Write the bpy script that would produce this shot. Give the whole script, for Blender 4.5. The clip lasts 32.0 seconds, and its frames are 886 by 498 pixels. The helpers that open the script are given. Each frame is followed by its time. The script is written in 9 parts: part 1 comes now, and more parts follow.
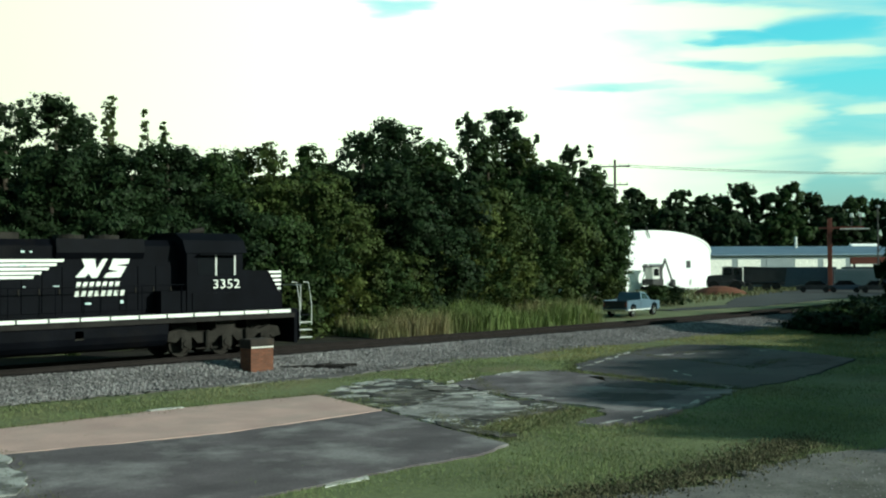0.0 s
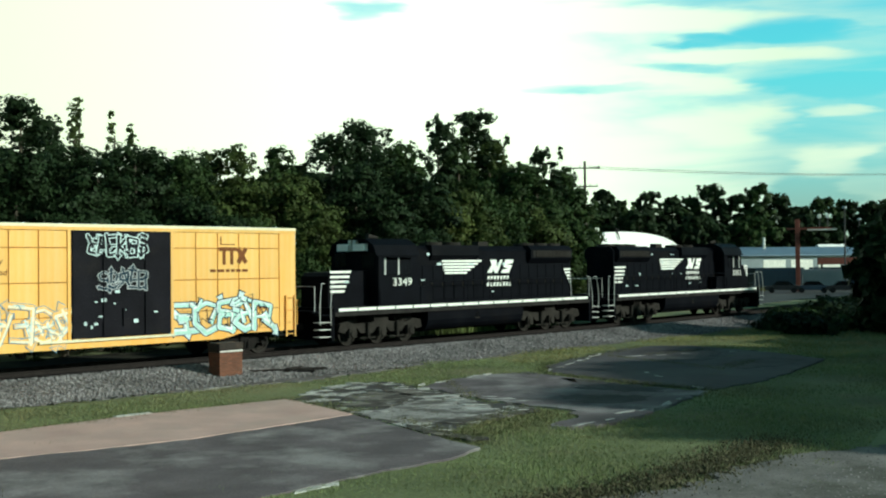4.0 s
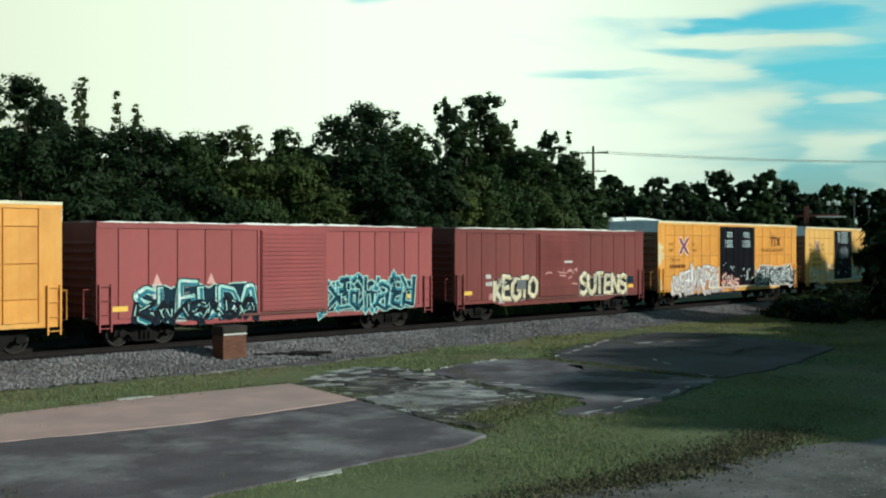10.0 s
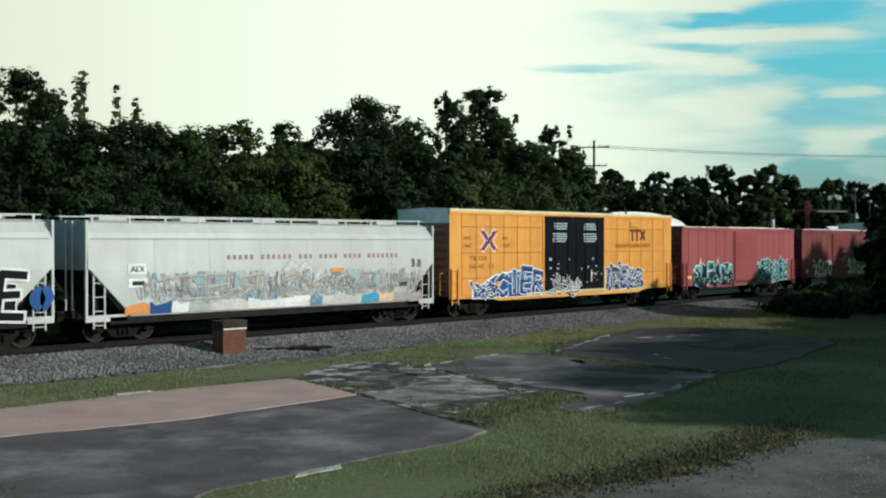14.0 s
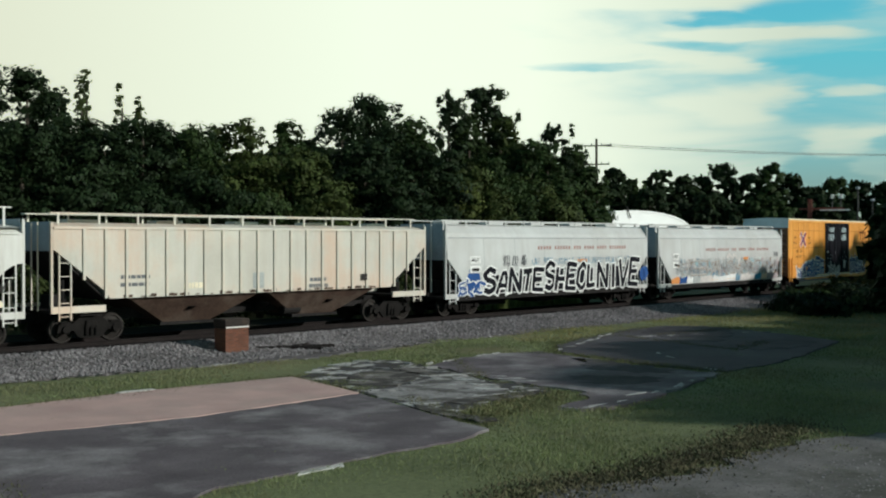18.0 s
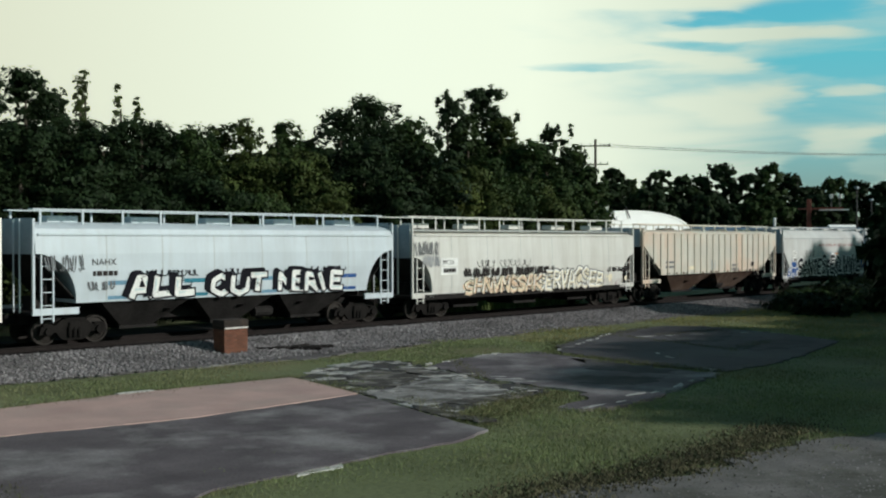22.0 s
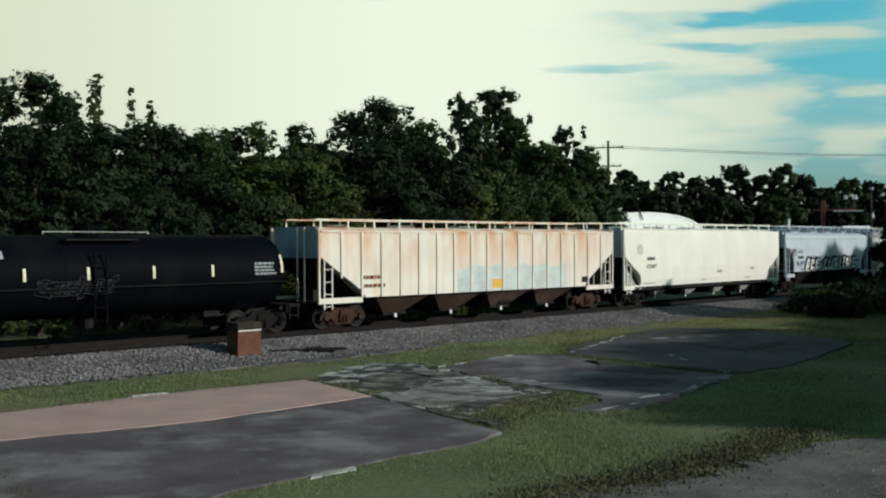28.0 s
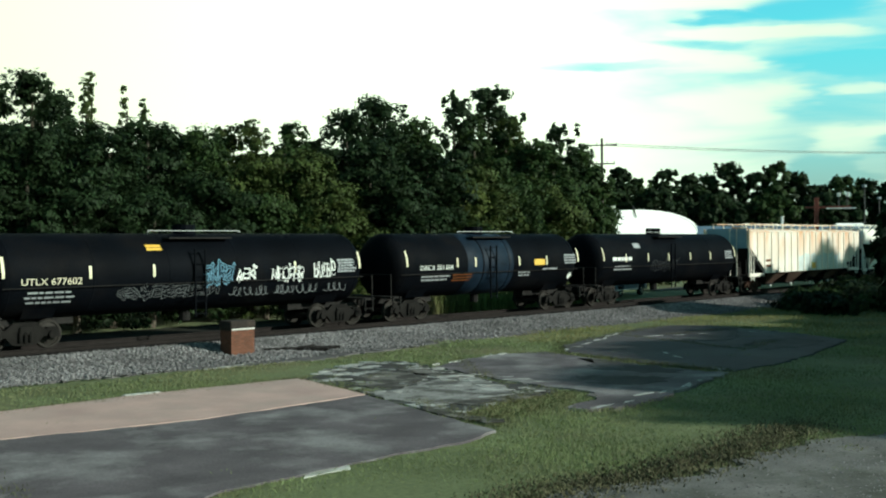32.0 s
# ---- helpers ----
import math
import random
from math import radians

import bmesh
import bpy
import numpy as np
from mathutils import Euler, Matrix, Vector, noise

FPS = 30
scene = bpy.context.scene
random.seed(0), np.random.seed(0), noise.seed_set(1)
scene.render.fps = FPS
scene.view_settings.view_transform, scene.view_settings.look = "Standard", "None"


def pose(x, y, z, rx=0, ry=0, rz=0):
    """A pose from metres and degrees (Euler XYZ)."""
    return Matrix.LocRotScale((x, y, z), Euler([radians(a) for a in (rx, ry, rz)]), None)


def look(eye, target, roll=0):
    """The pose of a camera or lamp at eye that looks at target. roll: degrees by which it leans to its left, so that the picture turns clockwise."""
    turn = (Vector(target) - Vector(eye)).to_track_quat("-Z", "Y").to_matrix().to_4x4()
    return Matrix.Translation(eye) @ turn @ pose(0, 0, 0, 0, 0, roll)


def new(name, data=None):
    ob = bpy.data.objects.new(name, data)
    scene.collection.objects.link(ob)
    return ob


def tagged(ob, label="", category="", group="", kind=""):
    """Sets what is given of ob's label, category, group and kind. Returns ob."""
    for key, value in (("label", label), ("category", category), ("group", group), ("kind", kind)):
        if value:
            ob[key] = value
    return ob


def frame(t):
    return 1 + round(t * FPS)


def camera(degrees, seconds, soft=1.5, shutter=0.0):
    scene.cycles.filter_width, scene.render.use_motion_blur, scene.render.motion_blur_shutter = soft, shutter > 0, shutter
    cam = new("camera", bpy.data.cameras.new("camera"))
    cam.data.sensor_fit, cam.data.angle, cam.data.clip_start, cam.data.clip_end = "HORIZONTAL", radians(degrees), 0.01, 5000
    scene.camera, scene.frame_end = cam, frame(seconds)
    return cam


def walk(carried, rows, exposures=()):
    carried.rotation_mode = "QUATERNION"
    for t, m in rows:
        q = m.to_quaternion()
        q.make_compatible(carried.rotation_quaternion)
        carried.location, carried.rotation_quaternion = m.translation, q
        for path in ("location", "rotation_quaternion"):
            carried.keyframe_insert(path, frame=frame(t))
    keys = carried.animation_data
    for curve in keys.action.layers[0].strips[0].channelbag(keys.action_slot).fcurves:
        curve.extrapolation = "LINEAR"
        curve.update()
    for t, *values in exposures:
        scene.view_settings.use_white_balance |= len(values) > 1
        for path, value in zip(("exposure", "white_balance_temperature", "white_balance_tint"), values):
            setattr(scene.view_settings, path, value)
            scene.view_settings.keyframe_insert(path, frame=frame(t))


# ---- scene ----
# ---- camera ----
cam = camera(44.1, 32.0, soft=2.1)
PATH = [
    (0.0, pose(-0.616, -0.599, 3.930, 90.66, 0.33, -44.58)),
    (0.5, pose(-0.603, -0.587, 3.930, 90.83, 0.35, -44.72)),
    (1.0, pose(-0.586, -0.570, 3.930, 90.68, 0.32, -44.84)),
    (1.5, pose(-0.565, -0.549, 3.930, 90.72, 0.35, -45.13)),
    (2.0, pose(-0.539, -0.524, 3.930, 90.73, 0.37, -45.33)),
    (2.5, pose(-0.517, -0.502, 3.930, 90.76, 0.49, -45.65)),
    (3.0, pose(-0.502, -0.488, 3.930, 90.80, 0.43, -45.85)),
    (3.5, pose(-0.493, -0.479, 3.930, 90.85, 0.53, -46.01)),
    (5.5, pose(-0.282, -0.275, 3.930, 90.36, 0.37, -46.31)),
    (6.0, pose(-0.257, -0.250, 3.930, 90.30, 0.33, -46.36)),
    (6.5, pose(-0.230, -0.223, 3.930, 90.16, 0.34, -46.43)),
    (7.0, pose(-0.204, -0.198, 3.930, 90.06, 0.23, -46.38)),
    (7.5, pose(-0.184, -0.179, 3.930, 90.01, 0.24, -46.26)),
    (8.0, pose(-0.165, -0.161, 3.930, 89.90, 0.13, -45.93)),
    (8.5, pose(-0.144, -0.140, 3.930, 89.93, 0.06, -45.76)),
    (9.0, pose(-0.124, -0.121, 3.930, 89.98, 0.05, -45.86)),
    (9.5, pose(-0.117, -0.114, 3.930, 89.92, 0.01, -46.06)),
    (10.0, pose(-0.125, -0.122, 3.930, 89.93, 0.07, -45.77)),
    (10.5, pose(-0.133, -0.130, 3.930, 89.72, 0.08, -45.63)),
    (11.0, pose(-0.121, -0.117, 3.930, 89.84, 0.07, -45.70)),
    (11.5, pose(-0.084, -0.081, 3.930, 89.81, 0.11, -45.84)),
    (12.0, pose(-0.041, -0.040, 3.930, 89.78, 0.08, -46.11)),
    (12.5, pose(-0.016, -0.015, 3.930, 89.79, -0.02, -45.89)),
    (13.0, pose(-0.014, -0.014, 3.930, 89.70, 0.00, -45.80)),
    (13.5, pose(-0.025, -0.024, 3.930, 89.66, 0.01, -45.86)),
    (14.0, pose(-0.034, -0.033, 3.930, 89.64, 0.04, -45.74)),
    (14.5, pose(-0.038, -0.037, 3.930, 89.71, 0.05, -45.65)),
    (16.5, pose(-0.038, -0.037, 3.930, 89.57, 0.04, -45.70)),
    (17.0, pose(-0.041, -0.040, 3.930, 89.62, 0.07, -45.79)),
    (17.5, pose(-0.041, -0.040, 3.930, 89.58, 0.07, -45.63)),
    (18.0, pose(-0.036, -0.035, 3.930, 89.56, 0.02, -45.62)),
    (18.5, pose(-0.030, -0.029, 3.930, 89.46, 0.04, -45.52)),
    (19.0, pose(-0.025, -0.025, 3.930, 89.49, 0.00, -45.62)),
    (19.5, pose(-0.024, -0.023, 3.930, 89.42, 0.07, -45.54)),
    (20.0, pose(-0.026, -0.026, 3.930, 89.30, -0.01, -45.56)),
    (20.5, pose(-0.030, -0.029, 3.930, 89.48, 0.02, -45.61)),
    (21.0, pose(-0.024, -0.024, 3.930, 89.63, 0.03, -45.65)),
    (21.5, pose(-0.012, -0.012, 3.930, 89.54, 0.10, -45.62)),
    (22.0, pose(-0.006, -0.006, 3.930, 89.58, 0.10, -45.67)),
    (22.5, pose(-0.012, -0.012, 3.930, 89.58, 0.07, -45.58)),
    (23.0, pose(-0.026, -0.025, 3.930, 89.79, 0.12, -45.50)),
    (23.5, pose(-0.041, -0.040, 3.930, 89.90, 0.09, -45.43)),
    (24.0, pose(-0.051, -0.050, 3.930, 90.00, 0.11, -45.41)),
    (24.5, pose(-0.056, -0.055, 3.930, 90.00, 0.11, -45.08)),
    (25.0, pose(-0.056, -0.054, 3.930, 89.82, 0.09, -45.11)),
    (25.5, pose(-0.052, -0.051, 3.930, 89.89, 0.17, -44.96)),
    (27.5, pose(-0.002, -0.002, 3.930, 89.77, 0.25, -44.96)),
    (28.0, pose(-0.003, -0.003, 3.930, 89.70, 0.25, -45.00)),
    (28.5, pose(0.001, 0.001, 3.930, 89.66, 0.26, -45.10)),
    (29.0, pose(0.016, 0.015, 3.930, 89.66, 0.26, -45.25)),
    (29.5, pose(0.037, 0.036, 3.930, 89.67, 0.20, -45.35)),
    (30.0, pose(0.056, 0.054, 3.930, 89.59, 0.25, -45.43)),
    (30.5, pose(0.062, 0.060, 3.930, 89.56, 0.20, -45.42)),
    (31.0, pose(0.057, 0.056, 3.930, 89.60, 0.28, -45.42)),
    (31.5, pose(0.051, 0.049, 3.930, 89.62, 0.34, -45.28)),
    (32.0, pose(0.048, 0.047, 3.930, 89.59, 0.35, -45.32)),
]
# EXPOSURE
walk(cam, PATH, [(0.0, -0.16, 6500, -10.0), (3.5, -0.20, 6500, -10.0), (6.0, -0.40, 6250, -1.0), (10.0, -0.50, 6250, -1.0), (13.0, -0.57, 6300, 4.0), (18.0, -0.66, 6450, 8.0), (20.0, -0.70, 6500, 8.0), (25.5, -0.73, 6500, 8.0), (28.0, -0.78, 6500, 8.0), (29.0, -0.70, 6500, 8.0), (30.0, -0.36, 6500, 1.0), (32.0, -0.13, 6500, -7.0)])

# ---- light ----
SUN_AZ, SUN_EL = 155.0, 22.0  # degrees clockwise from +y, and above the horizon
sun_dir = Vector((math.sin(radians(SUN_AZ)) * math.cos(radians(SUN_EL)), math.cos(radians(SUN_AZ)) * math.cos(radians(SUN_EL)), math.sin(radians(SUN_EL))))


def make_world():
    """Hazy Nishita sky with a broken sheet of bright cloud that thins out towards +x."""
    world = bpy.data.worlds.new("sky")
    scene.world = world
    world.use_nodes = True
    nt = world.node_tree
    nt.nodes.clear()
    link = nt.links.new
    out = nt.nodes.new("ShaderNodeOutputWorld")
    bg = nt.nodes.new("ShaderNodeBackground")
    sky = nt.nodes.new("ShaderNodeTexSky")
    sky.sky_type, sky.sun_disc = "NISHITA", False
    sky.sun_elevation, sky.sun_rotation = radians(SUN_EL), radians(SUN_AZ)
    sky.air_density, sky.dust_density, sky.ozone_density = 1.4, 1.2, 1.0
    tc = nt.nodes.new("ShaderNodeTexCoord")
    tint = nt.nodes.new("ShaderNodeMixRGB")
    tint.blend_type, tint.inputs[0].default_value, tint.inputs[2].default_value = "MULTIPLY", 1.0, (SKY_TINT[0], SKY_TINT[1], SKY_TINT[2], 1)
    link(sky.outputs[0], tint.inputs[1])
    stretch = nt.nodes.new("ShaderNodeMapping")
    stretch.inputs["Scale"].default_value = (1.6, 1.6, 9.0)
    stretch.inputs["Rotation"].default_value = (0.05, 0.04, 0.5)
    link(tc.outputs["Generated"], stretch.inputs[0])
    puff = nt.nodes.new("ShaderNodeTexNoise")
    puff.inputs["Scale"].default_value, puff.inputs["Detail"].default_value, puff.inputs["Roughness"].default_value = 2.1, 6.0, 0.55
    puff.inputs["Distortion"].default_value = 0.5
    link(stretch.outputs[0], puff.inputs["Vector"])

    def math_node(kind, a, b):
        n = nt.nodes.new("ShaderNodeMath")
        n.operation = kind
        for i, q in enumerate((a, b)):
            if isinstance(q, (int, float)):
                n.inputs[i].default_value = q
            else:
                link(q, n.inputs[i])
        return n.outputs[0]

    def ramp_of(source, a, b, c, d, smooth=False):
        n = nt.nodes.new("ShaderNodeMapRange")
        n.interpolation_type = "SMOOTHSTEP" if smooth else "LINEAR"
        n.inputs[1].default_value, n.inputs[2].default_value, n.inputs[3].default_value, n.inputs[4].default_value = a, b, c, d
        link(source, n.inputs[0])
        return n.outputs[0]

    def along(axis):
        n = nt.nodes.new("ShaderNodeVectorMath")
        n.operation, n.inputs[1].default_value = "DOT_PRODUCT", axis
        link(tc.outputs["Generated"], n.inputs[0])
        return n.outputs["Value"]

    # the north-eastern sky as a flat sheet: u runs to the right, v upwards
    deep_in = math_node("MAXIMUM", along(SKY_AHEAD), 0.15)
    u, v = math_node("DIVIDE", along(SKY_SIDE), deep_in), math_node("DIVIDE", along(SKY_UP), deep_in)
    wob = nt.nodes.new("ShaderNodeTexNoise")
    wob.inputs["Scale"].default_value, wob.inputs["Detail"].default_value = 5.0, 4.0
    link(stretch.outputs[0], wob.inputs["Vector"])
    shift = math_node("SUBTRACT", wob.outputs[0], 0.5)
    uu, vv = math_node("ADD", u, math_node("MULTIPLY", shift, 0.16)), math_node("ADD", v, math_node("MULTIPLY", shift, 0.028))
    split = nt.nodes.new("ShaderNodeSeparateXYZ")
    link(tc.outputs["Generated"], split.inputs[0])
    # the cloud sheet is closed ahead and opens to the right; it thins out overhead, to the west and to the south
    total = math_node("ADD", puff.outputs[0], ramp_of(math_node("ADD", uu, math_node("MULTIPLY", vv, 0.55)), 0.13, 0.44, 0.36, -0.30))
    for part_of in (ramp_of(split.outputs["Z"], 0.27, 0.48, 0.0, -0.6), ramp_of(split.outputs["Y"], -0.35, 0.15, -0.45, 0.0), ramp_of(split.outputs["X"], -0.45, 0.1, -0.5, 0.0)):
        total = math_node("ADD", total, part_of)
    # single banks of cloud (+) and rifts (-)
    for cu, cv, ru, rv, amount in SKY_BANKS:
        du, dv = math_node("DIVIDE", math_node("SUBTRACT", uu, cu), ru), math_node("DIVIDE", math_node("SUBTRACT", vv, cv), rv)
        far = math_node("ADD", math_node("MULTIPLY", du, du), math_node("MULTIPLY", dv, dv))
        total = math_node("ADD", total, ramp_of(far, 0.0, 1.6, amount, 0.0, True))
    ramp = nt.nodes.new("ShaderNodeMapRange")
    ramp.interpolation_type = "SMOOTHSTEP"
    ramp.inputs[1].default_value, ramp.inputs[2].default_value = 0.06, 0.70
    link(total, ramp.inputs[0])
    mix = nt.nodes.new("ShaderNodeMixRGB")
    # the bank is creamier and a little duller to the left
    shade = nt.nodes.new("ShaderNodeMixRGB")
    shade.inputs[1].default_value, shade.inputs[2].default_value = (CLOUD_LEFT[0], CLOUD_LEFT[1], CLOUD_LEFT[2], 1), (CLOUD[0], CLOUD[1], CLOUD[2], 1)
    link(ramp_of(u, -0.42, -0.05, 0.0, 1.0), shade.inputs[0])
    thin_bank = nt.nodes.new("ShaderNodeMixRGB")
    thin_bank.inputs[2].default_value = (CLOUD_RIGHT[0], CLOUD_RIGHT[1], CLOUD_RIGHT[2], 1)
    link(ramp_of(u, 0.10, 0.34, 0.0, 1.0), thin_bank.inputs[0])
    link(shade.outputs[0], thin_bank.inputs[1])
    link(thin_bank.outputs[0], mix.inputs[2])
    link(ramp.outputs[0], mix.inputs[0])
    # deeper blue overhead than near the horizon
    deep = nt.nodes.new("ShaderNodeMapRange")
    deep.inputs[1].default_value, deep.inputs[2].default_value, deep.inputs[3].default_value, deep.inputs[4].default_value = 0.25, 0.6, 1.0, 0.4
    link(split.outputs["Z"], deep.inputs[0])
    plain = nt.nodes.new("ShaderNodeMapRange")
    plain.inputs[1].default_value, plain.inputs[2].default_value = 0.3, 0.5
    link(split.outputs["Z"], plain.inputs[0])
    hue = nt.nodes.new("ShaderNodeMixRGB")
    hue.inputs[1].default_value, hue.inputs[2].default_value = (SKY_TINT[0], SKY_TINT[1], SKY_TINT[2], 1), (0.75, 1.25, 1.25, 1)
    lowest = nt.nodes.new("ShaderNodeMixRGB")
    lowest.inputs[1].default_value = (0.72, 1.35, 2.2, 1)
    link(ramp_of(split.outputs["Z"], 0.05, 0.17, 0.0, 1.0), lowest.inputs[0])
    side = nt.nodes.new("ShaderNodeMapRange")
    side.inputs[1].default_value, side.inputs[2].default_value, side.inputs[3].default_value, side.inputs[4].default_value = 0.1, 0.3, 1.0, 0.0
    link(split.outputs["Y"], side.inputs[0])
    both = nt.nodes.new("ShaderNodeMath")
    both.operation = "MAXIMUM"
    link(plain.outputs[0], both.inputs[0])
    link(side.outputs[0], both.inputs[1])
    link(both.outputs[0], hue.inputs[0])
    link(hue.outputs[0], lowest.inputs[2])
    link(lowest.outputs[0], tint.inputs[2])
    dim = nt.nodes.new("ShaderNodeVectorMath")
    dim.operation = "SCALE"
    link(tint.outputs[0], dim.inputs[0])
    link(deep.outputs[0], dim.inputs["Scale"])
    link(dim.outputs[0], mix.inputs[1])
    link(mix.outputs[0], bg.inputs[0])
    bg.inputs[1].default_value = SKY_STRENGTH
    link(bg.outputs[0], out.inputs[0])


SKY_STRENGTH = 0.12
SKY_TINT = (0.52, 1.78, 2.1)
CLOUD = (12.2, 13.3, 10.9)
CLOUD_LEFT = (10.0, 10.4, 8.2)
CLOUD_RIGHT = (8.3, 9.5, 7.8)
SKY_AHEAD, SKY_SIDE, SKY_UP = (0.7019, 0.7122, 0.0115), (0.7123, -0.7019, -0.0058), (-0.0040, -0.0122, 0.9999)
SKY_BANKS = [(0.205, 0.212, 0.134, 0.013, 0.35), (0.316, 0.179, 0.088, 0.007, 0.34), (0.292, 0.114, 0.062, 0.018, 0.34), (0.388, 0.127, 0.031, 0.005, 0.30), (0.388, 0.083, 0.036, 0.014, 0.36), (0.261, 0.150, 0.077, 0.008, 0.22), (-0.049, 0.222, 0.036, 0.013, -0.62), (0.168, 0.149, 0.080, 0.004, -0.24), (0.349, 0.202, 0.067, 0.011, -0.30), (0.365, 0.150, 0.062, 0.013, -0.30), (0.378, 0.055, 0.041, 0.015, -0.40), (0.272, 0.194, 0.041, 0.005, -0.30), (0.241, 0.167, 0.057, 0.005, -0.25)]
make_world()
sun = new("sun", bpy.data.lights.new("sun", "SUN"))
sun.data.energy, sun.data.angle, sun.data.color = 5.0, radians(1.5), (1.0, 0.975, 0.95)
sun.matrix_world = look((0, 0, 60), Vector((0, 0, 60)) - sun_dir)

# ---- materials ----


def material(name, rgb, rough=0.6, metal=0.0, var=0.18, scale=1.2, fine=25.0, bump=0.15, second=None, patch=(0.5, 0.62), streak=None, streak_amount=0.5,
             per_piece=0.0, island=False, spec=0.4, translucent=0.0, runs=2.6, bleed=None):
    """A painted, stony or leafy surface: coarse and fine mottling, an optional second colour in patches, optional runs of dirt or rust down the sides."""
    m = bpy.data.materials.new(name)
    m.use_nodes = True
    nt = m.node_tree
    link = nt.links.new
    b = nt.nodes["Principled BSDF"]
    b.inputs["Roughness"].default_value, b.inputs["Metallic"].default_value = rough, metal
    b.inputs["Specular IOR Level"].default_value = spec
    tc = nt.nodes.new("ShaderNodeTexCoord")
    big = nt.nodes.new("ShaderNodeTexNoise")
    big.inputs["Scale"].default_value, big.inputs["Detail"].default_value = scale, 5.0
    small = nt.nodes.new("ShaderNodeTexNoise")
    small.inputs["Scale"].default_value, small.inputs["Detail"].default_value = fine, 3.0
    link(tc.outputs["Object"], big.inputs["Vector"])
    link(tc.outputs["Object"], small.inputs["Vector"])

    def vary(source, amount, colour):
        hsv = nt.nodes.new("ShaderNodeHueSaturation")
        rng = nt.nodes.new("ShaderNodeMapRange")
        rng.inputs[1].default_value, rng.inputs[2].default_value = 0.3, 0.7
        rng.inputs[3].default_value, rng.inputs[4].default_value = 1 - amount, 1 + amount
        link(source, rng.inputs[0])
        link(rng.outputs[0], hsv.inputs["Value"])
        if isinstance(colour, tuple):
            hsv.inputs["Color"].default_value = (*colour, 1)
        else:
            link(colour, hsv.inputs["Color"])
        return hsv.outputs[0]

    colour = vary(big.outputs[0], var, tuple(rgb))
    if second:
        patches = nt.nodes.new("ShaderNodeTexNoise")
        patches.inputs["Scale"].default_value, patches.inputs["Detail"].default_value = scale * 0.55, 6.0
        patches.inputs["Roughness"].default_value = 0.62
        link(tc.outputs["Object"], patches.inputs["Vector"])
        r = nt.nodes.new("ShaderNodeMapRange")
        r.inputs[1].default_value, r.inputs[2].default_value = patch
        link(patches.outputs[0], r.inputs[0])
        mx = nt.nodes.new("ShaderNodeMixRGB")
        link(r.outputs[0], mx.inputs[0])
        link(colour, mx.inputs[1])
        mx.inputs[2].default_value = (*second, 1)
        colour = mx.outputs[0]
    if bleed:  # rust creeping down from the upper edge, at the height given
        tint, edge, reach = bleed
        sep = nt.nodes.new("ShaderNodeSeparateXYZ")
        link(tc.outputs["Object"], sep.inputs[0])
        up = nt.nodes.new("ShaderNodeMapRange")
        up.inputs[1].default_value, up.inputs[2].default_value = edge - reach, edge
        link(sep.outputs[2], up.inputs[0])
        mp = nt.nodes.new("ShaderNodeMapping")
        mp.inputs["Scale"].default_value = (0.55, 0.55, 0.22)
        link(tc.outputs["Object"], mp.inputs[0])
        run = nt.nodes.new("ShaderNodeTexNoise")
        run.inputs["Scale"].default_value, run.inputs["Detail"].default_value = 1.6, 6.0
        link(mp.outputs[0], run.inputs["Vector"])
        r = nt.nodes.new("ShaderNodeMapRange")
        r.inputs[1].default_value, r.inputs[2].default_value = 0.40, 0.66
        link(run.outputs[0], r.inputs[0])
        both = nt.nodes.new("ShaderNodeMath")
        both.operation = "MULTIPLY"
        link(up.outputs[0], both.inputs[0])
        link(r.outputs[0], both.inputs[1])
        mx = nt.nodes.new("ShaderNodeMixRGB")
        link(both.outputs[0], mx.inputs[0])
        link(colour, mx.inputs[1])
        mx.inputs[2].default_value = (*tint, 1)
        colour = mx.outputs[0]
    if streak:
        mp = nt.nodes.new("ShaderNodeMapping")
        mp.inputs["Scale"].default_value = (runs, runs, 0.16)
        link(tc.outputs["Object"], mp.inputs[0])
        run = nt.nodes.new("ShaderNodeTexNoise")
        run.inputs["Scale"].default_value, run.inputs["Detail"].default_value = 1.0, 7.0
        run.inputs["Roughness"].default_value = 0.7
        link(mp.outputs[0], run.inputs["Vector"])
        r = nt.nodes.new("ShaderNodeMapRange")
        r.inputs[1].default_value, r.inputs[2].default_value, r.inputs[4].default_value = 0.45, 0.64, streak_amount
        link(run.outputs[0], r.inputs[0])
        mx = nt.nodes.new("ShaderNodeMixRGB")
        link(r.outputs[0], mx.inputs[0])
        link(colour, mx.inputs[1])
        mx.inputs[2].default_value = (*streak, 1)
        colour = mx.outputs[0]
    colour = vary(small.outputs[0], var * (0.15 if streak else 0.7), colour)
    if per_piece:
        if island:
            info = nt.nodes.new("ShaderNodeNewGeometry").outputs["Random Per Island"]
        else:
            info = nt.nodes.new("ShaderNodeObjectInfo").outputs["Random"]
        hsv = nt.nodes.new("ShaderNodeHueSaturation")
        rng = nt.nodes.new("ShaderNodeMapRange")
        rng.inputs[3].default_value, rng.inputs[4].default_value = 1 - per_piece, 1 + per_piece
        link(info, rng.inputs[0])
        link(rng.outputs[0], hsv.inputs["Value"])
        link(colour, hsv.inputs["Color"])
        colour = hsv.outputs[0]
    link(colour, b.inputs["Base Color"])
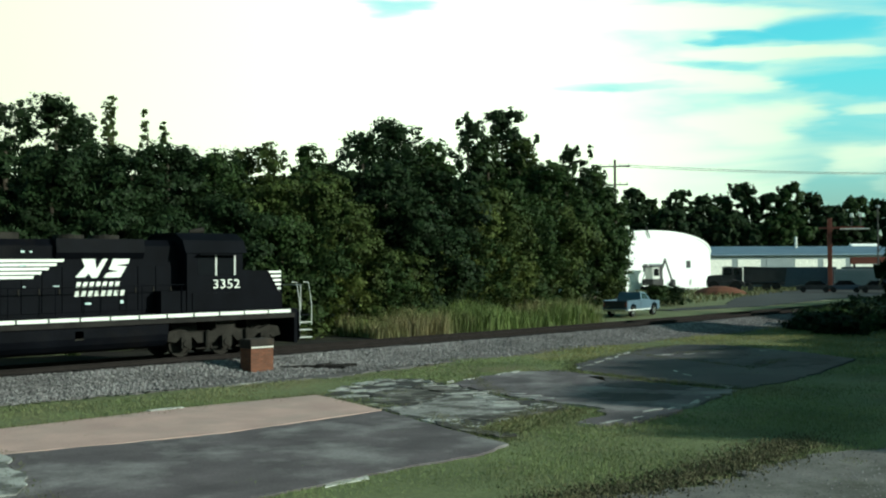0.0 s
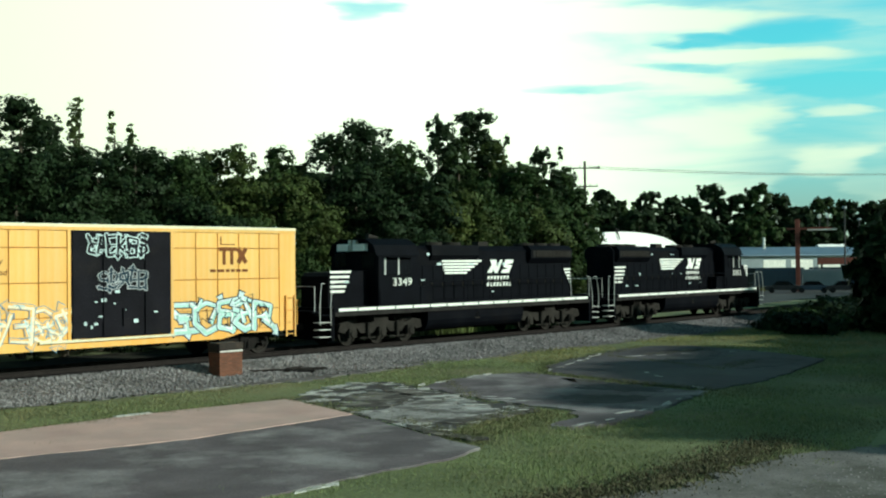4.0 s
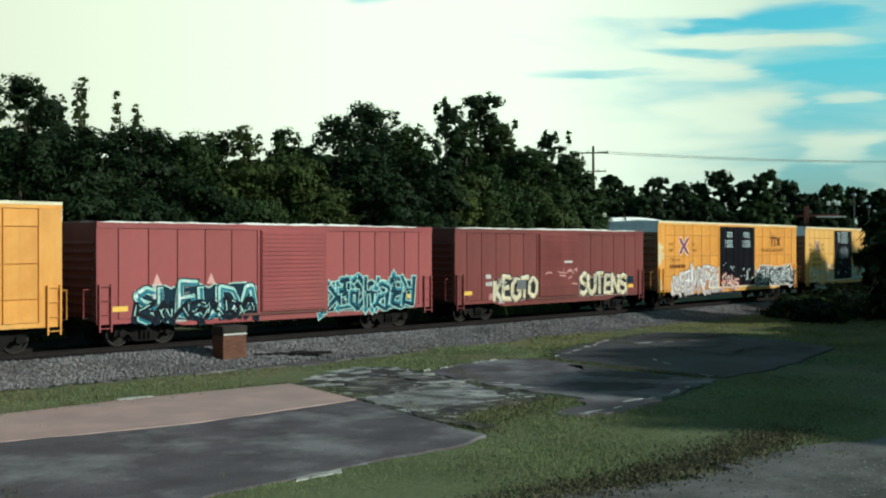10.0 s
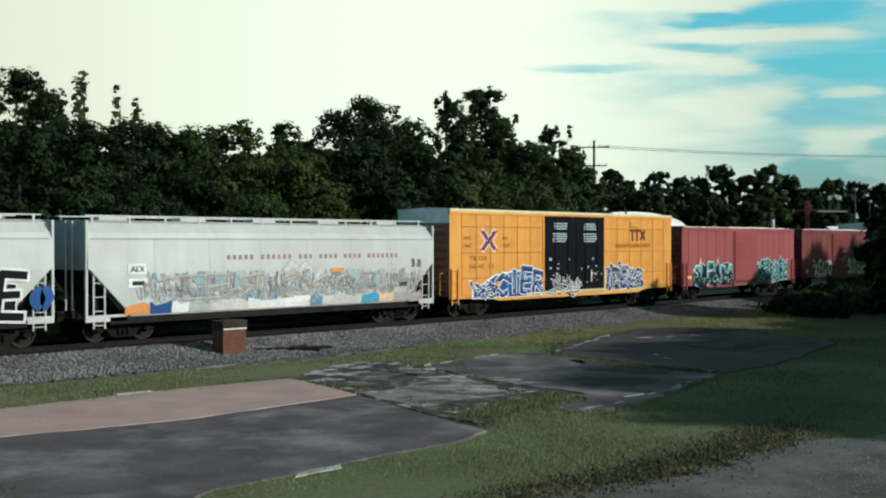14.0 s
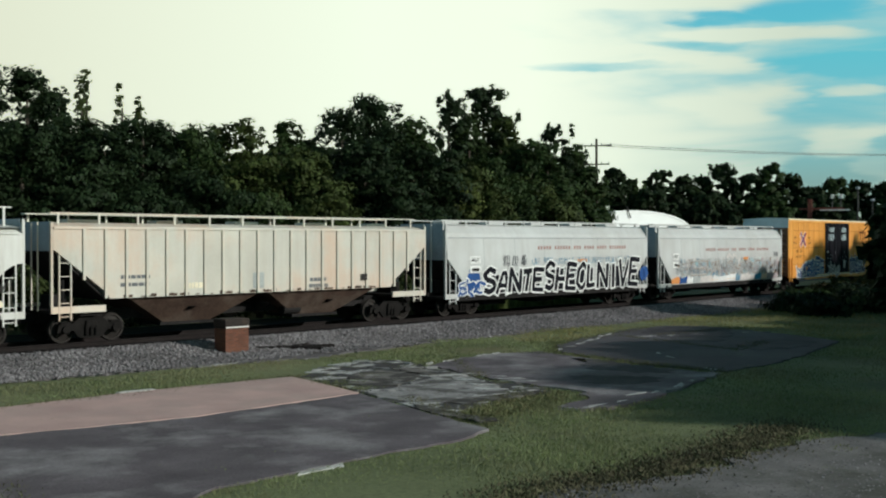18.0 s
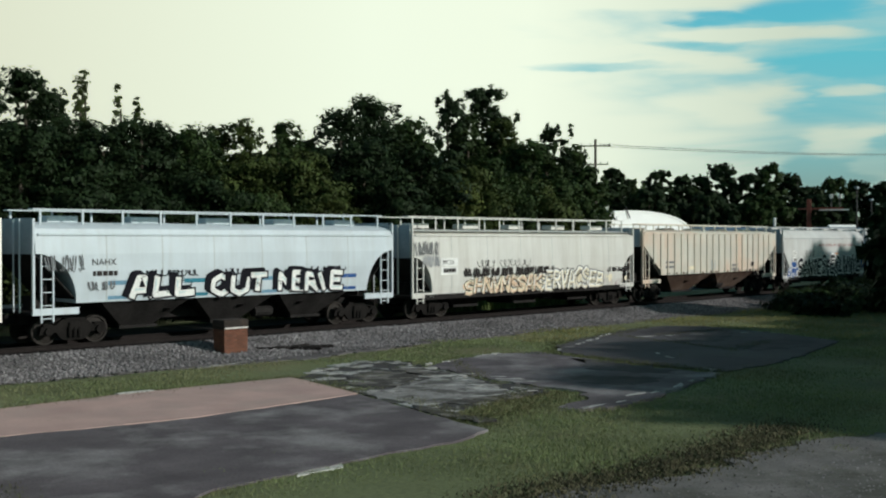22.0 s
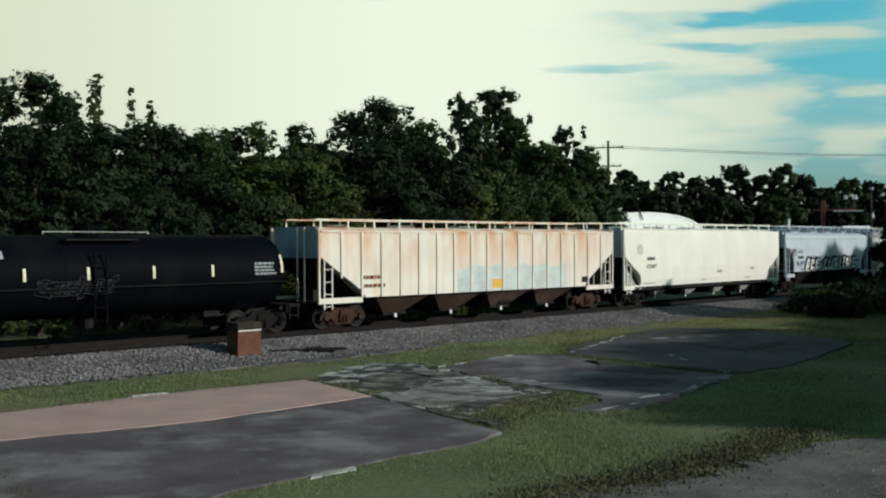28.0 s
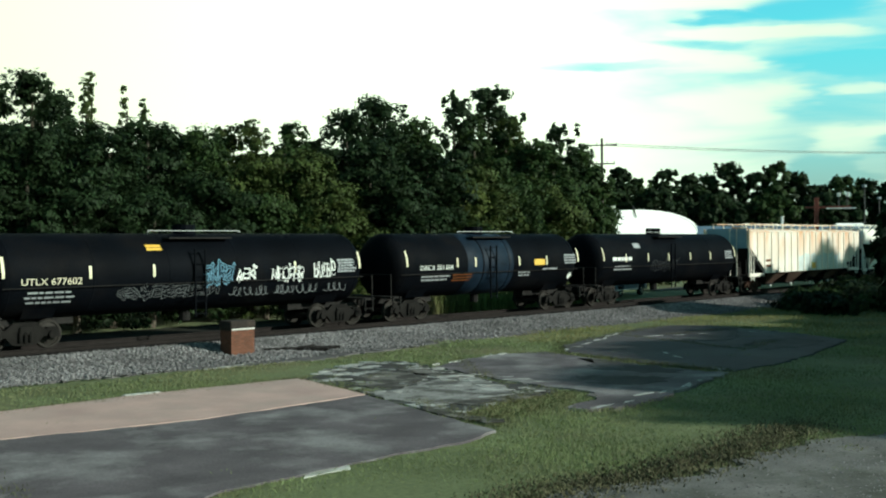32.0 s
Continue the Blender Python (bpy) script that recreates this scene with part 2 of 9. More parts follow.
    if bump:
        bp = nt.nodes.new("ShaderNodeBump")
        bp.inputs["Strength"].default_value, bp.inputs["Distance"].default_value = bump, 0.02
        link(small.outputs[0], bp.inputs["Height"])
        link(bp.outputs[0], b.inputs["Normal"])
    if translucent:
        tr = nt.nodes.new("ShaderNodeBsdfTranslucent")
        link(colour, tr.inputs[0])
        mxs = nt.nodes.new("ShaderNodeMixShader")
        mxs.inputs[0].default_value = translucent
        link(b.outputs[0], mxs.inputs[1])
        link(tr.outputs[0], mxs.inputs[2])
        link(mxs.outputs[0], nt.nodes["Material Output"].inputs[0])
    return m


def glass(name, rgb=(0.008, 0.009, 0.011)):
    m = material(name, rgb, rough=0.12, var=0.05, bump=0, spec=0.35)
    return m


M = {}
M["ground"] = material("soil_and_turf", (0.140, 0.162, 0.072), 0.95, scale=0.35, fine=9, var=0.3, second=(0.16, 0.13, 0.07), patch=(0.52, 0.72), bump=0.5)
M["grass"] = material("grass_blade", (0.178, 0.212, 0.090), 0.7, scale=0.3, fine=3, var=0.3, second=(0.225, 0.195, 0.105), patch=(0.5, 0.7), per_piece=0.2, island=True, bump=0, translucent=0.25)
M["dry_grass"] = material("dead_grass", (0.125, 0.12, 0.055), 0.8, scale=0.6, fine=3, var=0.3, second=(0.09, 0.105, 0.04), patch=(0.45, 0.6), per_piece=0.4, island=True, bump=0, translucent=0.15)
M["weed"] = material("tall_weed_blade", (0.115, 0.15, 0.042), 0.7, scale=0.25, fine=3, var=0.35, second=(0.21, 0.18, 0.085), patch=(0.46, 0.62), per_piece=0.4, island=True, bump=0, translucent=0.3)
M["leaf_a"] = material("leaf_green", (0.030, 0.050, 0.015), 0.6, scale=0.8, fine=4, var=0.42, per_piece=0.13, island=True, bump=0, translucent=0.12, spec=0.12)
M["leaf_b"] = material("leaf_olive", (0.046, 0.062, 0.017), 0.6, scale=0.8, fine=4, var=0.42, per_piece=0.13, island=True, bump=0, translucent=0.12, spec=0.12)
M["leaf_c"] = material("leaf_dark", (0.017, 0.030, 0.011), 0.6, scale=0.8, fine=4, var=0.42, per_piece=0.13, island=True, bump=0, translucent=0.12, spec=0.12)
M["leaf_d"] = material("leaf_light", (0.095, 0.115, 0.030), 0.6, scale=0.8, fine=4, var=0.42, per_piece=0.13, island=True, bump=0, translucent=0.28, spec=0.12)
M["bark"] = material("bark", (0.10, 0.08, 0.06), 0.95, scale=3, fine=30, var=0.3, bump=0.6)
M["ballast"] = material("ballast_bed", (0.15, 0.137, 0.137), 0.95, scale=0.5, fine=14, var=0.28, second=(0.085, 0.078, 0.076), patch=(0.48, 0.66), bump=0.9, spec=0.15)
M["stone"] = material("ballast_stone", (0.195, 0.182, 0.182), 0.9, scale=0.35, fine=12, var=0.34, per_piece=0.45, island=True, bump=0.3, spec=0.15)
M["asphalt"] = material("old_asphalt", (0.106, 0.088, 0.096), 0.92, scale=0.75, fine=22, var=0.32, second=(0.25, 0.232, 0.232), patch=(0.485, 0.64), bump=0.35)
M["asphalt_dark"] = material("dark_asphalt", (0.066, 0.058, 0.064), 0.92, scale=0.5, fine=30, var=0.28, second=(0.10, 0.10, 0.10), patch=(0.5, 0.75), bump=0.35)
M["tar"] = material("worn_tar", (0.036, 0.031, 0.034), 0.9, scale=0.9, fine=22, var=0.35, second=(0.075, 0.066, 0.070), patch=(0.46, 0.6), bump=0.35)
M["verge_grass"] = material("dry_lit_verge_blade", (0.25, 0.235, 0.085), 0.7, scale=0.3, fine=3, var=0.3, second=(0.30, 0.235, 0.11), patch=(0.48, 0.66), per_piece=0.2, island=True, bump=0, translucent=0.25)
M["soil_shade"] = material("soil_and_shade", (0.048, 0.042, 0.037), 0.95, scale=2.2, fine=20, var=0.4, second=(0.17, 0.155, 0.14), patch=(0.48, 0.57), bump=0.7)
M["yard_asphalt"] = material("yard_asphalt", (0.034, 0.034, 0.038), 0.9, scale=0.3, fine=10, var=0.3, second=(0.06, 0.058, 0.055), patch=(0.5, 0.7), bump=0.3)
M["crumbled"] = material("crumbled_pavement", (0.045, 0.041, 0.041), 0.95, scale=1.6, fine=16, var=0.4, second=(0.44, 0.43, 0.41), patch=(0.53, 0.58), bump=0.8)
M["pink"] = material("pink_concrete", (0.53, 0.355, 0.315), 0.9, scale=0.7, fine=25, var=0.14, second=(0.43, 0.32, 0.28), patch=(0.45, 0.7), bump=0.2)
M["concrete"] = material("weathered_concrete", (0.43, 0.42, 0.40), 0.92, scale=1.4, fine=18, var=0.25, second=(0.12, 0.115, 0.11), patch=(0.5, 0.6), bump=0.4)
M["apron"] = material("worn_concrete_apron", (0.28, 0.265, 0.255), 0.93, scale=2.0, fine=18, var=0.3, second=(0.10, 0.092, 0.086), patch=(0.49, 0.57), bump=0.6)
M["pale_slab"] = material("pale_concrete_slab", (0.55, 0.54, 0.50), 0.9, scale=1.5, fine=18, var=0.15, second=(0.36, 0.35, 0.32), patch=(0.52, 0.66), bump=0.3)
M["gravel"] = material("pale_gravel", (0.16, 0.15, 0.142), 0.95, scale=0.9, fine=20, var=0.3, second=(0.07, 0.07, 0.055), patch=(0.45, 0.64), bump=0.6)
M["tie"] = material("creosoted_tie", (0.022, 0.019, 0.018), 0.95, scale=3, fine=30, var=0.3, per_piece=0.3, bump=0.6, spec=0.1)
M["rail"] = material("rusty_rail", (0.020, 0.016, 0.015), 0.75, 0.1, scale=4, fine=40, var=0.25, bump=0.2, spec=0.1)
M["brick"] = material("brick", (0.15, 0.060, 0.035), 0.85, scale=4, fine=40, var=0.22, per_piece=0.22, bump=0.4)
M["mortar"] = material("mortar", (0.13, 0.11, 0.095), 0.95, scale=4, fine=40, bump=0.4)
M["strip_shade"] = material("shade_dark_strip", (0.028, 0.026, 0.024), 0.95, scale=0.7, fine=10, var=0.35, second=(0.05, 0.05, 0.03), patch=(0.5, 0.7), bump=0.8, spec=0.1)
M["bed_shade"] = material("shade_dark_bed", (0.028, 0.025, 0.024), 0.95, scale=0.8, fine=14, var=0.3, bump=0.9, spec=0.1)
M["cap"] = material("dark_cap", (0.028, 0.021, 0.017), 0.9, scale=4, fine=30, second=(0.055, 0.038, 0.028), bump=0.4)
M["white_band"] = material("white_coping", (0.78, 0.75, 0.7), 0.8, scale=4, fine=30, bump=0.2)
M["loco"] = material("black_loco_paint", (0.0035, 0.004, 0.006), 0.55, scale=1.2, fine=20, var=0.3, second=(0.009, 0.008, 0.008), patch=(0.55, 0.8), bump=0.05, spec=0.035)
M["loco_truck"] = material("dusty_running_gear", (0.026, 0.023, 0.020), 0.85, scale=2, fine=20, var=0.35, bump=0.3, spec=0.1)
M["white"] = material("white_lettering", (0.84, 0.84, 0.78), 0.55, scale=2, fine=20, var=0.08, bump=0.0)
M["handrail"] = material("pale_handrail", (0.55, 0.55, 0.52), 0.5, scale=3, fine=20, var=0.15, bump=0)
M["glass"] = glass("dark_window_glass")
M["yellow"] = material("boxcar_yellow", (0.78, 0.31, 0.038), 0.55, scale=0.4, fine=9, var=0.15, second=(0.82, 0.42, 0.10), patch=(0.42, 0.64), streak=(0.50, 0.20, 0.04), streak_amount=0.32, runs=1.5, per_piece=0.06, bump=0.05)
M["yellow_seam"] = material("boxcar_yellow_seam", (0.52, 0.20, 0.028), 0.7, scale=1.5, fine=16, var=0.2, bump=0.05)
M["pale_yellow"] = material("boxcar_faded_yellow", (0.80, 0.43, 0.095), 0.55, scale=0.5, fine=16, var=0.10, second=(0.80, 0.36, 0.06), patch=(0.42, 0.68), streak=(0.78, 0.58, 0.28), streak_amount=0.3, per_piece=0.06, bump=0.05)
M["pale_yellow_seam"] = material("boxcar_faded_yellow_seam", (0.50, 0.25, 0.05), 0.7, scale=1.5, fine=16, var=0.2, bump=0.05)
M["cream"] = material("pale_eave", (0.74, 0.66, 0.44), 0.6, scale=1.5, fine=16, var=0.12, bump=0.05)
M["flaky_roof"] = material("flaking_roof", (0.17, 0.10, 0.09), 0.6, scale=1.1, fine=16, var=0.2, second=(0.66, 0.66, 0.66), patch=(0.53, 0.6), bump=0.1)
M["galv"] = material("galvanised_roof", (0.78, 0.85, 0.87), 0.5, 0.0, scale=1.2, fine=16, var=0.15, bump=0.1)
M["door_black"] = material("black_door", (0.0075, 0.007, 0.010), 0.6, scale=1.0, fine=16, var=0.3, second=(0.018, 0.015, 0.015), patch=(0.55, 0.8), bump=0.06, spec=0.06)
M["red"] = material("boxcar_red", (0.345, 0.080, 0.080), 0.62, scale=0.45, fine=9, var=0.2, second=(0.28, 0.080, 0.074), patch=(0.42, 0.62), streak=(0.36, 0.085, 0.085), streak_amount=0.4, runs=1.6, per_piece=0.08, bump=0.06, spec=0.2)
M["red_brown"] = material("boxcar_brown_red", (0.205, 0.048, 0.043), 0.62, scale=0.45, fine=9, var=0.2, second=(0.155, 0.050, 0.042), patch=(0.42, 0.62), streak=(0.27, 0.070, 0.064), streak_amount=0.4, runs=1.6, per_piece=0.08, bump=0.06, spec=0.2)
M["red_seam"] = material("boxcar_red_seam", (0.07, 0.022, 0.018), 0.7, scale=1.5, fine=16, var=0.2, bump=0.05)
M["red_brown_seam"] = M["red_seam"]
M["red_dark"] = material("boxcar_red_end", (0.13, 0.045, 0.035), 0.7, scale=0.9, fine=16, var=0.2, bump=0.08)
M["end_brown"] = material("boxcar_brown_end", (0.30, 0.165, 0.10), 0.7, scale=0.9, fine=12, var=0.25, second=(0.2, 0.1, 0.06), patch=(0.45, 0.65), bump=0.08)
M["grey"] = material("hopper_grey", (0.57, 0.575, 0.55), 0.5, scale=0.4, fine=9, var=0.10, second=(0.50, 0.49, 0.455), patch=(0.45, 0.7), streak=(0.38, 0.34, 0.30), streak_amount=0.22, runs=1.5, bump=0.05)
M["pale_car"] = material("hopper_pale_grey", (0.68, 0.67, 0.62), 0.5, scale=0.5, fine=14, var=0.09, second=(0.60, 0.585, 0.53), patch=(0.42, 0.7), streak=(0.38, 0.34, 0.28), streak_amount=0.3, bump=0.05)
M["tan"] = material("hopper_tan", (0.60, 0.565, 0.475), 0.6, scale=0.5, fine=9, var=0.14, second=(0.66, 0.47, 0.34), patch=(0.47, 0.66), streak=(0.70, 0.69, 0.62), streak_amount=0.4, runs=1.3, per_piece=0.07, bump=0.08)
M["bluegrey"] = material("hopper_blue_grey", (0.54, 0.60, 0.63), 0.5, scale=0.6, fine=14, var=0.08, streak=(0.38, 0.38, 0.36), streak_amount=0.22, bump=0.05)
M["white_car"] = material("hopper_white", (0.92, 0.885, 0.785), 0.5, scale=0.5, fine=14, var=0.07, second=(0.86, 0.82, 0.72), patch=(0.45, 0.7), streak=(0.70, 0.63, 0.52), streak_amount=0.15, bump=0.05)
M["rust_white"] = material("hopper_white_rusted", (0.85, 0.80, 0.70), 0.6, scale=0.6, fine=14, var=0.08, streak=(0.66, 0.42, 0.24), streak_amount=0.35, runs=3.0, per_piece=0.04, bump=0.06, bleed=((0.70, 0.30, 0.10), 3.95, 2.1))
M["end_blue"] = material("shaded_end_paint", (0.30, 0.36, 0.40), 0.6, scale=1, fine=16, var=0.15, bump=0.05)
M["under"] = material("underframe_black", (0.022, 0.020, 0.019), 0.85, scale=1.5, fine=16, var=0.35, bump=0.2, spec=0.1)
M["rust_bay"] = material("rusty_hopper_bay", (0.075, 0.048, 0.036), 0.85, scale=1.2, fine=16, var=0.3, second=(0.13, 0.10, 0.08), patch=(0.5, 0.7), bump=0.2, spec=0.1)
M["truck"] = material("bogie_brown", (0.013, 0.0115, 0.0105), 0.85, scale=2, fine=20, var=0.35, bump=0.3, spec=0.1)
M["truck_red"] = material("bogie_rust_red", (0.055, 0.03, 0.022), 0.85, scale=2, fine=20, var=0.35, bump=0.3, spec=0.1)
M["wheel"] = material("wheel_steel", (0.030, 0.026, 0.023), 0.65, 0.1, scale=3, fine=20, var=0.3, bump=0.1, spec=0.1)
M["tank"] = material("tank_black", (0.003, 0.0038, 0.0055), 0.6, scale=0.7, fine=14, var=0.3, second=(0.009, 0.008, 0.008), patch=(0.5, 0.75), bump=0.06, spec=0.03)
M["tank_band"] = material("tank_blue_grey_band", (0.006, 0.014, 0.026), 0.6, spec=0.15, scale=1.5, fine=14, var=0.3, bump=0.05)
M["reflector"] = material("pale_reflector", (0.82, 0.80, 0.70), 0.5, scale=3, fine=20, var=0.05, bump=0)
M["reflector_pale"] = material("aged_reflector", (0.74, 0.68, 0.46), 0.5, scale=3, fine=20, var=0.1, bump=0)
M["reflector_y"] = material("yellow_reflector", (0.85, 0.50, 0.08), 0.5, scale=3, fine=20, var=0.08, bump=0)
for key, rgb in {"g_white": (0.80, 0.80, 0.76), "g_cream": (0.78, 0.70, 0.52), "g_black": (0.008, 0.008, 0.012), "g_blue": (0.03, 0.085, 0.25), "g_teal": (0.04, 0.19, 0.25),
                 "g_pale": (0.55, 0.66, 0.66), "g_pink": (0.72, 0.38, 0.34), "g_sky": (0.25, 0.50, 0.66), "g_orange": (0.72, 0.30, 0.10), "g_grey": (0.34, 0.35, 0.36), "g_mint": (0.42, 0.66, 0.58),
                 "g_peach": (0.72, 0.52, 0.36), "g_worn": (0.82, 0.47, 0.17), "g_aqua": (0.60, 0.65, 0.62), "g_dim": (0.15, 0.155, 0.16), "g_dteal": (0.009, 0.028, 0.045), "g_pearl": (0.62, 0.58, 0.54), "g_faded": (0.40, 0.42, 0.40), "g_steel": (0.16, 0.30, 0.40), "ink_brown": (0.17, 0.06, 0.02), "ink_red": (0.40, 0.23, 0.20), "g_mauve": (0.46, 0.39, 0.38), "g_mist": (0.46, 0.48, 0.46), "g_soot": (0.05, 0.052, 0.056), "g_bleached": (0.76, 0.60, 0.36), "g_sand": (0.66, 0.54, 0.32), "g_azure": (0.08, 0.32, 0.48), "g_haze": (0.30, 0.36, 0.39), "g_dun": (0.34, 0.27, 0.22), "g_verdigris": (0.32, 0.45, 0.47), "outlet": (0.40, 0.39, 0.35), "ink_dark": (0.035, 0.03, 0.028), "x_red": (0.62, 0.12, 0.07), "x_navy": (0.03, 0.04, 0.14)}.items():
    M[key] = material(key + "_paint", rgb, 0.6, scale=1.5, fine=12, var=0.14, bump=0, spec=0.1)
M["pickup"] = material("pale_blue_car_paint", (0.10, 0.15, 0.20), 0.3, scale=1.2, fine=14, var=0.08, bump=0, spec=0.6)
M["chrome"] = material("dull_chrome", (0.6, 0.6, 0.6), 0.25, 0.9, scale=3, fine=14, var=0.1, bump=0)
M["tyre"] = material("tyre_rubber", (0.02, 0.02, 0.02), 0.9, scale=4, fine=20, bump=0.2, spec=0.1)
M["dome"] = material("white_fabric_and_sheet", (0.86, 0.86, 0.84), 0.7, scale=0.3, fine=6, var=0.04, bump=0.05)
M["roof_blue"] = material("blue_grey_sheet_roof", (0.12, 0.175, 0.24), 0.55, 0.1, scale=0.4, fine=6, var=0.12, bump=0.05)
M["wall_pale"] = material("pale_sheet_wall", (0.66, 0.66, 0.62), 0.7, scale=0.4, fine=6, var=0.1, bump=0.05)
M["wall_grey"] = material("grey_sheet_wall", (0.22, 0.25, 0.27), 0.7, scale=0.4, fine=6, var=0.12, bump=0.05)
M["container"] = material("blue_grey_container", (0.04, 0.06, 0.09), 0.6, scale=0.5, fine=8, var=0.15, bump=0.05)
M["dark_machine"] = material("dark_machine_paint", (0.03, 0.028, 0.03), 0.6, scale=1, fine=8, var=0.3, bump=0.1)
M["red_steel"] = material("red_oxide_steel", (0.17, 0.045, 0.03), 0.7, scale=1, fine=8, var=0.2, bump=0.1)
M["pole"] = material("weathered_pole", (0.12, 0.10, 0.085), 0.9, scale=2, fine=20, var=0.25, bump=0.4)
M["wire"] = material("black_wire", (0.04, 0.04, 0.045), 0.6, scale=1, fine=8, bump=0)
M["red_dirt"] = material("red_dirt", (0.13, 0.05, 0.03), 0.95, scale=0.7, fine=8, var=0.25, bump=0.6)
M["litter"] = material("leaf_litter", (0.085, 0.078, 0.042), 0.95, scale=0.7, fine=8, var=0.4, per_piece=0.35, island=True, bump=0)

# ---- shape tools ----


class Geo:
    """Collects vertices and faces of one part."""

    def __init__(self):
        self.v, self.f = [], []

    def add(self, verts, faces):
        n = len(self.v)
        self.v += [tuple(p) for p in verts]
        self.f += [tuple(n + i for i in face) for face in faces]
        return self

    def box(self, x0, x1, y0, y1, z0, z1, c=0.0):
        """A box; c chamfers its upright and lengthwise edges."""
        if c <= 0:
            v = [(x, y, z) for x in (x0, x1) for y in (y0, y1) for z in (z0, z1)]
            return self.add(v, [(0, 1, 3, 2), (4, 6, 7, 5), (0, 4, 5, 1), (2, 3, 7, 6), (0, 2, 6, 4), (1, 5, 7, 3)])
        ring = lambda d, z: [(x0 + d + c, y0 + d, z), (x1 - d - c, y0 + d, z), (x1 - d, y0 + d + c, z), (x1 - d, y1 - d - c, z), (x1 - d - c, y1 - d, z), (x0 + d + c, y1 - d, z), (x0 + d, y1 - d - c, z), (x0 + d, y0 + d + c, z)]
        return self.loft([ring(c * 0.6, z0), ring(0, z0 + c), ring(0, z1 - c), ring(c * 0.6, z1)])

    def loft(self, rings, caps=True):
        n = len(rings[0])
        v = [p for r in rings for p in r]
        f = [(k * n + i, k * n + (i + 1) % n, (k + 1) * n + (i + 1) % n, (k + 1) * n + i) for k in range(len(rings) - 1) for i in range(n)]
        if caps:
            f += [tuple(range(n - 1, -1, -1)), tuple((len(rings) - 1) * n + i for i in range(n))]
        return self.add(v, f)

    def prism(self, poly, a, b, axis="y"):
        """poly in the two other axes, drawn out along axis from a to b."""
        put = {"x": lambda p, d: (d, p[0], p[1]), "y": lambda p, d: (p[0], d, p[1]), "z": lambda p, d: (p[0], p[1], d)}[axis]
        return self.loft([[put(p, a) for p in poly], [put(p, b) for p in poly]])

    def cyl(self, p0, p1, r, n=10, r2=None):
        p0, p1 = Vector(p0), Vector(p1)
        w = (p1 - p0).normalized()
        u = w.orthogonal().normalized()
        t = w.cross(u)
        r2 = r if r2 is None else r2
        ring = lambda p, q: [p + q * (math.cos(2 * math.pi * i / n) * u + math.sin(2 * math.pi * i / n) * t) for i in range(n)]
        return self.loft([ring(p0, r), ring(p1, r2)])

    def tube(self, points, r, n=5):
        """A bent rod with mitred corners."""
        pts = [Vector(p) for p in points]
        rings = []
        u = (pts[1] - pts[0]).orthogonal().normalized()
        for i, p in enumerate(pts):
            w = ((pts[min(i + 1, len(pts) - 1)] - p).normalized() + (p - pts[max(i - 1, 0)]).normalized()).normalized()
            u = (u - w * u.dot(w)).normalized()
            t = w.cross(u)
            rings.append([p + r * (math.cos(2 * math.pi * k / n) * u + math.sin(2 * math.pi * k / n) * t) for k in range(n)])
        return self.loft(rings)


def mesh_of(name, geo, mat, smooth=False):
    me = bpy.data.meshes.new(name)
    me.from_pydata(geo.v, [], geo.f)
    bm = bmesh.new()
    bm.from_mesh(me)
    bmesh.ops.recalc_face_normals(bm, faces=bm.faces)
    bm.to_mesh(me)
    bm.free()
    if smooth:
        me.shade_smooth()
    me.materials.append(mat)
    return me


def part(name, geo, mat, parent=None, label="", smooth=False):
    """One mesh object, a thing of its own or a part of its parent."""
    ob = new(name, geo if isinstance(geo, bpy.types.Mesh) else mesh_of(name, geo, mat, smooth))
    if parent:
        ob.parent = parent
    if label:
        ob["label"] = label
    return ob


def raw(name, verts, faces, mat, parent=None):
    """A large mesh straight from arrays."""
    me = bpy.data.meshes.new(name)
    me.from_pydata(verts.tolist() if isinstance(verts, np.ndarray) else verts, [], faces.tolist() if isinstance(faces, np.ndarray) else faces)
    me.materials.append(mat)
    ob = new(name, me)
    if parent:
        ob.parent = parent
    return ob


def thing(name, label, category, group="", at=None):
    ob = tagged(new(name), label, category, group)
    ob.empty_display_size = 0.3
    if at is not None:
        ob.matrix_basis = at
    return ob


# ---- the line of the track ----
RAIL_TOP, TRACK_Y, BEND_X, BEND_R, BEND_END = 0.55, 34.9, 30.0, 500.0, 175.0


def on_track(s):
    """Place and heading (radians) on the track's centre line, s metres along it."""
    if s <= BEND_X:
        return s, TRACK_Y, 0.0
    a = (min(s, BEND_END) - BEND_X) / BEND_R
    x, y = BEND_X + BEND_R * math.sin(a), TRACK_Y + BEND_R * (1 - math.cos(a))
    rest = max(0.0, s - BEND_END)
    return x + rest * math.cos(a), y + rest * math.sin(a), a


def beside(s, off, z):
    """A point off metres to the far side of the track."""
    x, y, a = on_track(s)
    return (x - math.sin(a) * off, y + math.cos(a) * off, z)


# ---- ground ----


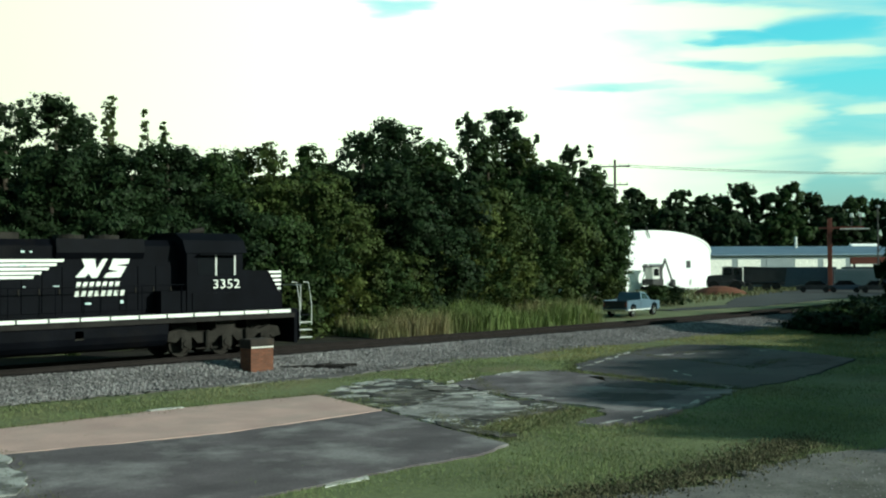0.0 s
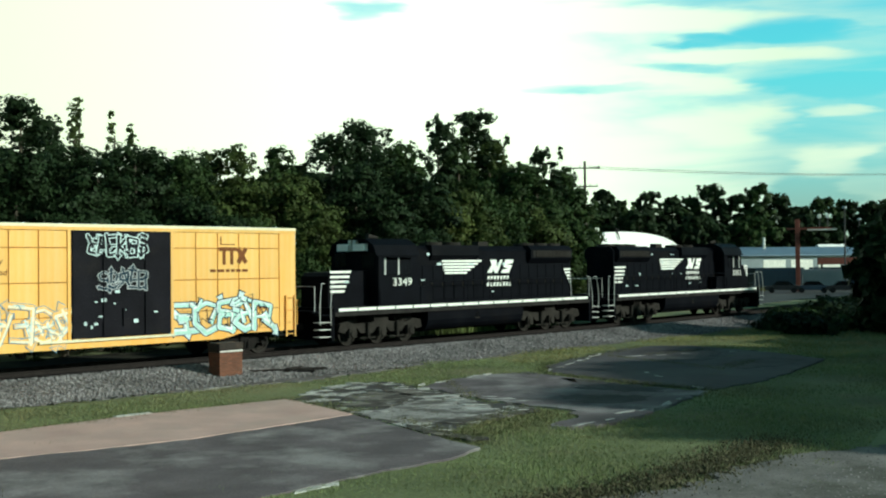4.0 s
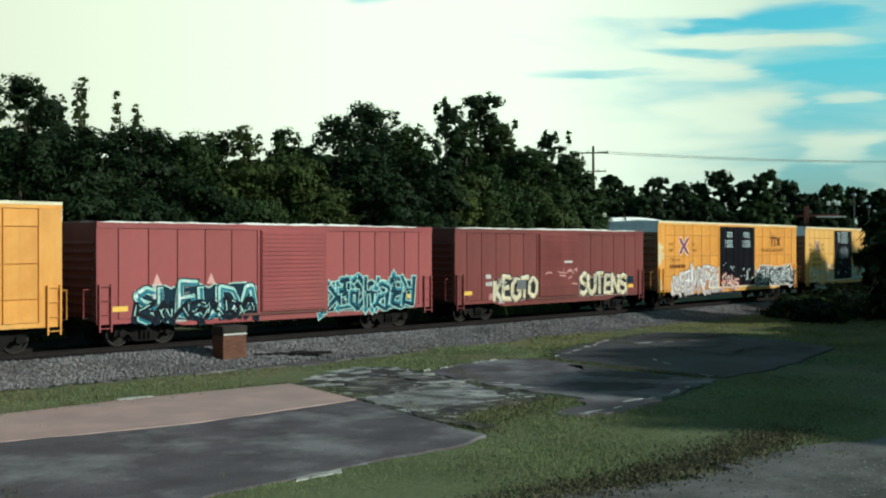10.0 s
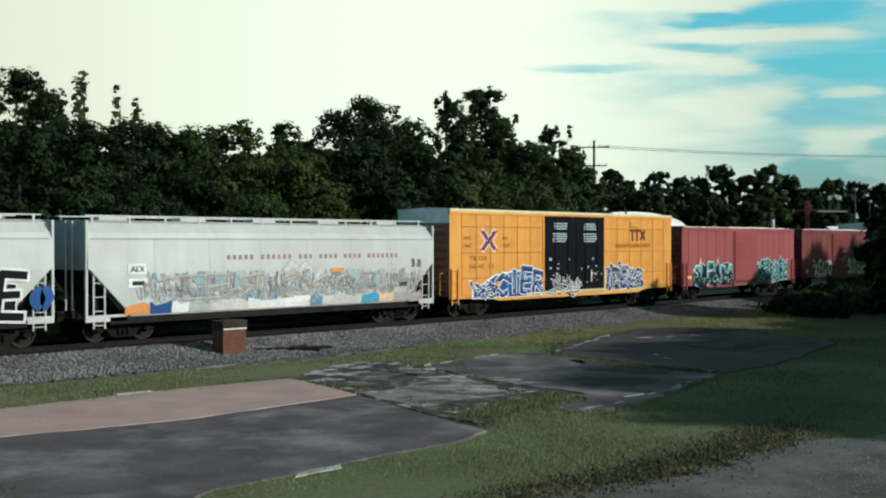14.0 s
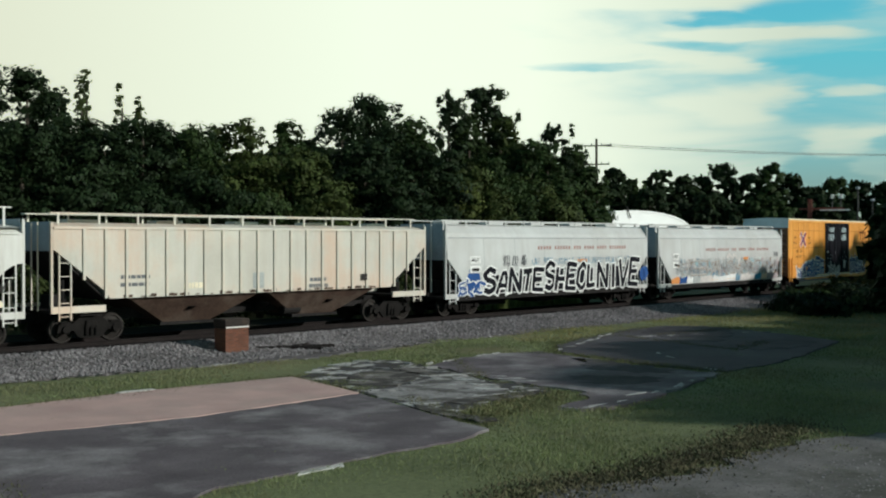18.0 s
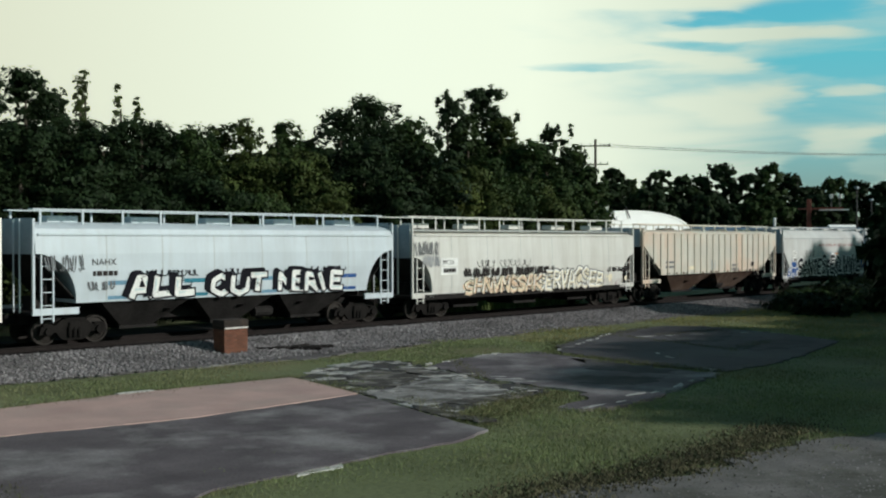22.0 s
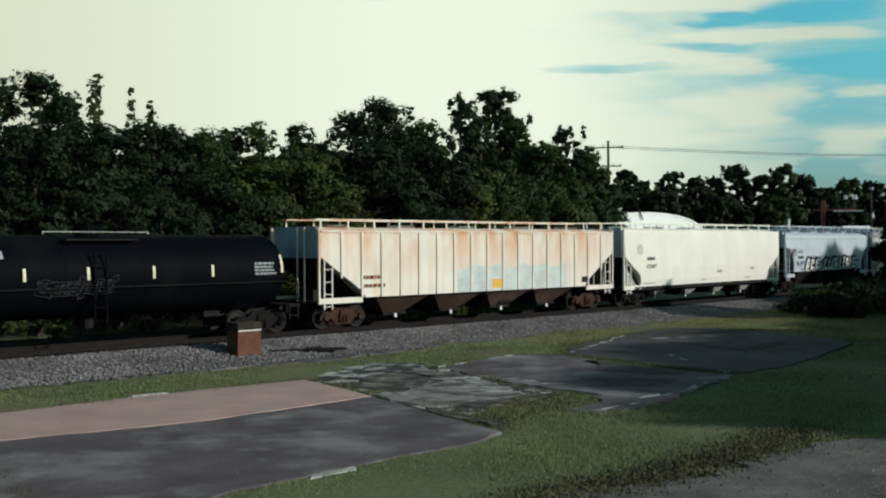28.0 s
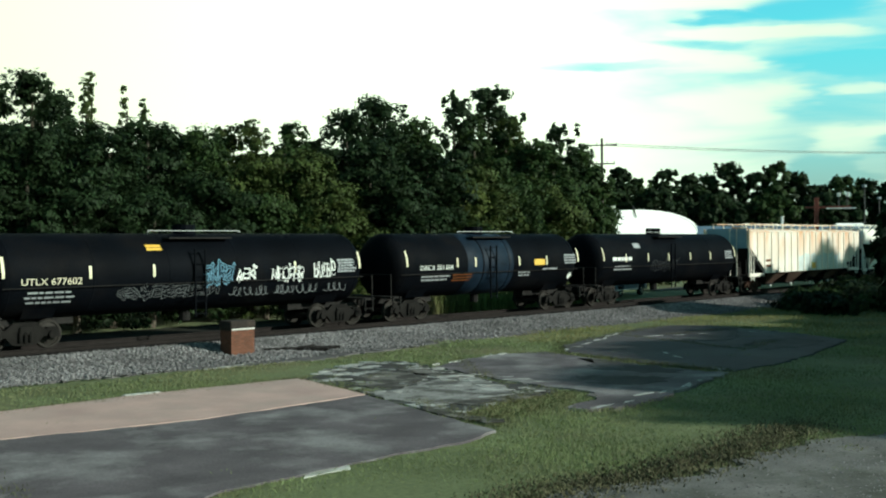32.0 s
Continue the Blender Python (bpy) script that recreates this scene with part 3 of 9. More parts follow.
def ground():
    near = np.arange(-20, 120.1, 1.25)
    xs = np.concatenate([np.geomspace(1500, 24, 22) * -1, near, np.geomspace(124, 1800, 24)])
    ys = np.concatenate([np.geomspace(1000, 24, 18) * -1, near, np.geomspace(124, 1800, 24)])
    gx, gy = np.meshgrid(xs, ys)
    gz = 0.03 * np.sin(gx * 0.31 + 1) * np.cos(gy * 0.23) - 0.03
    v = np.stack([gx.ravel(), gy.ravel(), gz.ravel()], 1)
    nx, ny = len(xs), len(ys)
    i = (np.arange(ny - 1)[:, None] * nx + np.arange(nx - 1)[None, :]).ravel()
    f = np.stack([i, i + 1, i + nx + 1, i + nx], 1)
    ob = raw("ground", v, f, M["ground"])
    ob.data.shade_smooth()
    tagged(ob, "flat ground of patchy turf and soil", "ground", kind="structure")


ground()


def ragged(poly, step=0.35, amount=0.12, seed=0):
    """The outline with its edges broken up."""
    rnd = random.Random(seed)
    out = []
    for (x0, y0), (x1, y1) in zip(poly, poly[1:] + poly[:1]):
        d = math.hypot(x1 - x0, y1 - y0)
        n = max(1, int(d / step))
        for i in range(n):
            k = i / n
            a = amount if 0 < i else amount * 0.3
            out.append((x0 + (x1 - x0) * k + rnd.uniform(-a, a), y0 + (y1 - y0) * k + rnd.uniform(-a, a)))
    return out


def slab(name, poly, z1, mat, label, category, amount=0.1, step=0.35, seed=0, z0=-0.12):
    p = ragged(poly, step, amount, seed)
    n = len(p)
    g = Geo()
    g.add([(x, y, z0) for x, y in p] + [(x, y, z1) for x, y in p], [tuple(n + i for i in range(n))] + [(i, (i + 1) % n, n + (i + 1) % n, n + i) for i in range(n)])
    ob = part(name, g, mat)
    return tagged(ob, label, category, kind="structure")


PINK = [(-8.0, 25.2), (11.4, 25.2), (14.7, 25.35), (19.3, 24.95), (18.45, 21.05), (13.4, 20.8), (9.2, 21.65), (-8.0, 23.2)]
ASPH_A = [(-8.0, 23.15), (9.2, 21.6), (13.4, 20.75), (18.45, 21.0), (17.6, 18.2), (17.1, 16.4), (16.8, 15.1), (15.7, 14.75), (13.3, 14.75), (11.2, 14.6), (9.8, 14.6), (7.0, 13.0), (-8.0, 13.0)]
RUBBLE = [(20.0, 25.1), (21.5, 26.1), (23.5, 26.7), (24.6, 26.0), (23.9, 24.2), (22.8, 20.6), (22.6, 18.6), (22.4, 18.0), (20.9, 17.7), (19.8, 17.7), (18.0, 17.3), (17.75, 18.3), (18.6, 21.0), (19.45, 24.9)]
ASPH_B = [(24.1, 24.2), (26.1, 24.8), (28.4, 25.1), (29.8, 24.5), (29.3, 22.2), (28.6, 19.7), (28.6, 17.6), (28.7, 16.6), (26.2, 16.1), (23.3, 15.3), (21.4, 15.1), (20.3, 15.4), (20.2, 16.0), (21.7, 16.2), (22.8, 17.3), (22.8, 18.4), (23.0, 20.6)]
ASPH_C = [(30.3, 23.8), (31.9, 25.4), (34.2, 26.2), (37.6, 27.2), (40.2, 27.8), (42.8, 27.7), (43.9, 26.4), (43.3, 24.0), (42.3, 21.0), (41.0, 18.6), (38.6, 18.0), (34.9, 17.2), (32.4, 16.8), (29.2, 16.7), (29.2, 19.5), (29.9, 22.6)]
VERGE = [(32.5, 27.4), (33.5, 26.6), (34.2, 26.6), (40.2, 28.2), (43.2, 28.0), (44.3, 26.4), (42.7, 20.8), (42.2, 18.6), (48.0, 19.5), (64.0, 28.0), (64.0, 38.0), (44.5, 34.6), (35.0, 31.0)]
GRAVEL = [(9.5, 6.0), (11.4, 9.4), (13.4, 10.7), (14.6, 10.4), (15.9, 9.8), (17.8, 9.95), (19.1, 9.9), (20.8, 9.6), (23.0, 8.8), (29.0, 4.0), (22.0, 0.0)]
slab("pink_pavement", PINK, 0.042, M["pink"], "faded pink concrete pavement strip along the lawn", "pavement", 0.04, 0.6, 1)
slab("asphalt_pavement", ASPH_A, 0.035, M["asphalt"], "worn dark grey asphalt with pale patches", "pavement", 0.07, 0.35, 2)
slab("broken_pavement", RUBBLE, 0.015, M["crumbled"], "broken old pavement with pale crumbling patches", "pavement", 0.16, 0.3, 3)
slab("asphalt_pavement", ASPH_B, 0.03, M["asphalt"], "cracked asphalt patch with weeds along its edges", "pavement", 0.13, 0.3, 4)
slab("asphalt_pavement", ASPH_C, 0.03, M["asphalt_dark"], "dark asphalt patch partly overgrown by grass", "pavement", 0.13, 0.3, 5)
for k, stain in enumerate(([(39.6, 26.6), (42.2, 27.4), (43.2, 26.1), (42.7, 24.1), (37.8, 21.9), (36.6, 23.0)], [(29.0, 22.3), (28.9, 20.3), (28.6, 17.9), (27.7, 17.6), (26.8, 19.6)], [(36.3, 20.6), (40.8, 21.4), (40.2, 19.0), (37.5, 18.6), (35.6, 19.1)], [(25.0, 19.3), (25.9, 18.7), (26.6, 17.2), (24.8, 16.9), (24.0, 17.7)])):
    slab("tar_patch", stain, 0.036, M["tar"], "dark tarred repair worn into the old asphalt", "pavement", 0.3, 0.25, 40 + k, 0.0)
slab("gravel_patch", GRAVEL, 0.02, M["gravel"], "pale gravel drive at the edge of the lawn", "gravel", 0.22, 0.3, 6)
slab("gravel_patch", [(11, 30.4), (17.2, 29.5), (22.7, 28.5), (28.5, 29.6), (31, 31.0), (28, 32.5), (11, 32.6)], 0.03, M["ballast"], "grey gravel spread beside the track", "gravel", 0.25, 0.3, 7)
# near-black sheet paints the shade visible beneath the passing cars
slab("cinder_strip", [(-70, 38.7), (40.0, 38.9), (47.0, 40.0), (44.0, 44.6), (-70, 44.4)], 0.02, M["strip_shade"], "dark strip between track and wood, painted as shade under the cars", "ground cover", 0.25, 0.8, 9)
# road colour is darkened to stand for the shade over this side
slab("service_road", [(72, 49.2), (84, 50.2), (100, 58.5), (117, 66.0), (160, 70.0), (160, 54.0), (118, 50.5), (96, 48.6), (84, 46.6), (72, 47.6)], 0.02, M["yard_asphalt"], "old asphalt service road behind the track, shade put into its dark colour", "road", 0.2, 0.8, 8)


def sliver(x, y, r, turn, rnd, mat, label, group, stretch=1.5):
    """One thin, ragged piece of old paving lying flat."""
    n, pts = 16, []
    for i in range(n):
        t = 2 * math.pi * i / n
        q = r * (0.5 + 0.5 * rnd.random() + 0.22 * math.sin(3 * t + x))
        px, py = q * math.cos(t) * stretch, q * math.sin(t) * 0.5
        pts.append((x + px * math.cos(turn) - py * math.sin(turn), y + px * math.sin(turn) + py * math.cos(turn)))
    tagged(part("concrete_fragment", Geo().prism(pts, -0.03, rnd.uniform(0.024, 0.05), "z"), mat), label, "concrete fragment", group)


def broken_bits():
    """What is left of the old paving: a cracked concrete apron, crumbled slivers, pale edging along the asphalt, and loose slabs."""
    rnd = random.Random(11)
    slab("concrete_apron", [(18.78, 21.45), (19.92, 21.17), (21.14, 21.81), (22.42, 22.13), (23.05, 22.04), (22.83, 21.04), (22.20, 19.82), (21.34, 18.50), (20.06, 18.20), (18.99, 18.36), (18.35, 18.80), (18.41, 19.78)], 0.026, M["apron"], "worn pale grey concrete apron with crumbling patches", "pavement", 0.15, 0.3, 31)
    # third patch paints a shadowed wedge, the others dark soil
    for k, poly in enumerate(([(21.09, 24.33), (22.09, 24.48), (22.53, 23.07), (21.32, 21.99), (20.16, 21.43), (19.31, 21.87), (19.58, 22.84)], [(22.85, 24.53), (23.36, 23.92), (23.35, 22.33), (23.69, 21.08), (22.75, 21.75), (22.17, 23.06)], [(18.72, 18.38), (19.80, 18.64), (20.63, 18.32), (22.11, 18.12), (21.37, 17.80), (20.19, 17.74), (18.99, 17.78)], [(18.08, 18.68), (18.18, 18.14), (17.94, 17.34), (17.86, 16.29), (17.79, 15.76), (17.35, 15.90), (17.42, 17.03), (17.68, 18.03)])):
        slab("bare_soil", poly, 0.034, M["soil_shade"], "dark bare soil, rotted asphalt and painted shadow between the slabs", "ground", 0.12, 0.2, 50 + k, 0.0)
    loose, edging = "pale crumbling sliver of old concrete on broken pavement", "pale crumbling concrete edging along the asphalt"
    for (x0, y0), (x1, y1), count, r in (((20.36, 25.40), (22.22, 26.23), 8, 0.20), ((22.22, 26.23), (23.82, 26.66), 9, 0.22), ((23.59, 26.41), (24.04, 25.09), 9, 0.22), ((22.95, 21.94), (21.63, 19.37), 9, 0.24), ((21.21, 19.86), (21.42, 19.27), 5, 0.24), ((22.28, 19.16), (22.11, 18.12), 6, 0.20), ((19.35, 18.70), (21.10, 18.44), 7, 0.16), ((18.22, 18.81), (18.14, 17.91), 6, 0.12), ((18.78, 21.45), (19.60, 20.84), 6, 0.12), ((22.99, 23.66), (23.27, 21.78), 6, 0.14)):
        for k in range(count):
            f = (k + rnd.uniform(0.1, 0.9)) / count
            sliver(x0 + (x1 - x0) * f + rnd.uniform(-0.15, 0.15), y0 + (y1 - y0) * f + rnd.uniform(-0.15, 0.15), r * rnd.uniform(0.45, 1.3), rnd.uniform(-1.1, -0.5), rnd, M["concrete"], loose, "concrete fragments on the broken pavement")
    for _ in range(26):
        sliver(rnd.uniform(20.0, 24.0), rnd.uniform(19.2, 25.6), rnd.uniform(0.12, 0.3), rnd.uniform(-1.2, -0.4), rnd, M["concrete"], loose, "concrete fragments on the broken pavement")
    for (x0, y0), (x1, y1), count in (((24.4, 24.5), (28.6, 25.2), 7), ((30.4, 24.1), (37.5, 26.9), 9), ((20.4, 15.3), (28.4, 16.6), 7), ((37.0, 25.4), (43.5, 22.6), 6), ((32.5, 21.5), (29.2, 17.2), 5)):
        for k in range(count):
            f = (k + rnd.uniform(0.1, 0.9)) / count
            sliver(x0 + (x1 - x0) * f, y0 + (y1 - y0) * f + rnd.uniform(-0.12, 0.12), rnd.uniform(0.12, 0.26), math.atan2(y1 - y0, x1 - x0) + rnd.uniform(-0.3, 0.3), rnd, M["concrete"], edging, "concrete edging fragments", 2.2)
    for poly, z, key in (([(11.3, 14.45), (11.7, 14.85), (12.1, 14.75), (12.5, 14.7), (12.3, 14.45), (11.8, 14.5)], 0.02, "pale_slab"), ([(7.2, 17.6), (7.7, 18.3), (8.1, 19.3), (8.1, 20.0), (8.6, 21.1), (8.7, 22.2), (6.2, 22.4), (5.6, 17.9)], 0.06, "concrete"),
                         ([(14.1, 25.5), (15.1, 25.45), (15.1, 25.3), (14.1, 25.32)], 0.055, "pale_slab"), ([(18.8, 29.15), (20.9, 29.35), (20.9, 29.2), (18.8, 29.0)], 0.04, "concrete"), ([(20.2, 16.0), (21.6, 16.25), (21.4, 15.5), (20.3, 15.4)], 0.025, "apron")):
        g = Geo().prism(ragged(poly, 0.3, 0.05, 5), -0.06, z, "z")
        tagged(part("concrete_slab", g, M[key]), "weathered pale concrete slab remnant set in the turf", "concrete slab", "concrete slab remnants")


broken_bits()

# ---- track ----


def track():
    bed = Geo()
    steps = [-340, -200, -100, -40] + list(np.arange(-20, 30, 5.0)) + list(np.arange(30, 180, 5.0)) + [200, 260, 360]
    profile = [(-4.9, 0.0), (-3.3, 0.10), (-1.85, 0.36), (1.85, 0.36), (3.2, 0.08), (3.9, 0.0), (3.9, -0.2), (-4.9, -0.2)]
    bed.loft([[beside(s, o, z) for o, z in profile] for s in steps])
    tagged(part("ballast_bed", bed, M["ballast"]), "raised bed of grey crushed stone under the track", "ballast", kind="structure")
    # core strip is coloured near-black to paint the shadow along the rails
    core = Geo().loft([[beside(s, o, z) for o, z in ((-1.75, 0.30), (-1.7, 0.367), (1.7, 0.367), (1.75, 0.30))] for s in steps])
    tagged(part("oily_track_bed", core, M["bed_shade"]), "stone between the rails, coloured dark for shade", "ballast", kind="structure")
    line = thing("railway_track", "single rusty railway track on grey stone ballast", "railway track")
    line["kind"] = "structure"
    rail_profile = [(-0.07, 0.0), (0.07, 0.0), (0.07, 0.015), (0.012, 0.03), (0.012, 0.12), (0.036, 0.135), (0.036, 0.172), (-0.036, 0.172), (-0.036, 0.135), (-0.012, 0.12), (-0.012, 0.03), (-0.07, 0.015)]
    fine = [-340, -200, -100, -40, -10, 10, 30] + list(np.arange(32, 180, 2.5)) + [200, 260, 360]
    for o in (-0.755, 0.755):
        g = Geo().loft([[beside(s, o + u, RAIL_TOP - 0.172 + w) for u, w in rail_profile] for s in fine])
        part("rail", g, M["rail"], line)
    tie = mesh_of("tie", Geo().box(-0.11, 0.11, -1.3, 1.3, -0.16, 0.0, 0.012), M["tie"])
    rnd = random.Random(4)
    for k in range(190):
        s = 2 + k * 0.53
        x, y, a = on_track(s)
        ob = part("tie", tie, None, line)
        ob.matrix_basis = pose(x, y, RAIL_TOP - 0.168 + rnd.uniform(-0.006, 0.006), 0, 0, math.degrees(a) + rnd.uniform(-1, 1))


track()


def stones():
    rng = np.random.default_rng(3)
    n = 26000
    s = np.concatenate([rng.uniform(6, 60, 20000), rng.uniform(60, 110, 6000)])
    o = -1.4 - rng.beta(1.2, 2.3, n) * 3.9
    z = np.interp(-o, [1.4, 1.85, 3.3, 4.9, 5.2], [0.36, 0.36, 0.10, 0.0, 0.0])
    a = np.where(s > BEND_X, (s - BEND_X) / BEND_R, 0)
    x = np.where(s > BEND_X, BEND_X + BEND_R * np.sin(a), s) - np.sin(a) * o
    y = np.where(s > BEND_X, TRACK_Y + BEND_R * (1 - np.cos(a)), TRACK_Y) + np.cos(a) * o
    # loose stones round the pillar
    m = 2200
    x = np.concatenate([x, rng.uniform(11, 29, m)])
    y = np.concatenate([y, rng.uniform(29.3, 31.2, m)])
    z = np.concatenate([z, np.zeros(m) + 0.03])
    n += m
    size = rng.uniform(0.025, 0.065, n)
    base = np.array([(1, 0, 0), (0, 1, 0), (-1, 0, 0), (0, -1, 0), (0, 0, 0.8), (0, 0, -0.8)], float)
    jit = rng.uniform(0.6, 1.35, (n, 6, 1))
    turn = rng.uniform(0, 6.28, n)
    c, q = np.cos(turn), np.sin(turn)
    p = base[None] * jit * size[:, None, None]
    px = p[:, :, 0] * c[:, None] - p[:, :, 1] * q[:, None]
    py = p[:, :, 0] * q[:, None] + p[:, :, 1] * c[:, None]
    v = np.stack([px + x[:, None], py + y[:, None], p[:, :, 2] + z[:, None] + 0.015], 2).reshape(-1, 3)
    f = np.array([(0, 1, 4), (1, 2, 4), (2, 3, 4), (3, 0, 4), (1, 0, 5), (2, 1, 5), (3, 2, 5), (0, 3, 5)])
    f = (f[None] + (np.arange(n) * 6)[:, None, None]).reshape(-1, 3)
    tagged(raw("ballast_stones", v, f, M["stone"]), "loose grey crushed stone along the track", "ballast stones", kind="stuff")


stones()


def inside(x, y, poly):
    hit = np.zeros(len(x), bool)
    for (x0, y0), (x1, y1) in zip(poly, poly[1:] + poly[:1]):
        if y0 != y1:
            hit ^= ((y0 > y) != (y1 > y)) & (x < (x1 - x0) * (y - y0) / (y1 - y0) + x0)
    return hit


def blades(name, x, y, h, w, mat, label, category, seed, lean=0.5, z=0.0):
    """Grass blades as bent, tapering strips."""
    rng = np.random.default_rng(seed)
    n = len(x)
    a = rng.uniform(0, 2 * math.pi, n)
    b = rng.uniform(0, 2 * math.pi, n)
    t = rng.uniform(0.1, lean, n) * h
    dx, dy = np.cos(a) * w / 2, np.sin(a) * w / 2
    lx, ly = np.cos(b) * t, np.sin(b) * t
    v = np.stack([np.stack([x - dx, y - dy, np.zeros(n) + z], 1), np.stack([x + dx, y + dy, np.zeros(n) + z], 1),
                  np.stack([x + dx * 0.7 + lx * 0.35, y + dy * 0.7 + ly * 0.35, z + h * 0.6], 1), np.stack([x - dx * 0.7 + lx * 0.35, y - dy * 0.7 + ly * 0.35, z + h * 0.6], 1),
                  np.stack([x + lx, y + ly, z + h * rng.uniform(0.85, 1.0, n)], 1)], 1).reshape(-1, 3)
    k = np.arange(n) * 5
    faces = [tuple(q) for q in np.stack([k, k + 1, k + 2, k + 3], 1).tolist()] + [tuple(q) for q in np.stack([k + 3, k + 2, k + 4], 1).tolist()]
    return tagged(raw(name, v, faces, mat), label, category, kind="stuff")


def lawn():
    rng = np.random.default_rng(8)
    n = 430000
    field = [(2, 10), (8, 24), (11, 32), (62, 35), (75, 30), (70, 22), (40, 14), (20, 8.5), (12, 7)]
    # denser near the camera
    u = rng.uniform(0, 1, n) ** 1.35
    dist = 11 + u * 62
    ang = np.radians(rng.uniform(18, 74, n))
    x, y = dist * np.cos(ang), dist * np.sin(ang)
    keep = inside(x, y, field)
    for poly, slip in ((PINK, 0.03), (ASPH_A, 0.02), (RUBBLE, 0.6), (ASPH_B, 0.05), (ASPH_C, 0.08), (GRAVEL, 0.12)):
        tuft = np.sin(x * 2.1 + 1.3 * np.sin(y * 1.7)) * np.sin(y * 2.7 + x * 0.6)
        keep &= ~(inside(x, y, poly) & ~((tuft > (0.3 if slip == 0.6 else 0.72)) & (rng.uniform(0, 1, n) < slip * 4)))
    bend = np.where(x > BEND_X, TRACK_Y + (x - BEND_X) ** 2 / (2 * BEND_R), TRACK_Y)
    keep &= y < bend - 4.3 + 0.5 * np.sin(x * 0.9)
    edge = np.where(x < 30, 29.2 - 0.35 * np.abs(np.sin(x * 0.5)), 40)
    keep &= (y < edge) | (rng.uniform(0, 1, n) < 0.05)
    x, y = x[keep], y[keep]
    far = np.hypot(x, y) / 30
    h = rng.uniform(0.035, 0.085, len(x)) * (0.8 + 0.5 * np.sin(x * 0.7) * np.sin(y * 0.9)) * (0.8 + 0.4 * far)
    w = 0.008 + 0.011 * far
    # verge blades are lighter: dry colour with sunlight painted in
    dry = inside(x, y, VERGE) & (rng.uniform(0, 1, len(x)) < 0.65)
    blades("lawn", x[~dry], y[~dry], h[~dry], w[~dry], M["grass"], "rough mown lawn of short green grass", "grass", 1, 0.9, z=-0.02)
    blades("verge", x[dry], y[dry], h[dry], w[dry], M["verge_grass"], "dry yellowish grass verge, coloured lighter as in sun, between track and pavement", "grass", 6, 0.9, z=-0.02)
    # dead growth along the seams of the pavement
    segs = [((29.3, 17.0), (29.8, 22.6)), ((28.6, 21.6), (29.3, 17.0)), ((30.0, 24.0), (33.0, 26.2)), ((23.0, 21.0), (26.4, 25.5)), ((18.8, 19.6), (17.2, 15.4)), ((19.0, 17.4), (22.6, 18.7)), ((17.2, 16.4), (20.2, 16.4)),
            ((-4, 25.4), (19.4, 25.15)), ((18.7, 21.2), (19.5, 25.2)), ((38.5, 25.2), (44, 24.6)), ((17.3, 16.8), (22.4, 17.6)), ((17.6, 16.2), (22.0, 17.0)), ((18.5, 17.2), (21.5, 18.0)), ((7.2, 17.4), (8.8, 22.0)), ((6.5, 14.5), (7.6, 17.2)), ((28.9, 24.9), (29.9, 23.1)), ((29.9, 23.1), (29.4, 20.6)), ((29.4, 20.6), (29.2, 19.0)), ((29.2, 19.0), (28.7, 17.2)), ((32.5, 26.0), (36.4, 26.6)), ((36.4, 26.6), (41.8, 27.7)), ((37.1, 26.1), (36.2, 23.0)), ((36.2, 23.0), (35.1, 19.7)), ((35.1, 19.7), (38.8, 20.6))]
    px, py = [], []
    for (x0, y0), (x1, y1) in segs:
        m = int(math.hypot(x1 - x0, y1 - y0) * 120)
        k = rng.uniform(0, 1, m)
        px.append(x0 + (x1 - x0) * k + rng.normal(0, 0.16, m))
        py.append(y0 + (y1 - y0) * k + rng.normal(0, 0.22, m))
    x, y = np.concatenate(px), np.concatenate(py)
    blades("seam_grass", x, y, rng.uniform(0.03, 0.11, len(x)), 0.018, M["dry_grass"], "dead and dry grass growing in pavement seams", "grass", 2, 0.9)
    # mossy dead tufts on the broken pavement
    px, py = rng.uniform(15, 28, 60000), rng.uniform(13, 27, 60000)
    moss = np.zeros(60000, bool)
    for poly in ([(20.09, 25.07), (20.68, 24.81), (19.39, 21.96), (18.86, 21.18), (18.83, 22.25)], [(20.92, 17.99), (22.61, 18.24), (22.59, 16.90), (22.12, 16.46), (20.61, 16.36), (19.64, 16.89)], [(17.90, 17.12), (19.28, 17.31), (20.38, 17.53), (20.70, 16.70), (20.00, 15.79), (17.97, 15.79)]):
        moss |= inside(px, py, poly)
    moss |= inside(px, py, RUBBLE) & (rng.uniform(0, 1, 60000) < 0.3)
    moss &= rng.uniform(0, 1, 60000) < 0.35 + 0.35 * np.sin(px * 5.1 + 2 * np.sin(py * 4.3))
    blades("moss_tufts", px[moss], py[moss], rng.uniform(0.02, 0.07, int(moss.sum())), 0.02, M["dry_grass"], "mossy dead tufts on the broken pavement", "grass", 7, 0.9)
    # tall weeds behind the track
    n = 24000
    s = rng.uniform(18, 78, n)
    o = 5.4 + rng.uniform(0, 1, n) ** 0.8 * 4.4
    a = np.where(s > BEND_X, (s - BEND_X) / BEND_R, 0)
    x = np.where(s > BEND_X, BEND_X + BEND_R * np.sin(a), s) - np.sin(a) * o
    y = np.where(s > BEND_X, TRACK_Y + BEND_R * (1 - np.cos(a)), TRACK_Y) + np.cos(a) * o
    keep = (x < 56.5 + np.sin(y)) & (x > 36) & (o > 6.2)
    x, y, o = x[keep], y[keep], o[keep]
    h = rng.uniform(0.55, 1.25, len(x)) * (0.65 + 0.08 * o) * (1 + 0.3 * np.sin(x * 0.8) * np.sin(x * 0.23))
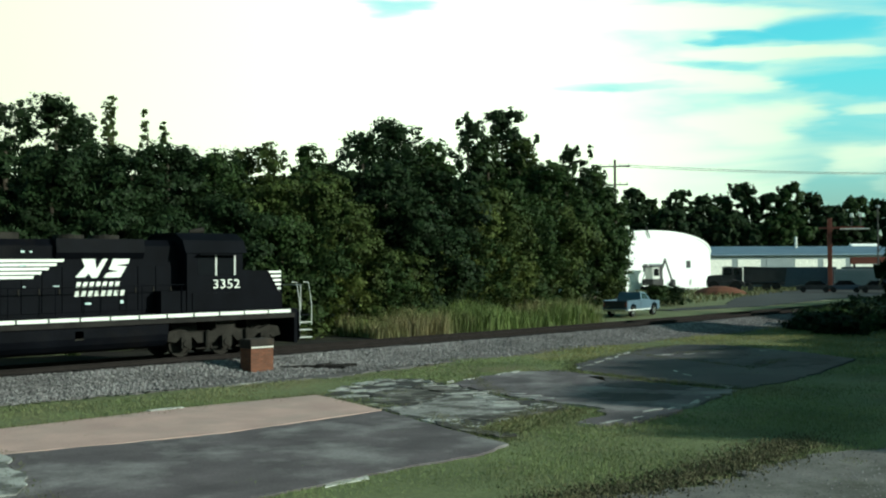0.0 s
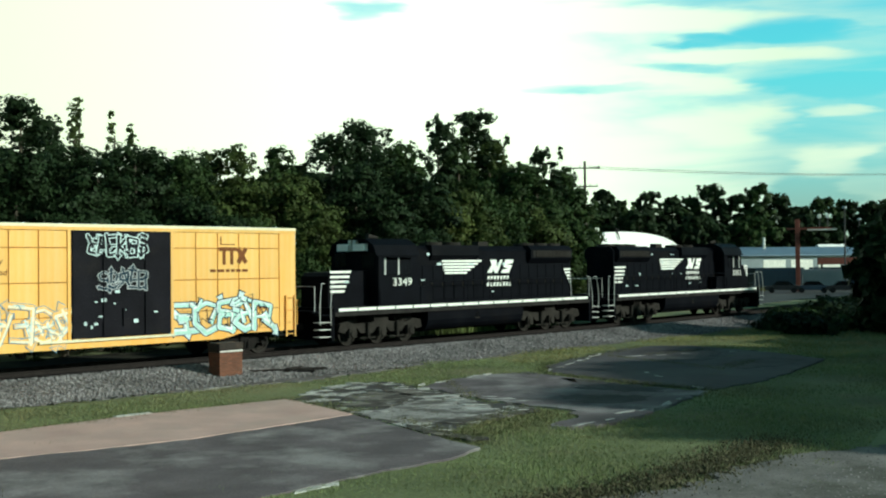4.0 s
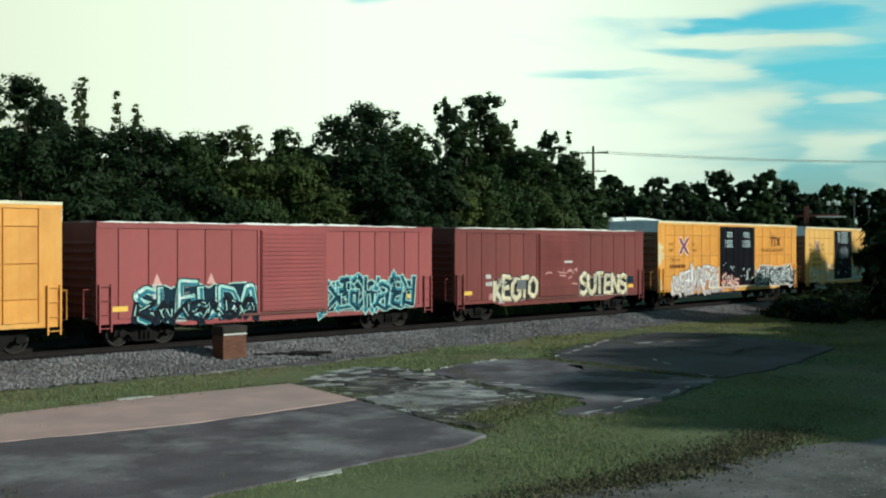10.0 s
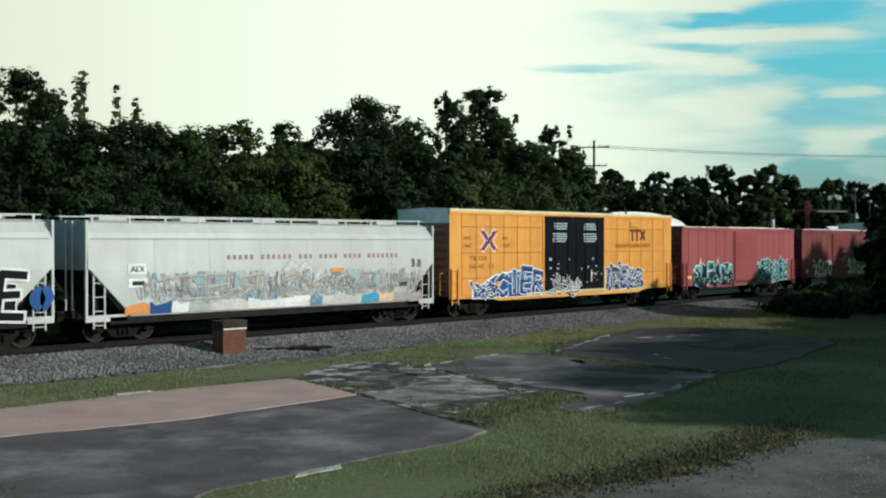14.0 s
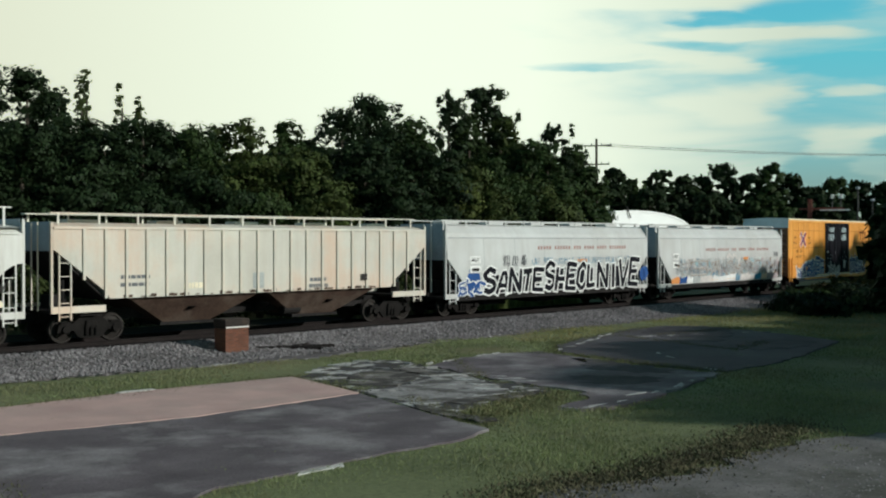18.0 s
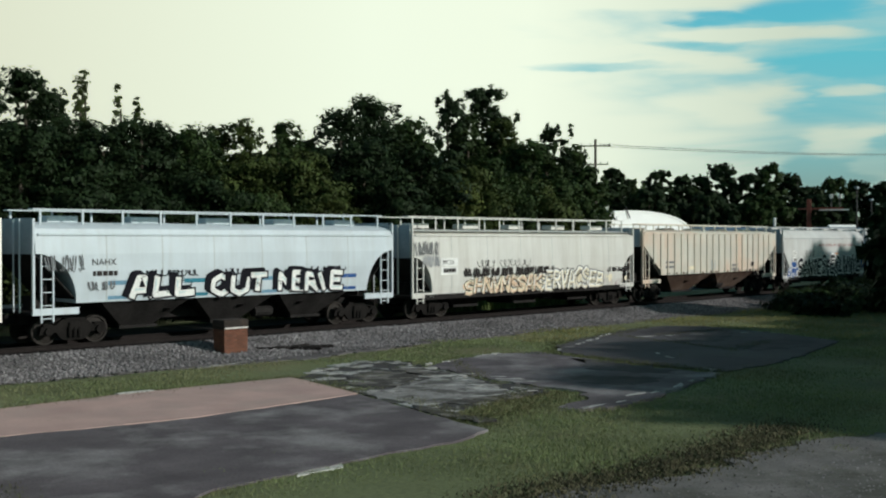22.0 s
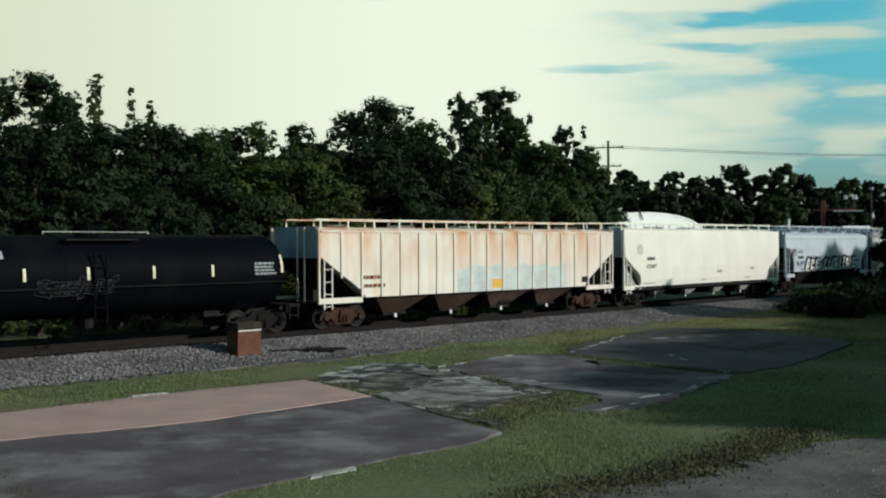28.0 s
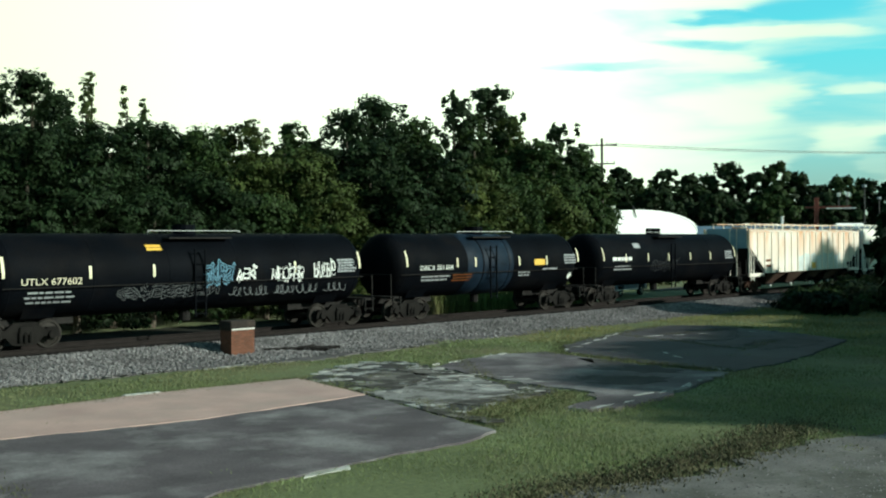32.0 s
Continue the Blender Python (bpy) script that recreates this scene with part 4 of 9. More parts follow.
    blades("tall_weeds", x, y, h, 0.055, M["weed"], "tall yellow-green weeds behind the track", "weeds", 3, 0.5)
    # rough grass on the far side
    n = 16000
    x, y = rng.uniform(60, 150, n), rng.uniform(40, 100, n)
    keep = (y > 47 + (x - 60) * 0.28) & (np.hypot(x - 125, y - 86) > 6)
    x, y = x[keep], y[keep]
    blades("rough_grass", x, y, rng.uniform(0.15, 0.5, len(x)), 0.12, M["dry_grass"], "rough grass round the yard", "grass", 4, 0.6)
    # pebbles on the drive
    n = 5200
    x, y = rng.uniform(9.5, 26, n), rng.uniform(4, 10.8, n)
    keep = inside(x, y, GRAVEL)
    x, y = x[keep], y[keep]
    n = len(x)
    q = rng.uniform(0.012, 0.034, n)[:, None, None] * rng.uniform(0.6, 1.3, (n, 5, 1))
    shape = np.array([(1, 0, 0), (0, 1, 0), (-1, 0, 0), (0, -1, 0), (0, 0, 0.7)], float)[None] * q
    v = (shape + np.stack([x, y, np.zeros(n) + 0.018], 1)[:, None, :]).reshape(-1, 3)
    f = (np.array([(0, 1, 4), (1, 2, 4), (2, 3, 4), (3, 0, 4)])[None] + (np.arange(n) * 5)[:, None, None]).reshape(-1, 3)
    tagged(raw("pebbles", v, f, M["stone"]), "loose grey pebbles on the drive", "pebbles", kind="stuff")
    # leaf litter at the gravel's edge
    n = 7000
    k = rng.uniform(0, 1, n)
    x = 12.4 + k * 9.2 + rng.normal(0, 0.6, n)
    y = 10.9 - 0.5 * np.sin(k * 3.1) + rng.normal(0, 0.42, n)
    blades("leaf_litter", x, y, rng.uniform(0.02, 0.08, n), 0.032, M["litter"], "brown leaf litter and low weeds beside the gravel", "leaf litter", 5, 1.5, z=0.01)


lawn()

# ---- trees ----


def leaf_mesh(centres, radii, flat, count, size, seed, droop=0.0):
    """Leaves in sprays, the sprays set over the upper shells of boughs: each leaf a small bent blade that leans outwards and up."""
    rng = np.random.default_rng(seed)
    c, r, fl = np.asarray(centres), np.asarray(radii), np.asarray(flat)
    # sprays on every bough, more on the large ones
    per = np.maximum(5, (13 * r ** 1.6).astype(int) + 4)
    bough = np.repeat(np.arange(len(c)), per)
    m = len(bough)
    d = rng.normal(0, 1, (m, 3)) + np.array([0, 0, 0.42])
    d /= np.linalg.norm(d, axis=1, keepdims=True)
    out = np.where(rng.uniform(0, 1, m) < 0.2, rng.uniform(0.25, 0.7, m), rng.uniform(0.72, 1.12, m))
    squash = np.stack([np.ones(m), np.ones(m), fl[bough]], 1)
    spray = c[bough] + d * (r[bough] * out)[:, None] * squash
    wide = r[bough] * rng.uniform(0.16, 0.34, m) + 0.05
    pick = rng.choice(m, count, p=wide ** 2 / (wide ** 2).sum())
    off = rng.normal(0, 1, (count, 3)) * wide[pick][:, None] * np.array([0.72, 0.72, 0.42])
    off[:, 2] -= droop * np.abs(rng.normal(0, 1, count))
    pos = spray[pick] + off
    nrm = d[pick] * 0.8 + off / wide[pick][:, None] * 0.35 + rng.normal(0, 0.22, (count, 3)) + np.array([0, 0, 0.3])
    nrm /= np.linalg.norm(nrm, axis=1, keepdims=True)
    t = np.cross(nrm, rng.normal(0, 1, (count, 3)))
    t /= np.linalg.norm(t, axis=1, keepdims=True)
    b = np.cross(nrm, t)
    s = (size * rng.uniform(0.6, 1.4, count))[:, None]
    v = np.stack([pos - t * s, pos + b * s * 0.55 - nrm * s * 0.12, pos + t * s - nrm * s * 0.35, pos - b * s * 0.55 - nrm * s * 0.12], 1).reshape(-1, 3)
    k = np.arange(count) * 4
    return v, np.stack([k, k + 1, k + 2, k + 3], 1)


def tree(x, y, h, r, kind, mat, seed, label, name="tree", group="trees behind the track", leaves=1.0, size=0.16, trunk=True):
    """A tapered trunk with limbs and a crown of boughs. Kinds: b full, t tall and open with flat layers, f feathery, v hung with vines, s shrub down to the ground."""
    rnd = random.Random(seed)
    root = thing(name, label, "shrub" if kind == "s" else "tree", group, pose(x, y, 0))
    low = {"b": 0.12, "t": 0.30, "f": 0.35, "v": 0.10, "s": 0.04}[kind]
    count = {"b": int(26 + 11 * r), "t": int(24 + 8 * r), "f": 26, "v": int(20 + 7 * r), "s": int(10 + 5 * r)}[kind]
    centres, radii, flat = [], [], []
    lean = rnd.uniform(0, 6.28)
    for i in range(count):
        k = (i + rnd.uniform(0.2, 0.8)) / count
        z = h * (low + (0.96 - low) * k ** 0.9)
        f = (z / h - low) / (1 - low)
        a = i * 2.4 + rnd.uniform(-0.5, 0.5)
        if kind in "bv":
            wide = r * (0.8 + 0.42 * math.sin(math.pi * min(1, f * 0.9 + 0.1))) * (1.0 if f < 0.68 else max(0.12, 1 - ((f - 0.68) / 0.32) ** 1.7 * 0.85))
            wide *= 1 + 0.18 * math.sin(3 * a + lean)
            q = wide * (rnd.uniform(0.62, 1.0) if rnd.random() < 0.8 else rnd.uniform(0.1, 0.6))
            cr = rnd.uniform(0.55, 1.08) * min(1.25, 0.55 + r * 0.24) * (1.0 if f < 0.75 else 0.85)
            fl = rnd.uniform(0.55, 0.8) if kind == "b" else rnd.uniform(0.9, 1.3)
        elif kind == "t":
            wide = r * (0.45 + 0.8 * math.sin(math.pi * min(1.0, f ** 0.9 + 0.12)))
            q = wide * rnd.uniform(0.25, 1.0)
            cr, fl = rnd.uniform(0.38, 0.78) * (0.7 + 0.16 * r), rnd.uniform(0.42, 0.68)
        elif kind == "f":
            q = r * 0.9 * (1 - f * 0.97) * rnd.uniform(0.3, 1.0)
            cr, fl = rnd.uniform(0.10, 0.22) + 0.1 * (1 - f), 1.6
        else:
            q = r * (1.05 - 0.6 * f) * math.sqrt(rnd.uniform(0.1, 1.0))
            cr, fl = rnd.uniform(0.5, 0.95) * min(1.0, 0.4 + r * 0.2), rnd.uniform(0.7, 0.95)
        centres.append((q * math.cos(a), q * math.sin(a), max(cr * 0.5, min(z, h - cr * fl * 0.9))))
        radii.append(cr)
        flat.append(fl)
    if kind in "btv":
        # leading shoots that break the outline
        for j in range(5 if kind != "t" else 4):
            sx, sy = rnd.uniform(-0.8, 0.8) * r, rnd.uniform(-0.8, 0.8) * r
            top = h + rnd.uniform(-0.9, 0.25) - 0.5 * math.hypot(sx, sy) / r
            for n in range(3):
                centres.append((sx + rnd.uniform(-0.15, 0.15), sy + rnd.uniform(-0.15, 0.15), top - 0.34 * n))
                radii.append(0.15 + 0.1 * n)
                flat.append(1.1)
    area = sum(q * q for q in radii)
    n = int(leaves * area * {"b": 560, "t": 700, "f": 1300, "v": 620, "s": 420}[kind])
    v, f = leaf_mesh(centres, radii, flat, n, size, seed, 0.35 if kind == "v" else 0.0)
    raw("crown", v, f, mat, root)
    if trunk and kind != "s":
        g = Geo()
        base = 0.10 + h * 0.014
        lx, ly = rnd.uniform(-0.03, 0.03) * h, rnd.uniform(-0.03, 0.03) * h
        top = (lx, ly, h * 0.86)
        mid = (lx * 0.4, ly * 0.4, h * 0.4)
        g.cyl((0, 0, -0.1), mid, base, 8, base * 0.7)
        g.cyl(mid, top, base * 0.7, 7, base * 0.15)
        part("trunk", g, M["bark"], root)
        limb_no = 0
        for i in range(4, count, 2):
            cx, cy, cz = centres[i]
            z0 = max(h * 0.18, cz - math.hypot(cx, cy) * 0.9 - 0.4)
            k = min(1.0, z0 / (h * 0.86))
            if limb_no < 10:
                part("limb", Geo().cyl((lx * k, ly * k, z0), (cx, cy, cz), base * 0.3 * (1.1 - k), 5, 0.012), M["bark"], root)
            limb_no += 1
    return root


TREES = [(23.9, 52.0, 12.6, 1.9, "t"), (25.9, 54.0, 12.0, 1.2, "t"), (20.6, 50.0, 11.8, 1.7, "t"), (19.6, 50.5, 10.2, 2.0, "b"), (24.9, 50.0, 9.9, 1.9, "b"), (28.0, 54.0, 10.2, 1.8, "b"), (30.2, 58.0, 14.2, 1.3, "f"), (31.2, 56.0, 13.3, 0.8, "f"), (33.0, 57.0, 12.7, 0.6, "f"), (29.4, 57.0, 13.5, 1.1, "f"),
         (29.9, 51.0, 10.3, 2.1, "b"), (32.0, 50.0, 10.1, 1.8, "b"), (34.5, 53.0, 10.4, 1.7, "b"), (25.5, 47.0, 9.4, 1.8, "b"), (21.2, 46.0, 9.0, 2.0, "b"), (36.4, 54.0, 11.0, 0.9, "b"), (37.6, 53.0, 11.3, 1.0, "b"),
         (40.6, 53.0, 11.3, 1.0, "b"), (35.6, 49.0, 8.9, 2.5, "b"), (38.6, 48.6, 8.9, 1.7, "b"), (45.9, 54.0, 12.6, 2.1, "b"), (50.0, 56.0, 13.8, 2.6, "b"), (53.0, 55.0, 12.8, 2.0, "b"),
         (44.3, 50.0, 10.0, 2.6, "b"), (50.1, 51.0, 10.0, 2.4, "b"), (65.2, 62.5, 16.4, 2.0, "t"), (70.4, 64.0, 17.7, 2.8, "t"), (67.6, 63.4, 14.4, 2.2, "b"), (53.3, 50.4, 7.6, 1.3, "b"), (88.2, 68.4, 12.0, 1.7, "b"), (73.4, 64.5, 15.8, 1.6, "t"), (70.8, 62.0, 14.7, 1.9, "b"), (69.8, 58.0, 12.2, 2.8, "b"),
         (77.2, 62.0, 14.6, 2.4, "t"), (55.5, 52.0, 9.1, 2.6, "b"), (59.1, 52.6, 8.8, 2.4, "v"), (83.3, 64.0, 13.2, 1.8, "b"), (67.9, 56.5, 8.9, 2.9, "v"), (81.3, 61.0, 10.8, 2.0, "b"),
         (91.5, 71.0, 12.8, 2.2, "b"), (86.0, 66.5, 12.4, 2.0, "b"), (75.5, 58.5, 7.8, 2.2, "b"), (45.3, 48.0, 7.4, 2.0, "b"), (38.3, 46.6, 7.0, 1.9, "b"), (30.7, 46.6, 7.2, 2.0, "b"), (23.0, 45.5, 7.2, 2.0, "b"), (26.7, 45.5, 6.6, 1.8, "b"),
         (33.4, 45.8, 6.3, 2.0, "b"), (62.5, 56.5, 10.5, 2.6, "b"), (14.0, 48.0, 10.5, 2.4, "b"), (9.0, 50.0, 11.5, 2.6, "b"), (3.0, 47.0, 10.5, 2.6, "b"), (57.0, 60.0, 12.0, 2.4, "b"), (17.0, 45.8, 7.5, 2.0, "b"), (22.0, 60.0, 11.0, 3.0, "b"), (29.0, 62.0, 10.8, 3.0, "b"), (36.5, 60.0, 10.6, 3.0, "b"), (42.0, 58.0, 9.8, 3.0, "b"), (48.0, 61.0, 11.0, 3.0, "b"), (56.5, 64.0, 12.0, 3.0, "b"), (63.5, 66.0, 12.8, 3.0, "b"), (74.0, 68.0, 13.2, 3.0, "b"), (80.5, 67.0, 12.0, 3.0, "b")]
SHRUBS = [(20.0, 44.6, 3.4, 1.6), (24.5, 44.4, 3.0, 1.5), (28.8, 44.4, 3.6, 1.6), (32.5, 44.3, 3.0, 1.5), (36.6, 44.6, 3.6, 1.7), (40.5, 45.2, 4.0, 1.7), (42.8, 46.0, 4.6, 1.6), (47.5, 46.2, 4.0, 1.6), (51.5, 47.6, 5.4, 1.7), (53.8, 48.4, 6.4, 1.5),
          (56.5, 49.8, 4.4, 1.6), (61.5, 52.6, 5.6, 1.8), (65.5, 54.2, 4.6, 1.7), (71.0, 56.0, 4.2, 1.8), (78.2, 58.6, 4.6, 1.8), (81.8, 60.0, 4.6, 1.6), (48.8, 48.6, 5.0, 1.6), (58.8, 51.0, 5.4, 1.6), (74.0, 55.0, 2.6, 1.5), (80.0, 52.6, 1.7, 0.9), (86.0, 58.6, 1.5, 1.2), (89.0, 60.0, 1.4, 1.2), (92.0, 61.0, 1.3, 1.2), (83.5, 57.0, 1.6, 1.1)]


def woods():
    kinds = {"b": "broad leafy tree in full dark-green summer foliage", "t": "tall open-crowned tree rising over the wood's edge", "f": "thin feathery sapling crown above the wood", "v": "leafy tree hung with vines at the wood's edge"}
    for i, (x, y, h, r, k) in enumerate(TREES):
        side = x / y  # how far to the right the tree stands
        # leaf tone follows position, painting in light and shade, darkest towards the left edge
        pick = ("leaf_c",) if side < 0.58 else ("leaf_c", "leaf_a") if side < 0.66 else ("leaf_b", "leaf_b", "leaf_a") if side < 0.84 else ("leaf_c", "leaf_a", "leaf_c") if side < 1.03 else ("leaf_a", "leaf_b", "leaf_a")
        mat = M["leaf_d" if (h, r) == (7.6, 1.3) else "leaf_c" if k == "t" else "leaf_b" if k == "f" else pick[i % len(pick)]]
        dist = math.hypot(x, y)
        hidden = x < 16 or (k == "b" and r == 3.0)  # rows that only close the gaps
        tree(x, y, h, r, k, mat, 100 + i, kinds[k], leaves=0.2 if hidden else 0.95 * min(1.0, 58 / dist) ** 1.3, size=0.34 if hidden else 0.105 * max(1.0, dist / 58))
    for i, (x, y, h, r) in enumerate(SHRUBS):
        mat = M[("leaf_b", "leaf_a", "leaf_d", "leaf_b", "leaf_a", "leaf_c")[(i * 5) % 6]]
        tree(x, y, h, r, "s", mat, 300 + i, "dense leafy shrub at the edge of the wood", "shrub", "shrubs along the track", size=0.10)
    far = [(174, 124, 18.0, 3.4), (184, 127, 16.5, 3.4), (192, 126, 18.4, 3.2), (198, 124, 17.6, 3.4), (204, 123, 17.8, 3.2), (206, 119, 20.4, 3.4), (208, 114, 18.0, 3.0), (212, 111, 20.2, 3.9), (215, 108, 18.2, 3.0),
           (218, 105, 15.2, 3.4), (222, 102, 17.2, 4.0), (226, 98, 16.8, 3.6), (228, 94, 16.2, 3.4), (225, 88, 16.6, 4.2), (190, 113, 13.0, 5.6), (176, 117, 13.5, 4.8), (200, 107, 13.0, 5.8), (210, 100, 13.0, 5.8), (165, 124, 16.0, 3.8), (157, 122, 16.5, 4.0),
           (238, 80, 16.0, 4.5), (150, 119, 16.5, 3.6), (143, 114, 16.0, 3.4), (136, 112, 16.5, 3.4), (128, 113, 16.0, 3.4), (112, 116, 16.5, 3.4), (120, 114, 16.0, 3.4), (116, 100, 15.4, 2.8), (122, 99, 14.8, 2.8)]
    for i, (x, y, h, r) in enumerate(far):
        tree(x, y, h, r, "b", M[("leaf_c", "leaf_a", "leaf_c")[i % 3]], 500 + i, "distant leafy tree behind the industrial yard", "tree", "distant trees", leaves=0.17, size=0.5)


woods()


def right_thicket():
    """Dark growth beside the track past the lawn, and mostly unseen trees added to shade the lawn and train and to dim
    light from the left.
    """
    for i, (x, y, h, r) in enumerate([(60.5, 29.6, 1.1, 1.9), (57.0, 27.8, 0.9, 1.8), (61.5, 26.6, 1.2, 1.9), (59.5, 24.4, 1.3, 1.9), (64.0, 28.6, 1.2, 2.0), (66.5, 30.5, 1.1, 1.9), (70.5, 32.0, 1.1, 1.9), (64.5, 25.0, 1.4, 1.9), (63.0, 22.8, 1.6, 1.9), (75.0, 33.5, 1.2, 1.9), (54.5, 26.0, 0.7, 1.6), (67.5, 27.0, 1.6, 1.9), (73.0, 30.2, 1.6, 1.9)]):
        tree(x, y, h, r, "s", M["leaf_c" if i % 3 else "leaf_a"], 700 + i, "low dark bramble thicket beside the track", "shrub", "bramble thicket", size=0.15)
    # first three edge the view; the others are mostly unseen, added to block light
    for i, (x, y, h, r, k) in enumerate([(56.9, 22.0, 6.4, 1.6, "b"), (58.6, 19.6, 6.6, 2.0, "b"), (60.5, 17.5, 6.0, 2.2, "b"), (67.0, 4.0, 10.5, 3.2, "b"), (27.0, -16.0, 8.0, 3.2, "b"), (20.0, -17.0, 8.0, 3.2, "b"), (45.5, 0.5, 10.5, 3.0, "b"), (53.0, 2.0, 10.5, 3.0, "b"), (75.0, 6.0, 10.5, 3.2, "b"), (84.0, 13.0, 13.5, 3.2, "b"), (86.0, 21.0, 9.5, 2.6, "b"), (92.0, 15.0, 13.0, 3.4, "b"), (98.0, 12.0, 15.0, 3.8, "b"), (105.0, 15.0, 14.5, 3.8, "b"), (112.0, 13.0, 15.0, 3.8, "b"), (119.0, 17.0, 15.0, 3.8, "b"), (127.0, 16.0, 16.0, 4.0, "b"), (136.0, 19.0, 16.0, 4.0, "b"), (59.0, -4.0, 12.0, 3.6, "b"), (52.0, -6.0, 12.0, 3.8, "b"), (45.0, -6.0, 12.5, 3.8, "b"), (38.5, -6.0, 11.2, 3.4, "b"), (62.0, 8.0, 8.5, 2.8, "b"), (56.0, 9.5, 7.0, 2.4, "b"), (33.8, -9.5, 10.6, 3.3, "b"), (40.5, -1.5, 9.5, 2.8, "b"), (35.5, -1.5, 9.5, 3.0, "b"), (48.5, 4.0, 8.5, 2.6, "b"), (-14.0, 27.0, 11.0, 3.4, "b"), (-19.0, 20.0, 12.0, 3.6, "b"), (-22.0, 12.0, 12.0, 3.6, "b"), (-24.0, 3.0, 12.0, 3.6, "b"), (-23.0, -6.0, 12.0, 3.6, "b"), (-30.0, 26.0, 13.0, 3.8, "b"), (69.0, 24.5, 6.0, 2.2, "b")]):
        tree(x, y, h, r, k, M["leaf_c"], 800 + i, "broad dark tree of a mostly unseen group added to block light", "tree", "trees beside the lawn", leaves=0.15, size=0.62)


right_thicket()

# ---- brick pillar by the track ----


def pillar():
    root = thing("brick_pillar", "low square brick pillar with a white coping band by the track", "brick pillar", at=pose(21.91, 31.69, 0.03))
    w, d, h = 0.48, 0.33, 1.15
    part("core", Geo().box(-w + 0.02, w - 0.02, -d + 0.02, d - 0.02, -0.1, h - 0.22), M["mortar"], root)
    meshes = {}
    for row in range(13):
        z = 0.004 + row * 0.068
        # stretchers with a half brick at one end, the bond reversed in every other course
        for along, length, count, reach, halves in (("x", 2 * w, 4.5, d, (0.5,) if row % 2 else ()), ("y", 2 * d - 0.2, 2.0, w, (0.5,) if row % 2 else ())):
            unit, at = length / count, -length / 2
            for size in list(halves) + [1.0] * int(count - sum(halves)) + ([0.5] if (count - sum(halves)) % 1 else []):
                key = (along, size)
                if key not in meshes:
                    half = unit * size / 2 - 0.005
                    meshes[key] = mesh_of("brick", Geo().box(-half, half, -0.05, 0.05, 0, 0.057) if along == "x" else Geo().box(-0.05, 0.05, -half, half, 0, 0.057), M["brick"])
                mid = at + unit * size / 2
                at += unit * size
                for sgn in (-1, 1):
                    part("brick", meshes[key], None, root).matrix_basis = pose(mid, sgn * (reach - 0.05), z) if along == "x" else pose(sgn * (reach - 0.05), mid, z)
    part("coping_band", Geo().box(-w - 0.012, w + 0.012, -d - 0.012, d + 0.012, h - 0.255, h - 0.19), M["cap"], root)
    dentil = mesh_of("dentil", Geo().box(-0.055, 0.055, -0.03, 0.03, 0, 0.05), M["white_band"])
    for k in range(7):
        part("dentil", dentil, None, root, "white-painted dentil").matrix_basis = pose(-w + 0.07 + k * (2 * w - 0.14) / 6, -d - 0.008, h - 0.248)
    part("cap", Geo().box(-w - 0.03, w + 0.03, -d - 0.03, d + 0.03, h - 0.195, h + 0.06, 0.025), M["cap"], root, "dark cap")
    # burnt sleepers and black scrap beside it
    for x, y, L, a in ((23.6, 31.5, 1.3, -30), (24.3, 31.0, 1.7, -48), (25.1, 30.9, 1.2, -20), (24.8, 31.5, 0.9, 15)):
        g = Geo().box(-L / 2, L / 2, -0.1, 0.1, 0, 0.13, 0.02)
        tagged(part("old_timber", g, M["tie"]), "charred old timber lying on the gravel", "timber", "old timbers by the pillar").matrix_basis = pose(x, y, 0.04, 0, 0, a)


pillar()

# ---- yard beyond the track ----


def frame_at(ax, ay, bx, by):
    """Origin at a, local x towards b, local y away from the camera."""
    return pose(ax, ay, 0, 0, 0, math.degrees(math.atan2(by - ay, bx - ax)))


def dome_building():
    root = thing("storage_building", "white arched storage building with a bright end wall", "storage building", at=frame_at(105.4, 80.6, 130.0, 80.0))
    W, eave, peak, deep = 24.6, 4.9, 7.7, 30.0
    arch = [(W / 2 + W / 2 * math.cos(math.pi * i / 28), eave + (peak - eave) * math.sin(math.pi * i / 28) ** 0.85) for i in range(29)]
    part("end_wall", Geo().prism([(0, 0)] + arch[::-1] + [(W, 0)], 0.0, 0.25), M["dome"], root)
    inner = [(0.15 + x * (W - 0.3) / W, z - 0.12) for x, z in arch]
    part("roof", Geo().prism([(x, z + 0.1) for x, z in arch] + inner[::-1], -0.1, deep), M["dome"], root)
    part("side_wall", Geo().box(W - 0.2, W, 0.25, deep, 0, eave), M["dome"], root)
    part("side_wall", Geo().box(0, 0.2, 0.25, deep, 0, eave), M["dome"], root)
    for x, z in ((9.4, 2.6), (18.9, 3.0)):
        frame_ = part("window", Geo().box(x, x + 0.85, -0.08, 0.02, z, z + 0.85), M["dark_machine"], root, "small dark window")
        part("sill", Geo().box(x - 0.06, x + 0.91, -0.14, -0.02, z - 0.1, z), M["wall_grey"], frame_)
    # flat dark panel paints the unlit inside of the doorway
    part("doorway", Geo().box(10.7, 13.5, -0.05, 0.02, -0.05, 3.3), M["dark_machine"], root, "open doorway as a dark panel, its inside shade painted")
    part("lintel", Geo().box(10.55, 13.65, -0.09, 0.02, 3.3, 3.5), M["wall_grey"], root)
    part("flagstaff", Geo().cyl((10.6, -0.2, 6.8), (9.8, -0.2, 8.2), 0.09, 6), M["dark_machine"], root, "short dark staff")


dome_building()


